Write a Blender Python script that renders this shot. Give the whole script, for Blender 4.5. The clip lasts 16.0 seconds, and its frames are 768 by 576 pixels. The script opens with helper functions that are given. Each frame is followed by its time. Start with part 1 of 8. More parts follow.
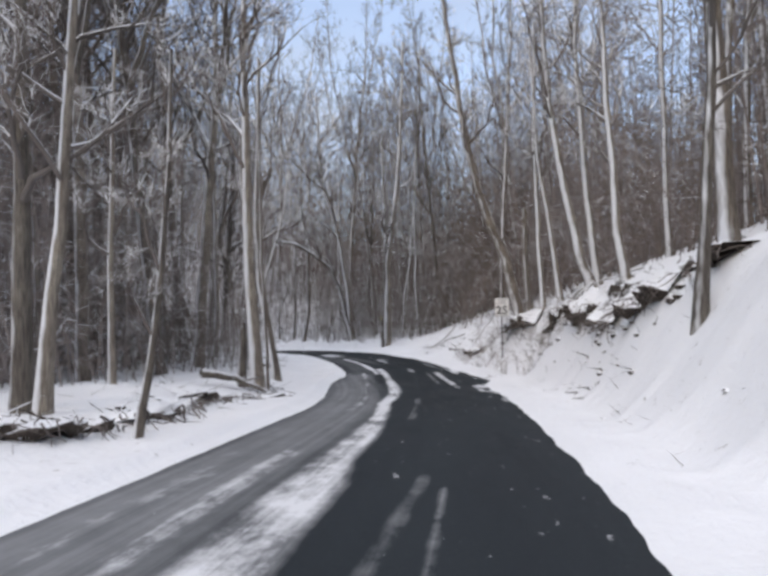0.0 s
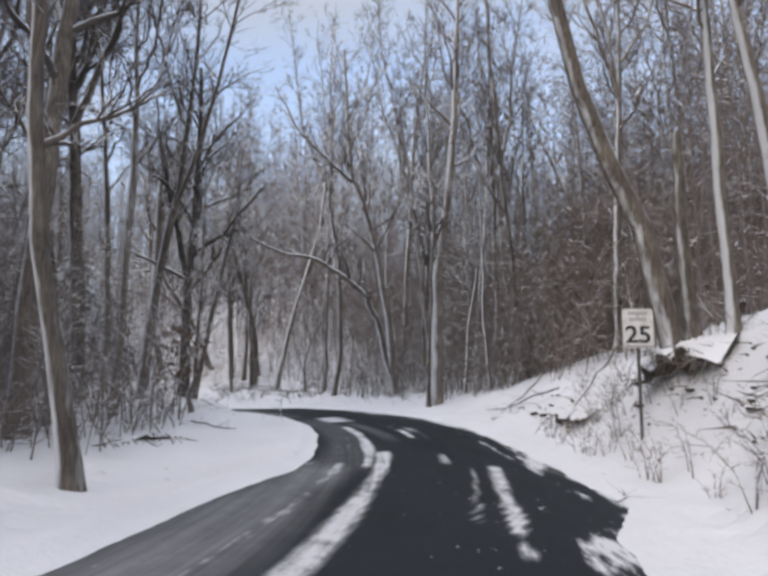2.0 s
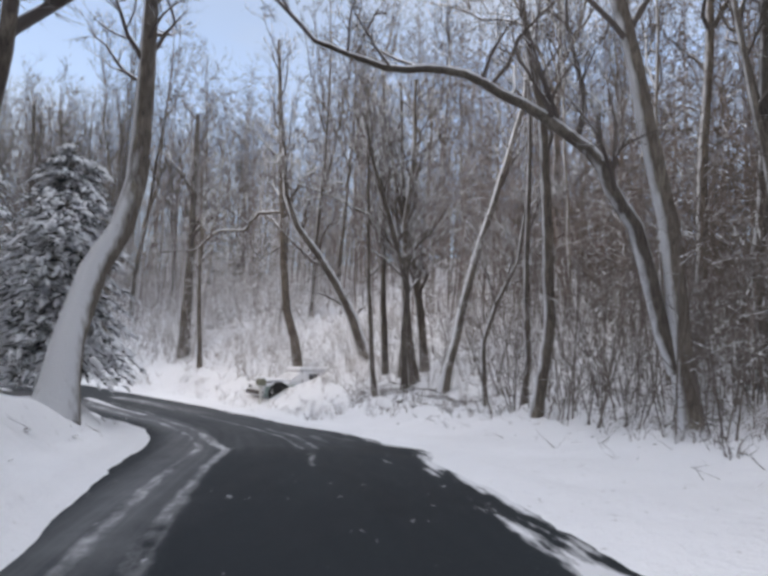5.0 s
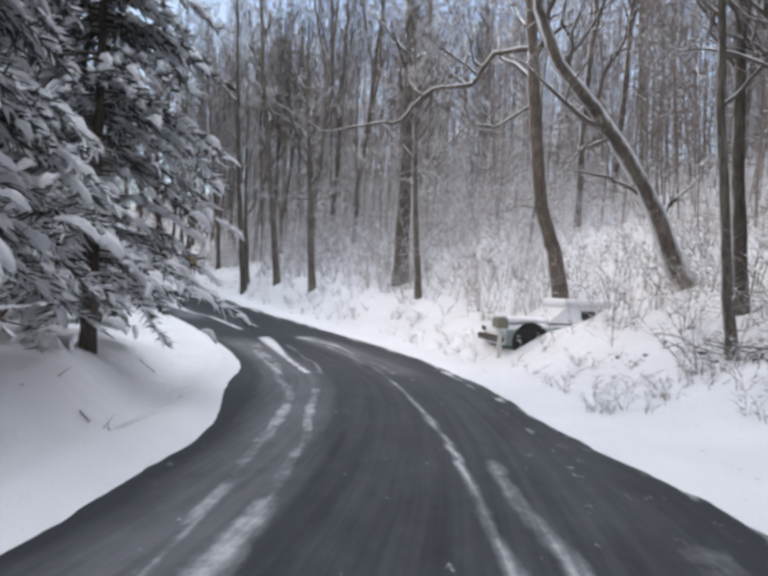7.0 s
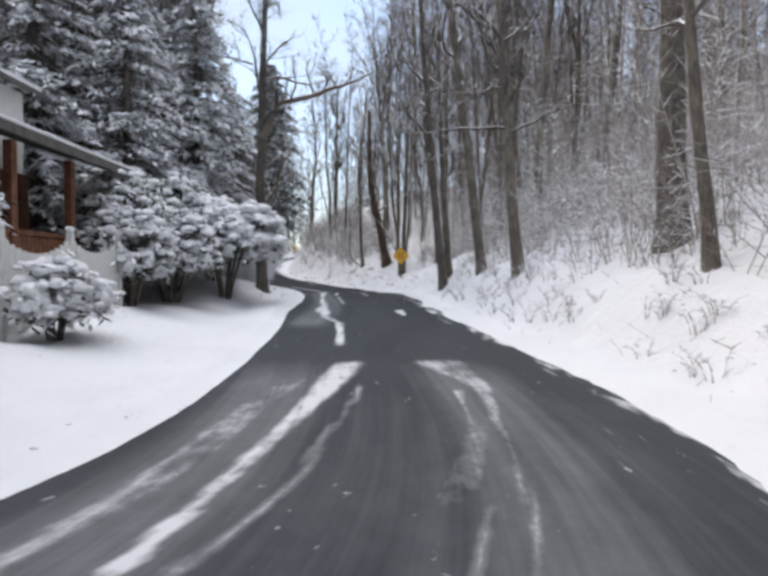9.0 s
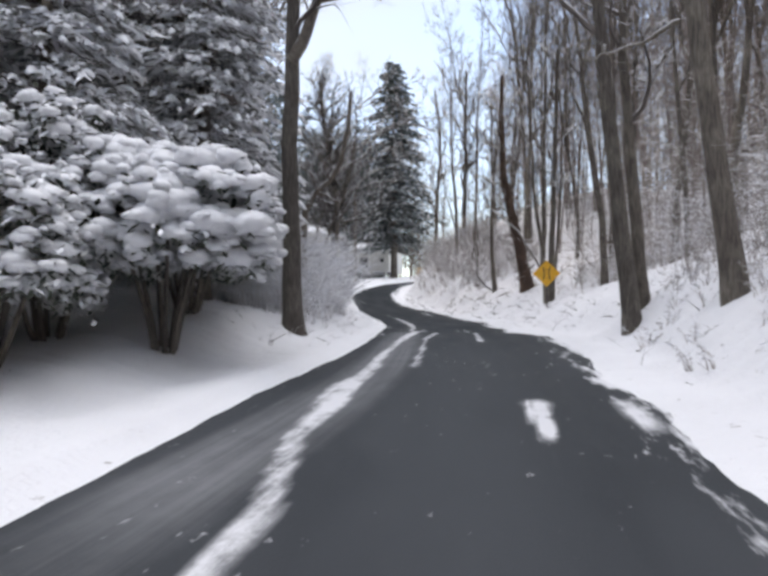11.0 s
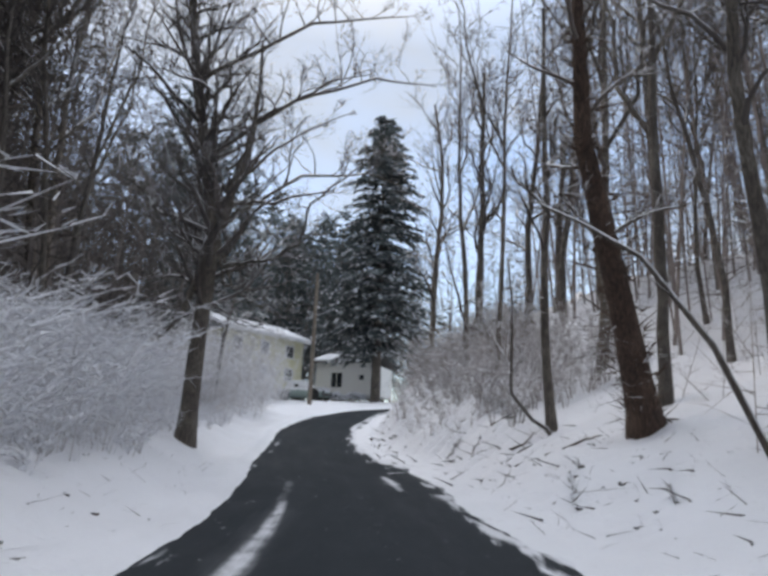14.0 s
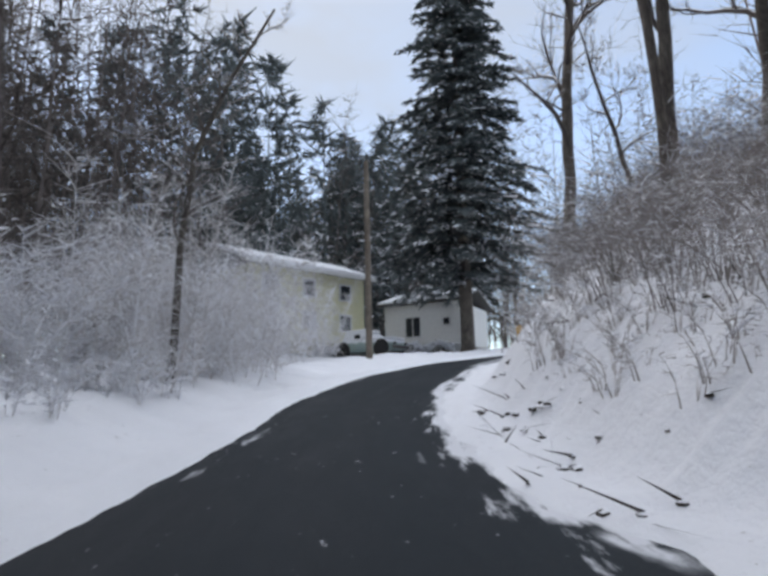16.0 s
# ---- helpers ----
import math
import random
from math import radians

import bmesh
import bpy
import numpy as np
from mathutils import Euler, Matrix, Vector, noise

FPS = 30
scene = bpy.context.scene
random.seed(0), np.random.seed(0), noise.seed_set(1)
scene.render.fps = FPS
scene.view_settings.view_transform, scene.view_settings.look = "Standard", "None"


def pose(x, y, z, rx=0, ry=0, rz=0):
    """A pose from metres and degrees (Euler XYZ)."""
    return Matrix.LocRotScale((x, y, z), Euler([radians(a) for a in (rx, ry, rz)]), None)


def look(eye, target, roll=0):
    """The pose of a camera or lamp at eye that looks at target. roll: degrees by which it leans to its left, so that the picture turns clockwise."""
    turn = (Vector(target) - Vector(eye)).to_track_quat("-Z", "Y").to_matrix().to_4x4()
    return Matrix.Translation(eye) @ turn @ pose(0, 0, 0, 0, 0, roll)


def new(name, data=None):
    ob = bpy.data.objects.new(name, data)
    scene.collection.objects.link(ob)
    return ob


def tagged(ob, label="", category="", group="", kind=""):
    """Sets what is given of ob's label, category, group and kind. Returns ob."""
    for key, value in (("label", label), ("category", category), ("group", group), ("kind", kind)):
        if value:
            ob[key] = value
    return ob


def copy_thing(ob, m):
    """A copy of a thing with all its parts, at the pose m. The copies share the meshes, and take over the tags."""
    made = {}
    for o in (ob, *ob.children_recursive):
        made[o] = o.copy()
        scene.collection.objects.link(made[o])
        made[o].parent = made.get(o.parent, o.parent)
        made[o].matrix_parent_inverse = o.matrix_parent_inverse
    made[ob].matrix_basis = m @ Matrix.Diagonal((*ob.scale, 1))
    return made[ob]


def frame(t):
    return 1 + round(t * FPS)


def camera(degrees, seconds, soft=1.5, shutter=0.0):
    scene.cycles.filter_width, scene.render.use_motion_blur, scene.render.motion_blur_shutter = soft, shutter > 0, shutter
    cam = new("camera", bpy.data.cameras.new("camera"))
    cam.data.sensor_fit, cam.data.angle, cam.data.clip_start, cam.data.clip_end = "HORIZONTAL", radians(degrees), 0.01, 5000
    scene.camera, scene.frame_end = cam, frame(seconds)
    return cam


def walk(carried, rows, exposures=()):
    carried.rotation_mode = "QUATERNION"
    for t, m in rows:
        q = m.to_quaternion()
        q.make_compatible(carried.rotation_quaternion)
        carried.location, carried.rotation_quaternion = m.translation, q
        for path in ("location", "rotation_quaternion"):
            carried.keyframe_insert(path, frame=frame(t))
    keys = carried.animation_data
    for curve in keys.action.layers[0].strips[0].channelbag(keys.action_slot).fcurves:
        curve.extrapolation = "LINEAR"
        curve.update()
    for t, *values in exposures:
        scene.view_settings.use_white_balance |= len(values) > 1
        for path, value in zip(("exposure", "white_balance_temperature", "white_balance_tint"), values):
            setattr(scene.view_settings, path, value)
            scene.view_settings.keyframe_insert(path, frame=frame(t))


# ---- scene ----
# seconds, x, y, z of the lens, then heading to the left of +y, upward tilt and lean in degrees
PATH = [
    (0, 0.00, 0.00, 1.35, 0.00, 1.73, -0.55),
    (0.5, 0.53, 3.23, 1.18, 1.97, 2.44, -0.89),
    (1, 1.06, 6.54, 0.99, 5.26, 3.86, -0.46),
    (1.5, 1.48, 9.81, 0.78, 6.99, 5.42, 0.07),
    (2, 1.82, 13.13, 0.57, 8.61, 6.99, 0.26),
    (2.5, 1.89, 16.45, 0.29, 11.85, 8.72, 0.71),
    (3, 1.77, 19.63, 0.09, 16.07, 9.50, 0.26),
    (3.5, 1.41, 22.82, -0.03, 20.34, 8.30, 1.21),
    (3.7, 1.23, 24.06, -0.07, 21.81, 7.82, 1.36),
    (4.22, 0.75, 27.30, -0.11, 25.96, 7.47, 1.70),
    (4.75, -0.30, 30.35, -0.01, 30.09, 6.99, 2.06),
    (5.28, -2.00, 32.90, 0.09, 34.76, 6.07, 2.36),
    (5.8, -4.19, 35.05, 0.07, 40.53, 4.40, 2.51),
    (6, -4.87, 35.96, 0.04, 43.27, 3.99, 3.12),
    (6.5, -6.58, 38.11, -0.04, 48.69, 2.37, 4.01),
    (7, -8.51, 40.19, -0.23, 55.42, -0.51, 2.57),
    (7.5, -10.47, 42.08, -0.42, 62.42, -2.65, 1.05),
    (8, -12.63, 44.04, -0.61, 67.72, -2.98, 1.57),
    (8.5, -15.11, 45.88, -0.78, 73.57, -1.59, 0.12),
    (9, -17.71, 47.54, -0.95, 81.13, -0.49, -0.58),
    (9.2, -18.78, 48.17, -1.00, 83.88, -0.10, -0.75),
    (9.72, -21.66, 49.08, -1.08, 89.43, 0.69, -1.15),
    (10.25, -24.88, 49.56, -0.99, 92.55, 0.99, -0.77),
    (10.78, -28.35, 49.68, -0.84, 94.14, 1.48, -0.29),
    (11.3, -31.97, 50.24, -0.68, 95.13, 2.81, -0.39),
    (11.5, -33.35, 50.41, -0.65, 95.49, 2.95, -0.49),
    (12, -36.87, 50.87, -0.57, 96.93, 5.55, -0.60),
    (12.5, -40.37, 51.15, -0.39, 97.37, 7.36, -1.79),
    (13, -44.00, 51.16, -0.20, 95.36, 10.18, -0.73),
    (13.5, -47.61, 50.96, -0.07, 94.63, 13.23, 0.44),
    (14, -51.23, 50.74, -0.03, 95.79, 14.12, 2.16),
    (14.5, -54.97, 50.40, -0.02, 98.48, 12.25, 1.78),
    (15, -58.63, 49.95, -0.00, 100.65, 11.35, 0.20),
    (15.5, -62.42, 49.39, 0.12, 102.01, 11.09, -0.32),
    (16, -66.14, 48.74, 0.27, 103.32, 10.70, -1.29),
]
# seconds, stops, white balance
EXPOSURE = [(0.0, 0.22, 8800, 15), (3.7, 0.28, 8900, 16), (6.0, 0.40, 8800, 14), (7.5, 0.55, 9000, 14), (9.2, 0.55, 9300, 14), (11.5, 0.75, 9500, 16), (12.5, 0.68, 9400, 16), (13.4, 0.42, 9000, 14), (14.2, 0.34, 8700, 13), (16.0, 0.27, 8450, 13)]
cam = camera(64.2, 16.0, soft=3.4, shutter=0.0)
walk(cam, [(t, pose(x, y, z, 90 + pitch, 0, yaw) @ pose(0, 0, 0, 0, 0, roll)) for t, x, y, z, yaw, pitch, roll in PATH], EXPOSURE)

# ---- daylight: thin bright cloud with blue gaps, a veiled sun ----
SUN_UP, SUN_ROUND = 34.0, 205.0
world = bpy.data.worlds.new("winter_sky")
scene.world = world
world.use_nodes = True
wn, wl = world.node_tree.nodes, world.node_tree.links
sky = wn.new("ShaderNodeTexSky")
sky.sky_type, sky.sun_disc, sky.dust_density, sky.ozone_density = "NISHITA", False, 0.4, 1.2
sky.sun_elevation, sky.sun_rotation = radians(SUN_UP), radians(SUN_ROUND)
coord = wn.new("ShaderNodeTexCoord")
cloud_map = wn.new("ShaderNodeMapping")
cloud_map.inputs["Scale"].default_value = (1.3, 1.3, 3.0)
cloud = wn.new("ShaderNodeTexNoise")
cloud.inputs["Scale"].default_value, cloud.inputs["Detail"].default_value = 1.6, 5.0
cloud_ramp = wn.new("ShaderNodeValToRGB")
cloud_ramp.color_ramp.elements[0].position, cloud_ramp.color_ramp.elements[1].position = 0.40, 0.66
cloud_ramp.color_ramp.elements[0].color = (0.40, 0.40, 0.40, 1)
cloud_ramp.color_ramp.elements[1].color = (0.85, 0.85, 0.85, 1)
sky_gain = wn.new("ShaderNodeMix")
sky_gain.data_type, sky_gain.blend_type = "RGBA", "MULTIPLY"
sky_gain.inputs["Factor"].default_value = 1.0
sky_gain.inputs[7].default_value = (0.375, 0.40, 0.42, 1)
sky_mix = wn.new("ShaderNodeMix")
sky_mix.data_type = "RGBA"
sky_mix.inputs[7].default_value = (0.67, 0.765, 0.92, 1)
wl.new(coord.outputs["Generated"], cloud_map.inputs["Vector"])
wl.new(cloud_map.outputs["Vector"], cloud.inputs["Vector"])
wl.new(cloud.outputs["Fac"], cloud_ramp.inputs["Fac"])
wl.new(sky.outputs["Color"], sky_gain.inputs[6])
wl.new(cloud_ramp.outputs["Color"], sky_mix.inputs["Factor"])
wl.new(sky_gain.outputs[2], sky_mix.inputs[6])
# cloud is brighter overhead than at the horizon
height = wn.new("ShaderNodeSeparateXYZ")
overhead = wn.new("ShaderNodeMapRange")
overhead.inputs["From Min"].default_value, overhead.inputs["From Max"].default_value = 0.58, 0.98
overhead.inputs["To Min"].default_value, overhead.inputs["To Max"].default_value = 1.0, 3.9
veil = wn.new("ShaderNodeVectorMath")
veil.operation = "SCALE"
wl.new(coord.outputs["Generated"], height.inputs[0])
wl.new(height.outputs["Z"], overhead.inputs["Value"])
tint = wn.new("ShaderNodeMix")
tint.data_type = "RGBA"
tint.inputs[6].default_value, tint.inputs[7].default_value = (0.88, 1.0, 1.16, 1), (1.02, 1.0, 0.96, 1)
rise = wn.new("ShaderNodeMapRange")
rise.inputs["From Min"].default_value, rise.inputs["From Max"].default_value = 0.45, 0.75
tinted = wn.new("ShaderNodeMix")
tinted.data_type, tinted.blend_type = "RGBA", "MULTIPLY"
tinted.inputs["Factor"].default_value = 1.0
wl.new(height.outputs["Z"], rise.inputs["Value"])
wl.new(rise.outputs["Result"], tint.inputs["Factor"])
wl.new(sky_mix.outputs[2], tinted.inputs[6])
wl.new(tint.outputs[2], tinted.inputs[7])
wl.new(tinted.outputs[2], veil.inputs[0])
wl.new(overhead.outputs["Result"], veil.inputs["Scale"])
wl.new(veil.outputs[0], wn["Background"].inputs["Color"])
wn["Background"].inputs["Strength"].default_value = 0.70
sun_lamp = bpy.data.lights.new("sun", "SUN")
sun_lamp.energy, sun_lamp.angle, sun_lamp.color = 0.6, radians(20), (1.0, 0.95, 0.88)
sun = new("sun", sun_lamp)
sun.matrix_world = look((0, 0, 0), (-math.sin(radians(SUN_ROUND)) * math.cos(radians(SUN_UP)), -math.cos(radians(SUN_ROUND)) * math.cos(radians(SUN_UP)), -math.sin(radians(SUN_UP))))

# ---- materials ----
def material(name, rough=0.8, metal=0.0):
    mat = bpy.data.materials.new(name)
    mat.use_nodes = True
    bsdf = mat.node_tree.nodes["Principled BSDF"]
    bsdf.inputs["Roughness"].default_value = rough
    bsdf.inputs["Metallic"].default_value = metal
    return mat, mat.node_tree.nodes, mat.node_tree.links, bsdf


def noise_node(nodes, links, scale, detail=4.0, coords="Object", stretch=None, rough=0.55):
    tex = nodes.new("ShaderNodeTexCoord")
    node = nodes.new("ShaderNodeTexNoise")
    node.inputs["Scale"].default_value, node.inputs["Detail"].default_value, node.inputs["Roughness"].default_value = scale, detail, rough
    if stretch:
        mapping = nodes.new("ShaderNodeMapping")
        mapping.inputs["Scale"].default_value = stretch
        links.new(tex.outputs[coords], mapping.inputs["Vector"])
        links.new(mapping.outputs["Vector"], node.inputs["Vector"])
    else:
        links.new(tex.outputs[coords], node.inputs["Vector"])
    return node.outputs["Fac"]


def ramp(nodes, links, value, stops):
    node = nodes.new("ShaderNodeValToRGB")
    while len(node.color_ramp.elements) < len(stops):
        node.color_ramp.elements.new(0.5)
    for element, (place, colour) in zip(node.color_ramp.elements, stops):
        element.position = place
        element.color = colour if len(colour) == 4 else (*colour, 1)
    links.new(value, node.inputs["Fac"])
    return node.outputs["Color"]


def blend(nodes, links, factor, a, b, mode="MIX"):
    node = nodes.new("ShaderNodeMix")
    node.data_type, node.blend_type = "RGBA", mode
    for socket, value in ((node.inputs["Factor"], factor), (node.inputs[6], a), (node.inputs[7], b)):
        if isinstance(value, (int, float)):
            socket.default_value = value
        elif isinstance(value, tuple):
            socket.default_value = (*value, 1) if len(value) == 3 else value
        else:
            links.new(value, socket)
    return node.outputs[2]


def calc(nodes, links, operation, a, b=0.0, c=0.0, clamp=False):
    node = nodes.new("ShaderNodeMath")
    node.operation, node.use_clamp = operation, clamp
    for socket, value in zip(node.inputs, (a, b, c)):
        if isinstance(value, (int, float)):
            socket.default_value = value
        else:
            links.new(value, socket)
    return node.outputs[0]


def bump(nodes, links, bsdf, height, strength=0.3, distance=0.02):
    node = nodes.new("ShaderNodeBump")
    node.inputs["Strength"].default_value, node.inputs["Distance"].default_value = strength, distance
    links.new(height, node.inputs["Height"])
    links.new(node.outputs["Normal"], bsdf.inputs["Normal"])


def facing(nodes, links, direction):
    """How far the surface faces a world direction, -1 to 1."""
    geo = nodes.new("ShaderNodeNewGeometry")
    dot = nodes.new("ShaderNodeVectorMath")
    dot.operation = "DOT_PRODUCT"
    dot.inputs[1].default_value = Vector(direction).normalized()
    links.new(geo.outputs["Normal"], dot.inputs[0])
    return dot.outputs["Value"]


SNOW = (0.80, 0.81, 0.84)
WIND = (-0.70, -0.65, 0.25)


def snowy(nodes, links, base, wind_cut, top_cut, scale=9.0, snow=SNOW, soft=0.14, stretch=None):
    """Snow blown on to one side and lying on the upper faces of a base colour."""
    grain = noise_node(nodes, links, scale, 3.0, stretch=stretch)
    jitter = calc(nodes, links, "MULTIPLY_ADD", grain, 1.1, -0.55)
    side = calc(nodes, links, "MULTIPLY_ADD", jitter, 0.6, facing(nodes, links, WIND))
    top = calc(nodes, links, "MULTIPLY_ADD", jitter, 0.5, facing(nodes, links, (0, 0, 1)))
    side = calc(nodes, links, "MULTIPLY_ADD", calc(nodes, links, "SUBTRACT", side, wind_cut), 1 / soft, 0.0, True)
    top = calc(nodes, links, "MULTIPLY_ADD", calc(nodes, links, "SUBTRACT", top, top_cut), 1 / soft, 0.0, True)
    return blend(nodes, links, calc(nodes, links, "MAXIMUM", side, top), base, snow)


def bark_material(name, dark, light, wind_cut=0.45, top_cut=0.35, scale=1.0):
    mat, nodes, links, bsdf = material(name, 0.9)
    grain = noise_node(nodes, links, 9.0 * scale, 6.0, stretch=(3.0, 3.0, 0.35), rough=0.7)
    patches = noise_node(nodes, links, 1.3, 3.0)
    info = nodes.new("ShaderNodeObjectInfo")
    colour = ramp(nodes, links, grain, ((0.36, dark), (0.64, light)))
    mossy = ramp(nodes, links, patches, ((0.45, (0.75, 0.72, 0.68)), (0.70, (1.25, 1.25, 1.15))))
    colour = blend(nodes, links, 1.0, colour, mossy, "MULTIPLY")
    tone = ramp(nodes, links, info.outputs["Random"], ((0.0, (0.72, 0.70, 0.70)), (1.0, (1.25, 1.2, 1.15))))
    colour = blend(nodes, links, 1.0, colour, tone, "MULTIPLY")
    links.new(snowy(nodes, links, colour, wind_cut, top_cut, 7.0, soft=0.26, stretch=(1.0, 1.0, 0.24)), bsdf.inputs["Base Color"])
    bump(nodes, links, bsdf, calc(nodes, links, "MULTIPLY_ADD", patches, 0.8, grain), 1.0, 0.06)
    return mat


def twig_material(name, dark, light, top_cut=0.30, wind_cut=0.75):
    mat, nodes, links, bsdf = material(name, 0.9)
    tone = noise_node(nodes, links, 0.8, 2.0)
    colour = ramp(nodes, links, tone, ((0.3, dark), (0.7, light)))
    links.new(snowy(nodes, links, colour, wind_cut, top_cut, 3.0), bsdf.inputs["Base Color"])
    return mat


def needle_material(name, dark, light, top_cut):
    mat, nodes, links, bsdf = material(name, 0.75)
    tone = noise_node(nodes, links, 2.2, 3.0)
    colour = ramp(nodes, links, tone, ((0.3, dark), (0.7, light)))
    links.new(snowy(nodes, links, colour, 1.6, top_cut, 2.6, soft=0.2), bsdf.inputs["Base Color"])
    return mat


def plain_material(name, colour, rough=0.6, metal=0.0, vary=0.12, scale=6.0, bumpy=0.0):
    mat, nodes, links, bsdf = material(name, rough, metal)
    grain = noise_node(nodes, links, scale, 5.0)
    low, high = tuple(c * (1 - vary) for c in colour), tuple(min(1, c * (1 + vary)) for c in colour)
    links.new(ramp(nodes, links, grain, ((0.35, low), (0.65, high))), bsdf.inputs["Base Color"])
    if bumpy:
        bump(nodes, links, bsdf, grain, bumpy, 0.01)
    return mat


def snow_material(name, litter=0.0, tint=SNOW):
    mat, nodes, links, bsdf = material(name, 0.65)
    big = noise_node(nodes, links, 0.5, 4.0)
    fine = noise_node(nodes, links, 9.0, 5.0, rough=0.65)
    colour = ramp(nodes, links, big, ((0.3, tuple(c * 0.93 for c in tint)), (0.7, tint)))
    if litter:
        specks = noise_node(nodes, links, 5.0, 6.0, rough=0.75)
        mask = ramp(nodes, links, specks, ((0.66 - litter, (0, 0, 0)), (0.74 - litter, (1, 1, 1))))
        where = ramp(nodes, links, noise_node(nodes, links, 0.35, 3.0), ((0.42, (0, 0, 0)), (0.62, (1, 1, 1))))
        mask = blend(nodes, links, 1.0, mask, where, "MULTIPLY")
        colour = blend(nodes, links, mask, colour, (0.13, 0.10, 0.075))
    links.new(colour, bsdf.inputs["Base Color"])
    mixed = calc(nodes, links, "MULTIPLY_ADD", big, 2.0, fine)
    bump(nodes, links, bsdf, mixed, 0.5, 0.07)
    bsdf.inputs["Specular IOR Level"].default_value = 0.25
    return mat


def asphalt_material():
    """Wet dark asphalt; thin snow left in streaks along the lanes and in fingers at the edges. UV: metres along, metres across."""
    mat, nodes, links, bsdf = material("wet_asphalt_with_snow_streaks", 0.5)
    uv = nodes.new("ShaderNodeUVMap")
    uv.uv_map = "road"
    split = nodes.new("ShaderNodeSeparateXYZ")
    links.new(uv.outputs["UV"], split.inputs[0])
    along, across = split.outputs[0], split.outputs[1]

    def streak(sx, sy, detail, seed, rough=0.6, skew=0.0):
        mapping = nodes.new("ShaderNodeMapping")
        mapping.inputs["Scale"].default_value = (sx, sy, 1)
        mapping.inputs["Location"].default_value = (seed, seed * 1.7, 0)
        mapping.inputs["Rotation"].default_value = (0, 0, skew)
        tex = nodes.new("ShaderNodeTexNoise")
        tex.inputs["Scale"].default_value, tex.inputs["Detail"].default_value, tex.inputs["Roughness"].default_value = 1.0, detail, rough
        links.new(uv.outputs["UV"], mapping.inputs["Vector"])
        links.new(mapping.outputs["Vector"], tex.inputs["Vector"])
        return tex.outputs["Fac"]

    def along_road(*stops):
        """A quantity that changes along the road."""
        share = calc(nodes, links, "DIVIDE", along, 125.0, 0.0, True)
        return ramp(nodes, links, share, tuple((m / 125.0, (v, v, v)) for m, v in stops))

    laid = nodes.new("ShaderNodeUVMap")
    laid.uv_map = "snow"
    lsplit = nodes.new("ShaderNodeSeparateXYZ")
    links.new(laid.outputs["UV"], lsplit.inputs[0])
    ridges, powder = lsplit.outputs[0], lsplit.outputs[1]
    grit = noise_node(nodes, links, 60.0, 3.0)
    wet = streak(0.25, 0.9, 4.0, 3.0)
    dark = ramp(nodes, links, wet, ((0.35, (0.010, 0.015, 0.019)), (0.7, (0.023, 0.031, 0.036))))
    dark = blend(nodes, links, 0.30, dark, ramp(nodes, links, grit, ((0.3, (0.010, 0.012, 0.016)), (0.7, (0.042, 0.046, 0.053)))))
    # middle stretch painted paler: windscreen haze put into the asphalt's colour
    haze_lift = along_road((38, 0.0), (48, 0.5), (56, 0.8), (80, 0.6), (90, 0.0))
    dark = blend(nodes, links, haze_lift, dark, ramp(nodes, links, wet, ((0.35, (0.045, 0.050, 0.056)), (0.7, (0.072, 0.078, 0.086)))))
    # ridges are scuffed across by tyres, powder is combed along the road
    lines = streak(0.10, 6.0, 5.0, 11.0, 0.7)
    broken = streak(1.9, 2.9, 6.0, 5.0, 0.75)
    patch = streak(0.45, 0.9, 4.0, 41.0)
    rough_edge = calc(nodes, links, "ADD", calc(nodes, links, "MULTIPLY_ADD", broken, 2.6, -1.3), calc(nodes, links, "MULTIPLY_ADD", lines, 1.6, -0.8))
    rough_edge = calc(nodes, links, "ADD", rough_edge, calc(nodes, links, "MULTIPLY_ADD", patch, 2.2, -1.1))
    value = calc(nodes, links, "ADD", ridges, calc(nodes, links, "MULTIPLY", rough_edge, calc(nodes, links, "MULTIPLY_ADD", ridges, 0.75, 0.09)))
    mask = ramp(nodes, links, value, ((0.14, (0, 0, 0)), (0.45, (0.22, 0.22, 0.22)), (0.72, (0.62, 0.62, 0.62)), (0.95, (0.9, 0.9, 0.9))))
    strokes = calc(nodes, links, "ADD", calc(nodes, links, "MULTIPLY_ADD", lines, 1.2, -0.55), calc(nodes, links, "MULTIPLY", rough_edge, 0.35))
    dusting = calc(nodes, links, "ADD", calc(nodes, links, "MULTIPLY", powder, 0.7), calc(nodes, links, "MULTIPLY", strokes, calc(nodes, links, "MULTIPLY_ADD", powder, 0.55, 0.12)))
    dusting = ramp(nodes, links, dusting, ((0.04, (0, 0, 0)), (0.8, (0.38, 0.38, 0.38))))
    mask = blend(nodes, links, 1.0, mask, dusting, "LIGHTEN")
    flecks = calc(nodes, links, "MULTIPLY_ADD", patch, 0.25, streak(3.2, 6.5, 3.0, 71.0, 0.6))
    mask = blend(nodes, links, 1.0, mask, ramp(nodes, links, flecks, ((0.80, (0, 0, 0)), (0.90, (0.55, 0.55, 0.55)))), "LIGHTEN")
    edge = nodes.new("ShaderNodeUVMap")
    edge.uv_map = "edge"
    esplit = nodes.new("ShaderNodeSeparateXYZ")
    links.new(edge.outputs["UV"], esplit.inputs[0])
    finger = streak(0.6, 2.8, 5.0, 21.0, 0.62, 0.25)
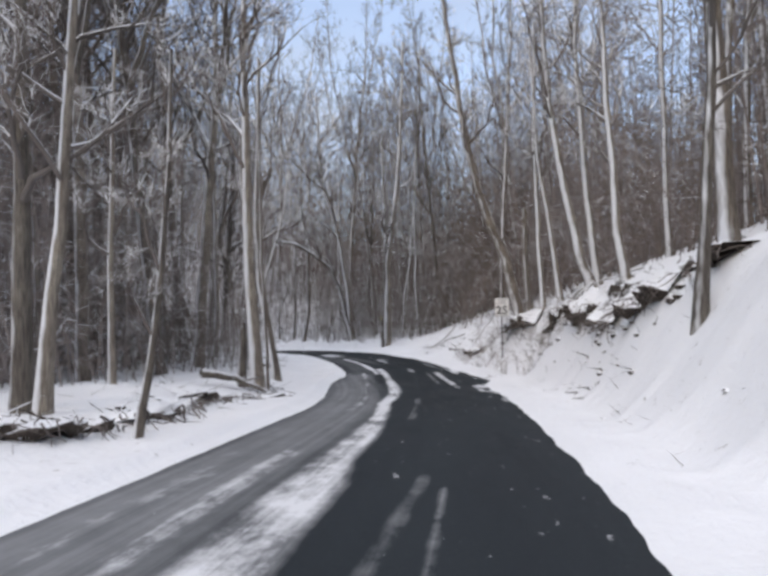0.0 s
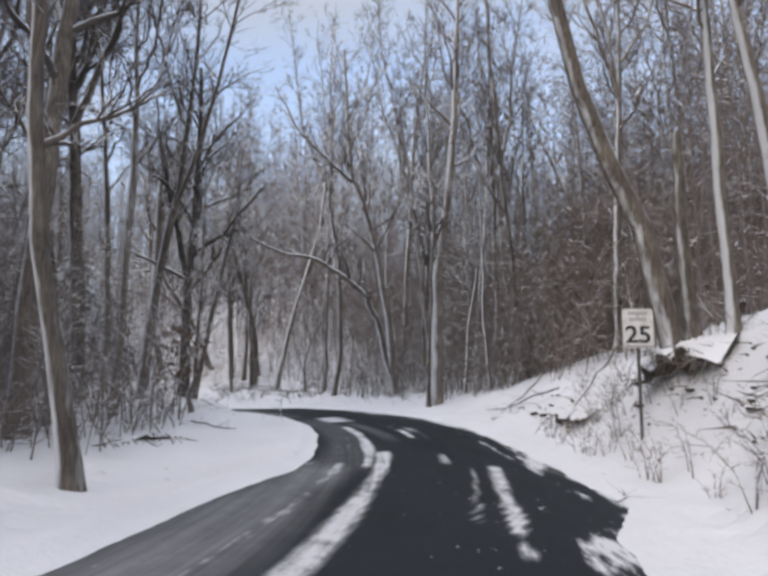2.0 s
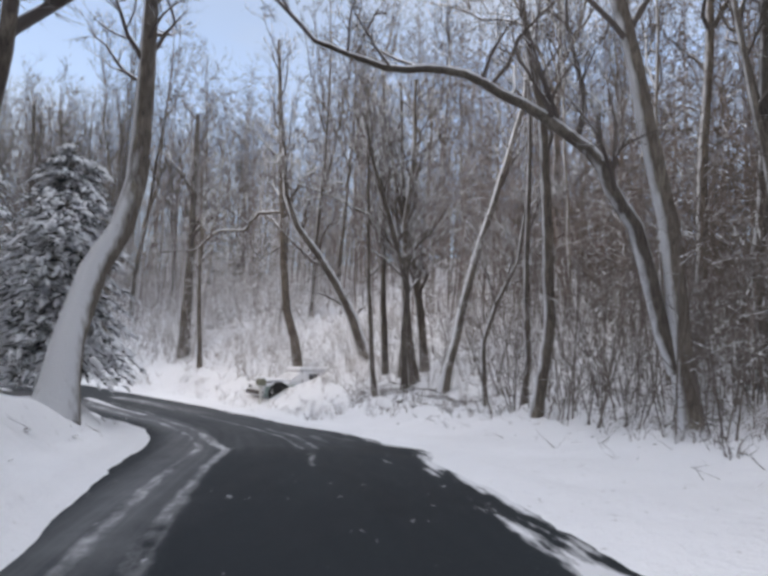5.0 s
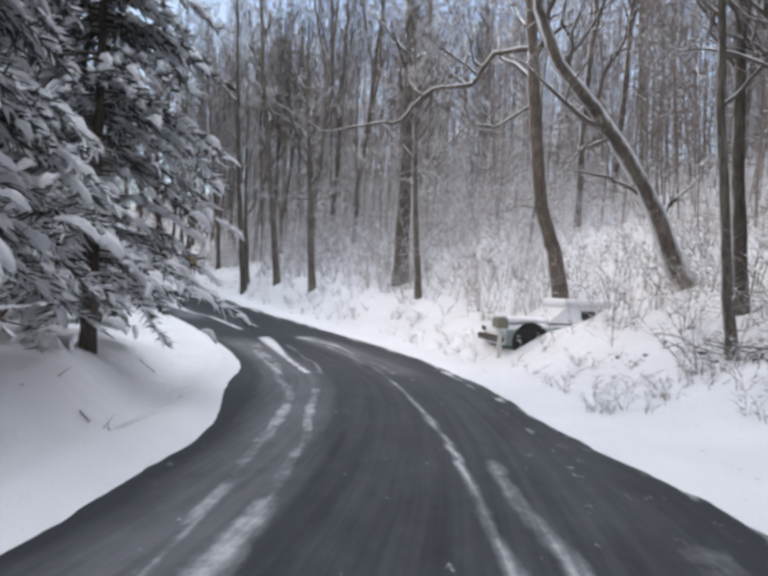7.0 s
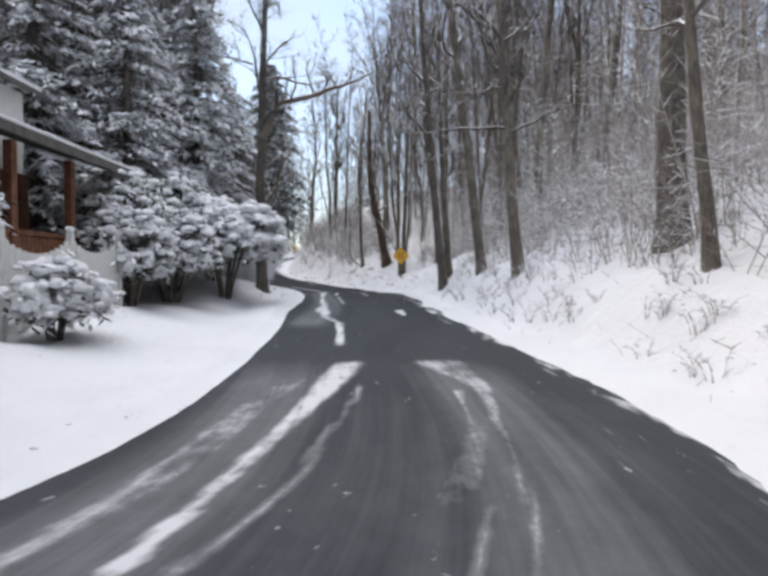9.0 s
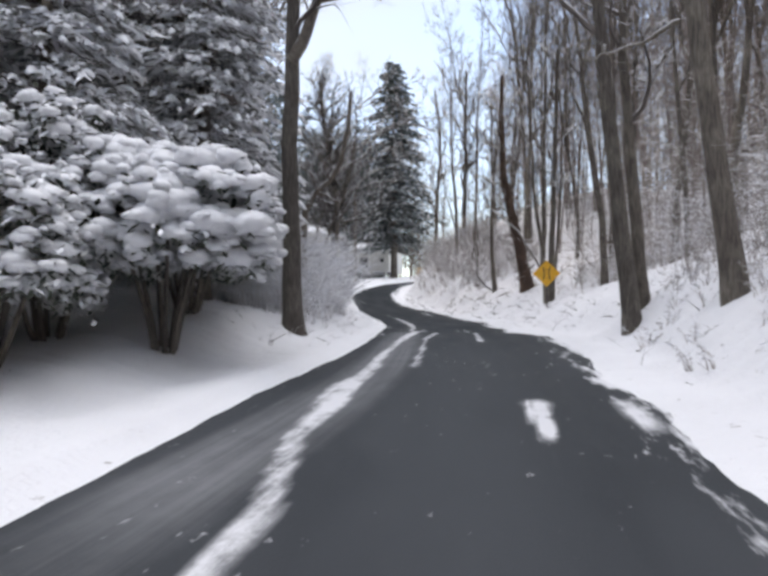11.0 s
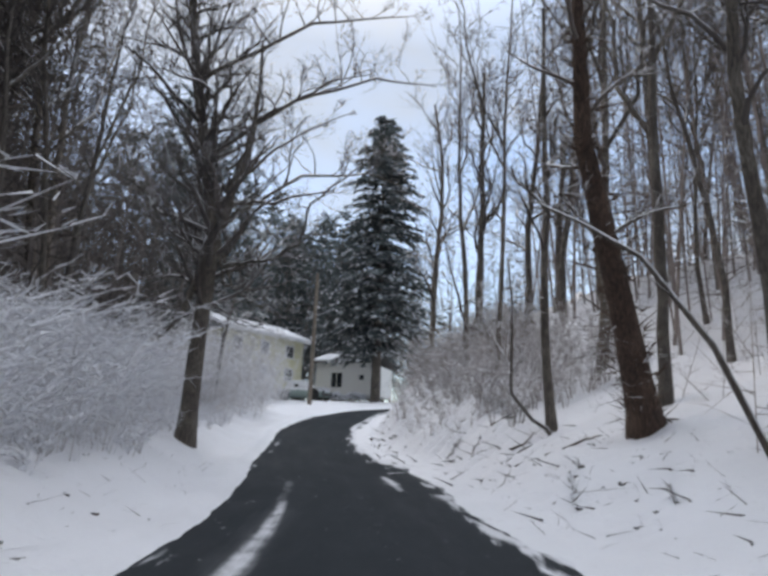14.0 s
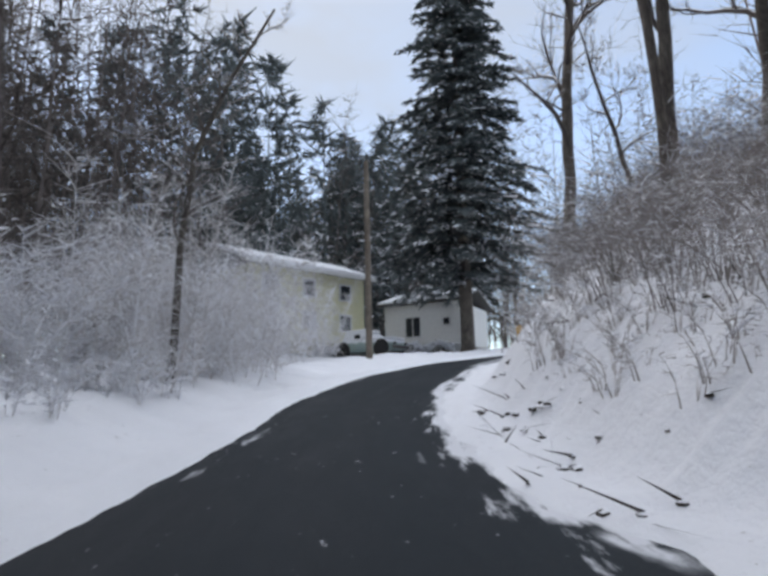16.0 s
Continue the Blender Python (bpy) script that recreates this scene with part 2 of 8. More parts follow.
    edge_gain = along_road((0, 0.10), (12, 0.16), (18, 0.34), (36, 0.40), (48, 0.22), (70, 0.26), (82, 0.36), (98, 0.36), (107, 0.30), (112, 0.42))
    edge_gain = calc(nodes, links, "MULTIPLY", edge_gain, calc(nodes, links, "MULTIPLY_ADD", esplit.outputs[0], -0.55, 1.0))
    near = calc(nodes, links, "SUBTRACT", 1.0, calc(nodes, links, "DIVIDE", esplit.outputs[1], 1.0), 0.0, True)
    fingers = calc(nodes, links, "ADD", finger, calc(nodes, links, "MULTIPLY", near, edge_gain))
    fmask = ramp(nodes, links, fingers, ((0.73, (0, 0, 0)), (0.84, (0.95, 0.95, 0.95))))
    total = blend(nodes, links, 1.0, mask, fmask, "LIGHTEN")
    links.new(blend(nodes, links, total, dark, (0.70, 0.71, 0.74)), bsdf.inputs["Base Color"])
    rough = ramp(nodes, links, wet, ((0.3, (0.55, 0.55, 0.55)), (0.7, (0.75, 0.75, 0.75))))
    links.new(blend(nodes, links, total, rough, (0.8, 0.8, 0.8)), bsdf.inputs["Roughness"])
    bsdf.inputs["Specular IOR Level"].default_value = 0.12
    bump(nodes, links, bsdf, calc(nodes, links, "MULTIPLY_ADD", value, 1.2, grit), 0.25, 0.01)
    return mat


M_SNOW = snow_material("trodden_free_snow", 0.012)
M_VERGE = snow_material("ploughed_snow_with_grit", 0.035)
M_WOODSNOW = snow_material("snow_with_leaf_litter", 0.05)
M_ROAD = asphalt_material()
M_BARK = bark_material("grey_bark_with_blown_snow", (0.095, 0.082, 0.075), (0.27, 0.24, 0.22), 0.74, 0.22)
M_BARK_DARK = bark_material("dark_bark_with_little_snow", (0.085, 0.076, 0.071), (0.235, 0.215, 0.202), 0.85, 0.36)
M_BARK_PALE = bark_material("pale_bark_with_blown_snow", (0.135, 0.118, 0.108), (0.33, 0.30, 0.275), 0.58, 0.15)
M_BARK_BROWN = bark_material("reddish_brown_bark", (0.04, 0.028, 0.024), (0.15, 0.098, 0.08), 0.8, 0.4)
M_TWIG = twig_material("grey_brown_twigs", (0.095, 0.078, 0.071), (0.20, 0.168, 0.152), 0.42, 1.20)
M_TWIG_DARK = twig_material("dark_twigs", (0.072, 0.061, 0.057), (0.165, 0.142, 0.131), 0.5, 1.3)
# grey-brown, kept paler than near twigs: windscreen haze put into the colour
M_FAR = twig_material("far_twigs_paled_for_haze", (0.165, 0.135, 0.125), (0.31, 0.262, 0.245), 0.55, 2.0)
M_FAR_BROWN = twig_material("brown_undergrowth_twigs", (0.12, 0.095, 0.083), (0.25, 0.202, 0.180), 0.6, 2.0)
# dark twigs, lifted a little in colour for the same haze
M_FAR_DARK = twig_material("far_dark_twigs", (0.09, 0.075, 0.07), (0.20, 0.168, 0.155), 2.0, 2.0)
M_BRUSH = twig_material("snow_dusted_brush_twigs", (0.30, 0.265, 0.245), (0.50, 0.455, 0.425), 0.15, 0.5)
M_BRUSH_WHITE = twig_material("brush_twigs_caked_in_snow", (0.52, 0.49, 0.47), (0.74, 0.715, 0.70), -0.05, 0.35)
M_TWIGSNOW = plain_material("snow_lying_along_twigs", (0.80, 0.81, 0.84), 0.7, vary=0.05, scale=2.0)
M_BARK_WHITE = bark_material("bark_plastered_with_snow", (0.11, 0.096, 0.088), (0.30, 0.272, 0.25), 0.42, 0.10)
M_BRUSH_GREY = twig_material("grey_brush_twigs", (0.21, 0.182, 0.168), (0.37, 0.33, 0.31), 0.42, 1.0)
M_BRUSH_BROWN = twig_material("brown_brush_twigs", (0.13, 0.108, 0.096), (0.26, 0.225, 0.205), 0.52, 1.1)
M_NEEDLE = needle_material("dark_green_needles", (0.045, 0.060, 0.064), (0.125, 0.150, 0.148), 0.55)
M_HEMLOCK = needle_material("grey_green_hemlock_needles", (0.19, 0.195, 0.19), (0.37, 0.375, 0.365), -0.45)
M_NEEDLE_SNOW = needle_material("snow_laden_needles", (0.04, 0.046, 0.05), (0.125, 0.136, 0.138), -0.05)
M_LEAF_SNOW = needle_material("snow_laden_broad_leaves", (0.022, 0.032, 0.024), (0.065, 0.08, 0.055), 0.12)

# ---- the road's line and the lie of the land ----
# metres along the road, and from the lens's line to the asphalt's left and right edge
LEFT_EDGE = [(4, 3.4), (9, 3.5), (13, 3.45), (16, 3.55), (20, 3.62), (22, 3.5), (23.6, 3.25), (25, 2.75), (27, 2.6), (29, 2.5), (31, 2.25), (33, 1.9),
             (35, 1.6), (37.5, 1.7), (40.5, 2.2), (44, 2.35), (46, 2.5), (48, 2.75), (50, 2.85), (51.6, 3.05), (53, 3.4), (55, 3.7), (57, 3.8), (58.8, 3.5),
             (61, 3.28), (64, 3.08), (66, 2.92), (69.5, 3.0), (74, 3.4), (76, 3.5), (78.5, 3.35), (81, 3.1), (84, 2.87), (89.3, 2.65), (92, 2.5), (99, 2.5),
             (104, 2.7), (106, 2.64), (109.5, 2.55), (111.5, 2.3), (114.5, 2.05), (121, 2.25), (126, 1.9), (130, 1.75)]
RIGHT_EDGE = [(5, 1.15), (8.5, 1.08), (12.5, 1.1), (16, 1.3), (18.8, 1.5), (20.3, 1.65), (21.7, 2.4), (22.7, 2.5), (24, 2.3), (28, 2.25), (30, 2.4), (34, 2.7),
              (39, 2.55), (41.5, 2.3), (43.2, 2.85), (45, 2.4), (47, 2.35), (49.5, 2.1), (50.5, 1.75), (53, 1.55), (58.5, 1.68), (60, 1.9), (62.5, 2.05), (66, 2.0),
              (69, 1.85), (73, 1.5), (75.5, 1.65), (77.2, 1.4), (79.5, 1.68), (81.5, 1.85), (85.4, 2.1), (86.5, 1.55), (91, 1.62), (93, 1.9), (96.5, 2.5), (98, 2.25),
              (101, 2.0), (104.6, 2.3), (106, 2.35), (107.4, 2.1), (108.8, 2.45), (109.8, 1.8), (112, 1.72), (115, 1.55), (119, 1.5), (123, 1.72), (130, 1.75)]
BEYOND = [(-70.0, 47.6, -0.84), (-75.6, 46.0, -0.28), (-80.9, 45.15, 0.4), (-86.3, 45.3, 1.28), (-90.6, 46.8, 1.95), (-94.0, 49.8, 2.4), (-97.0, 54.5, 2.9), (-101.0, 63.0, 3.8), (-106.0, 76.0, 5.0)]


def smooth(values, rounds):
    values = np.array(values, float)
    for _ in range(rounds):
        values[1:-1] = (values[:-2] + 2 * values[1:-1] + values[2:]) / 4
    return values


def road_line():
    times = np.arange(0, 16.01, 0.1)
    rows = np.array([r[:4] for r in PATH])
    cols = [np.interp(times, rows[:, 0], rows[:, k]) for k in (1, 2, 3)]
    x, y, z = (smooth(c, n) for c, n in zip(cols, (8, 8, 30)))
    back = np.arange(30, 0, -1.0)
    b = np.array(BEYOND)
    u = np.r_[-back * 0.16, times, 16 + np.arange(1, len(b) + 1) * 0.9]
    x = np.r_[x[0] - 0.16 * back, x, b[:, 0]]
    y = np.r_[y[0] - 0.99 * back, y, b[:, 1]]
    z = np.r_[z[0] - 1.35 + 0.05 * back, z - 1.35, b[:, 2]]
    s = np.r_[0, np.cumsum(np.hypot(np.diff(x), np.diff(y)))]
    even = np.arange(0, s[-1], 0.4)
    edges = [np.interp(even - 30, *np.array(side).T) for side in (LEFT_EDGE, RIGHT_EDGE)]
    table = np.stack([np.interp(even, s, x), np.interp(even, s, y), np.interp(even, s, z), *edges, np.interp(even, s, u)], 1)
    for k, n in ((0, 10), (1, 10), (2, 20), (3, 4), (4, 2)):
        table[:, k] = smooth(table[:, k], n)
    return even, table


ROAD_S, ROAD = road_line()
ROAD_T = np.gradient(ROAD[:, :2], axis=0)
ROAD_T /= np.linalg.norm(ROAD_T, axis=1)[:, None]
ROAD_L = np.stack([-ROAD_T[:, 1], ROAD_T[:, 0]], 1)

# cross-section beyond the edge: step, flat verge, bank height, bank width, hillside slope
RIGHT = np.array([(-5, 0.9, 3.0, 3.0, 0.40), (0, 0.9, 3.0, 3.0, 0.42), (3, 0.9, 3.0, 2.6, 0.42), (4, 1.0, 2.6, 2.6, 0.40), (4.8, 1.4, 1.5, 3.0, 0.32), (5.6, 2.2, 0.5, 3.0, 0.24),
                  (6.6, 2.4, 0.4, 3.5, 0.22), (8, 1.6, 0.6, 3.5, 0.30), (9.5, 1.1, 1.1, 2.8, 0.42), (11, 0.6, 1.4, 2.3, 0.48), (13, 0.5, 1.4, 2.3, 0.45), (13.8, 0.7, 1.1, 2.5, 0.45),
                  (15, 0.7, 1.0, 3.2, 0.36), (16, 0.6, 1.25, 3.0, 0.42), (17, 0.4, 2.1, 2.8, 0.48), (18.5, 0.3, 2.8, 3.0, 0.58), (20, 0.4, 2.8, 3.0, 0.55), (22, 0.5, 2.0, 3.0, 0.3), (25, 0.5, 1.0, 3.0, 0.1)])
LEFT = np.array([(-5, 1.0, 0.30, 2.0, 0.01), (3, 1.0, 0.30, 2.0, 0.01), (5, 1.2, 0.25, 2.5, 0.02), (5.9, 0.4, 0.55, 1.6, 0.03), (8.2, 0.4, 0.85, 1.8, 0.03), (9.2, 0.6, 0.80, 1.9, 0.03), (10.4, 1.2, 0.45, 2.8, 0.03), (11.5, 1.3, 0.4, 3.0, 0.04),
                 (13, 0.8, 0.75, 2.5, 0.14), (15, 0.5, 0.9, 2.5, 0.26), (17, 0.5, 0.9, 2.5, 0.26), (19, 0.8, 0.4, 2.5, 0.05), (25, 0.8, 0.3, 3.0, 0.03)])


def nearest(x, y):
    x, y = np.atleast_1d(x).astype(float), np.atleast_1d(y).astype(float)
    index = np.empty(len(x), int)
    for a in range(0, len(x), 4000):
        d = (x[a:a + 4000, None] - ROAD[None, :, 0]) ** 2 + (y[a:a + 4000, None] - ROAD[None, :, 1]) ** 2
        index[a:a + 4000] = d.argmin(1)
    dx, dy = x - ROAD[index, 0], y - ROAD[index, 1]
    side = dx * ROAD_L[index, 0] + dy * ROAD_L[index, 1]
    return index, np.where(side >= 0, 1, -1) * np.hypot(dx, dy)


def profile(u, e, table):
    flat, high, wide, slope = (np.interp(u, table[:, 0], table[:, k]) for k in (1, 2, 3, 4))
    q = np.clip((e - flat) / wide, 0, 1)
    far = np.clip(e - flat - wide, 0, None)
    return high * q * q * (3 - 2 * q) + slope * 45 * (1 - np.exp(-far / 45))


def wobble(x, y):
    return 0.5 * np.sin(x * 0.61 + 1.3 * np.sin(y * 0.37)) * np.sin(y * 0.53 + 0.9) + 0.3 * np.sin(x * 1.7 + y * 0.9) * np.sin(y * 1.9 - x * 0.6)


def ground_height(x, y, on_road=0.0):
    """The snow's height; on_road: how far it is sunk under the road."""
    i, d = nearest(x, y)
    x, y = np.atleast_1d(x), np.atleast_1d(y)
    e = np.where(d > 0, d - ROAD[i, 3], -d - ROAD[i, 4])
    rise = np.where(d > 0, profile(ROAD[i, 5], e, LEFT), profile(ROAD[i, 5], e, RIGHT))
    away = np.clip(e / 5, 0, 1)
    z = ROAD[i, 2] + rise + 0.05 + (0.04 + 0.26 * away) * wobble(x, y) * (e > 0.3)
    return np.where(e < 5.0, z - on_road * np.clip((5.4 - e) / 0.8, 0, 1), z)


def spot(x, y):
    return float(ground_height(x, y)[0])


def beside(u, off):
    """A place at a step of the road, off metres beyond its left (+) or right (-) edge."""
    i = int(np.abs(ROAD[:, 5] - u).argmin())
    d = ROAD[i, 3] + off if off > 0 else -ROAD[i, 4] + off
    x, y = ROAD[i, :2] + ROAD_L[i] * d
    return float(x), float(y)


def mesh_of(name, verts, faces, mat, smooth_shade=True):
    mesh = bpy.data.meshes.new(name)
    mesh.from_pydata([tuple(map(float, v)) for v in verts], [], faces)
    mesh.materials.append(mat)
    if smooth_shade:
        mesh.polygons.foreach_set("use_smooth", [True] * len(mesh.polygons))
    mesh.update()
    return mesh


def grid_faces(rows, cols):
    return [(r * cols + c, r * cols + c + 1, (r + 1) * cols + c + 1, (r + 1) * cols + c) for r in range(rows - 1) for c in range(cols - 1)]


def build_ground():
    grow = np.cumsum(0.9 * 1.16 ** np.arange(40))
    gx = np.r_[-128 - grow[::-1], np.arange(-128, 30, 0.8), 30 + grow]
    gy = np.r_[-26 - grow[::-1], np.arange(-26, 98, 0.8), 98 + grow]
    xx, yy = np.meshgrid(gx, gy)
    z = ground_height(xx.ravel(), yy.ravel(), 0.30)
    verts = np.stack([xx.ravel(), yy.ravel(), z], 1)
    tagged(new("ground", mesh_of("ground", verts, grid_faces(len(gy), len(gx)), M_WOODSNOW)), "snow-covered woodland floor with leaf litter showing through", "ground", kind="structure")


TRACES, DUST = [], []


def trace(gain, *places):
    """A ridge of snow left between wheel tracks: metres along, across and its width."""
    TRACES.append((gain, np.array(places, float)))


def dust(gain, *places):
    """A band of thin snow powder on the asphalt."""
    DUST.append((gain, np.array(places, float)))


def lay(bands, s, d, ends, soft):
    total = np.zeros_like(s)
    for gain, p in bands:
        centre, half = np.interp(s, p[:, 0], p[:, 1]), np.interp(s, p[:, 0], p[:, 2]) / 2
        q = np.clip((half * (1 + soft) - np.abs(d - centre)) / (2 * soft * half), 0, 1)
        lengthwise = np.clip(1 + np.minimum(s - p[0, 0], p[-1, 0] - s) / ends, 0, 1)
        total = np.maximum(total, gain * q * q * (3 - 2 * q) * lengthwise)
    return total


# the left-hand lane
trace(0.72, (-8, 1.5, 0.5), (3.5, 1.55, 0.63), (5.6, 1.62, 0.63), (6.8, 1.66, 0.44), (9, 1.64, 0.42))
trace(0.85, (8.6, 1.64, 0.42), (11.2, 1.7, 0.30), (14, 1.83, 0.29), (17.5, 1.55, 0.36), (20, 1.45, 0.38), (22.5, 1.3, 0.28), (25, 1.1, 0.28), (27.3, 0.95, 0.3))
trace(0.55, (-8, 2.2, 0.3), (3.5, 2.2, 0.3), (6, 2.27, 0.4), (7.5, 2.3, 0.35))
trace(0.4, (-8, 2.8, 0.3), (3.5, 2.82, 0.3), (5.1, 2.8, 0.5), (8, 2.9, 0.4))
trace(0.55, (12.4, 2.41, 0.24), (16, 2.3, 0.24), (18.4, 2.37, 0.17), (19.9, 2.32, 0.2), (22.9, 2.1, 0.2), (25.9, 1.88, 0.25))
trace(0.8, (25.5, 1.35, 0.2), (28.5, 1.25, 0.29), (30.4, 1.1, 0.25), (32.3, 0.95, 0.3))
trace(0.4, (28.0, 1.72, 0.14), (30.2, 1.5, 0.17))
trace(0.7, (34.0, 0.44, 1.0), (35.2, 0.3, 0.9))
trace(0.5, (36.5, 1.2, 0.2), (40.8, 1.38, 0.17), (43.6, 1.32, 0.15), (45.6, 1.6, 0.16), (46.5, 1.62, 0.14), (48, 1.85, 0.16), (50.3, 2.1, 0.2), (54.4, 2.4, 0.24), (57, 2.75, 0.27), (58.5, 2.6, 0.27), (60, 2.5, 0.42), (62.2, 2.37, 0.42), (64, 2.0, 0.45))
trace(0.5, (36.5, 0.8, 0.2), (40.8, 0.96, 0.15), (43, 0.84, 0.18), (44.5, 1.15, 0.25), (46.4, 1.32, 0.35), (48.5, 1.5, 0.16), (51.1, 1.73, 0.16), (52.3, 1.88, 0.18), (55, 2.0, 0.2))
trace(0.8, (58.2, 2.0, 0.16), (60, 2.0, 0.19), (62.4, 1.73, 0.27), (64.2, 1.42, 0.46), (65.2, 1.21, 0.46))
trace(0.45, (58.1, 1.7, 0.15), (59.5, 1.5, 0.1), (61, 1.43, 0.12), (63.4, 1.1, 0.1))
trace(0.16, (49.9, 1.19, 0.12), (52.8, 1.34, 0.25))
trace(0.85, (67.5, 1.35, 0.18), (71.5, 1.6, 0.22), (73.5, 2.1, 0.26), (75.4, 2.27, 0.48), (76.5, 2.35, 0.46), (77.4, 2.25, 0.33), (80.1, 2.28, 0.24), (81.8, 2.18, 0.2), (83.2, 2.06, 0.28), (85, 1.83, 0.28), (87.2, 1.5, 0.3))
trace(0.7, (78.6, 1.55, 0.2), (80.3, 1.53, 0.12), (82.4, 1.46, 0.12), (84.1, 1.36, 0.18), (86, 1.0, 0.16))
trace(0.7, (86.7, 1.55, 0.25), (88.1, 1.68, 0.2), (89.3, 1.52, 0.17), (91.4, 1.47, 0.25), (96, 1.37, 0.3), (100, 1.4, 0.22), (101.5, 1.45, 0.2))
trace(0.5, (87, 1.27, 0.2), (88.2, 1.27, 0.2))
trace(0.35, (101.8, 1.5, 0.18), (104.9, 1.5, 0.24))
# between the wheels and in the right-hand lane
trace(0.4, (-6, 0.3, 0.08), (3.2, 0.31, 0.08), (5.6, 0.34, 0.08))
trace(0.25, (3.5, 0.7, 0.15), (6, 0.58, 0.15))
trace(0.25, (10.8, 1.11, 0.18), (12.3, 1.13, 0.1), (15.2, 1.04, 0.2))
trace(0.85, (20.4, -0.58, 0.15), (21, -0.65, 0.2), (23.1, -0.8, 0.24), (25.3, -1.05, 0.28))
trace(0.5, (21, -0.17, 0.09), (25.1, -0.62, 0.11))
trace(0.75, (19.4, -0.53, 0.14), (19.7, -0.53, 0.12))
trace(0.65, (26, -0.21, 0.23), (26.9, -0.26, 0.2))
trace(0.9, (29.9, -0.2, 0.18), (31.1, -0.3, 0.22))
trace(0.5, (31.1, -0.65, 0.3), (31.6, -0.7, 0.3))
trace(0.22, (29.5, -0.5, 0.16), (30.7, -0.7, 0.15))
trace(0.4, (40.9, -0.42, 0.06), (42.3, -0.49, 0.09))
trace(0.32, (45, -1.05, 0.23), (47, -1.1, 0.25))
trace(0.3, (45.6, -1.7, 0.35), (47.6, -1.5, 0.35))
trace(0.6, (43.5, -0.40, 0.08), (44.7, -0.37, 0.08), (46.8, -0.3, 0.14), (48.1, -0.12, 0.13), (50, 0.01, 0.09), (52.4, 0.2, 0.13), (54.5, 0.32, 0.1), (57, 0.35, 0.1))
trace(0.5, (43.5, -0.7, 0.1), (44.8, -0.67, 0.12), (46.9, -0.67, 0.2), (48.2, -0.45, 0.15), (49.7, -0.35, 0.2))
trace(0.3, (59.4, 0.34, 0.3), (61.7, -0.1, 0.3))
trace(0.45, (57.5, 0.3, 0.08), (59.1, 0.17, 0.07), (61.6, 0.04, 0.08), (63, -0.08, 0.18))
trace(0.5, (58, 0.0, 0.1), (59.3, -0.12, 0.13), (61.4, -0.23, 0.1), (63.3, -0.42, 0.3), (65.2, -0.22, 0.8))
trace(0.25, (59.3, -0.46, 0.07), (61, -0.62, 0.13))
trace(0.3, (77.6, 0.25, 0.12), (78.2, 0.3, 0.1), (79.2, 0.33, 0.12))
trace(0.6, (78.3, -1.2, 0.1), (79.1, -1.25, 0.12))
trace(0.55, (80.0, -1.2, 0.12), (80.9, -1.5, 0.2))
trace(1.0, (73.9, -0.24, 0.16), (74.5, -0.2, 0.22), (75.4, -0.21, 0.34))
trace(0.85, (74.4, -1.25, 0.26), (75.6, -1.23, 0.28))
trace(0.75, (83.2, 0.05, 0.14), (86, -0.15, 0.16))
trace(0.4, (86.9, 0.24, 0.11), (87.6, 0.23, 0.1))
trace(0.8, (86.6, -0.02, 0.11), (87.6, -0.03, 0.08))
trace(0.8, (103.9, -1.02, 0.2), (105.1, -1.07, 0.3), (106.3, -1.06, 0.25))
trace(0.9, (102.7, -1.9, 0.4), (103.2, -1.87, 0.5))
trace(0.5, (112.4, -0.84, 0.12), (112.8, -0.84, 0.1))
trace(0.9, (108.7, -2.2, 0.35), (109.1, -1.95, 0.25))
# powder between the ridges
dust(0.62, (-10, 2.6, 1.8), (10.5, 2.65, 1.6), (18, 2.8, 1.6), (22, 2.7, 1.5), (25, 2.2, 1.1))
dust(0.3, (26, 1.9, 1.0), (34, 1.3, 1.0))
dust(0.35, (30.5, 0.46, 0.4), (32.5, 0.46, 0.4))
dust(0.42, (37, 1.2, 0.8), (48, 1.8, 1.0), (56, 2.4, 1.2), (64, 2.2, 1.2))
# full-width band, added to pale this stretch further
dust(0.13, (44, 0.0, 3.0), (48, 0.0, 3.2), (62, 0.0, 3.2))
dust(0.35, (58.5, -0.3, 1.0), (64, -0.3, 1.2))
dust(0.45, (72, 2.4, 1.0), (86, 1.9, 0.9))
dust(0.15, (88, 1.6, 0.6), (100, 1.4, 0.6))


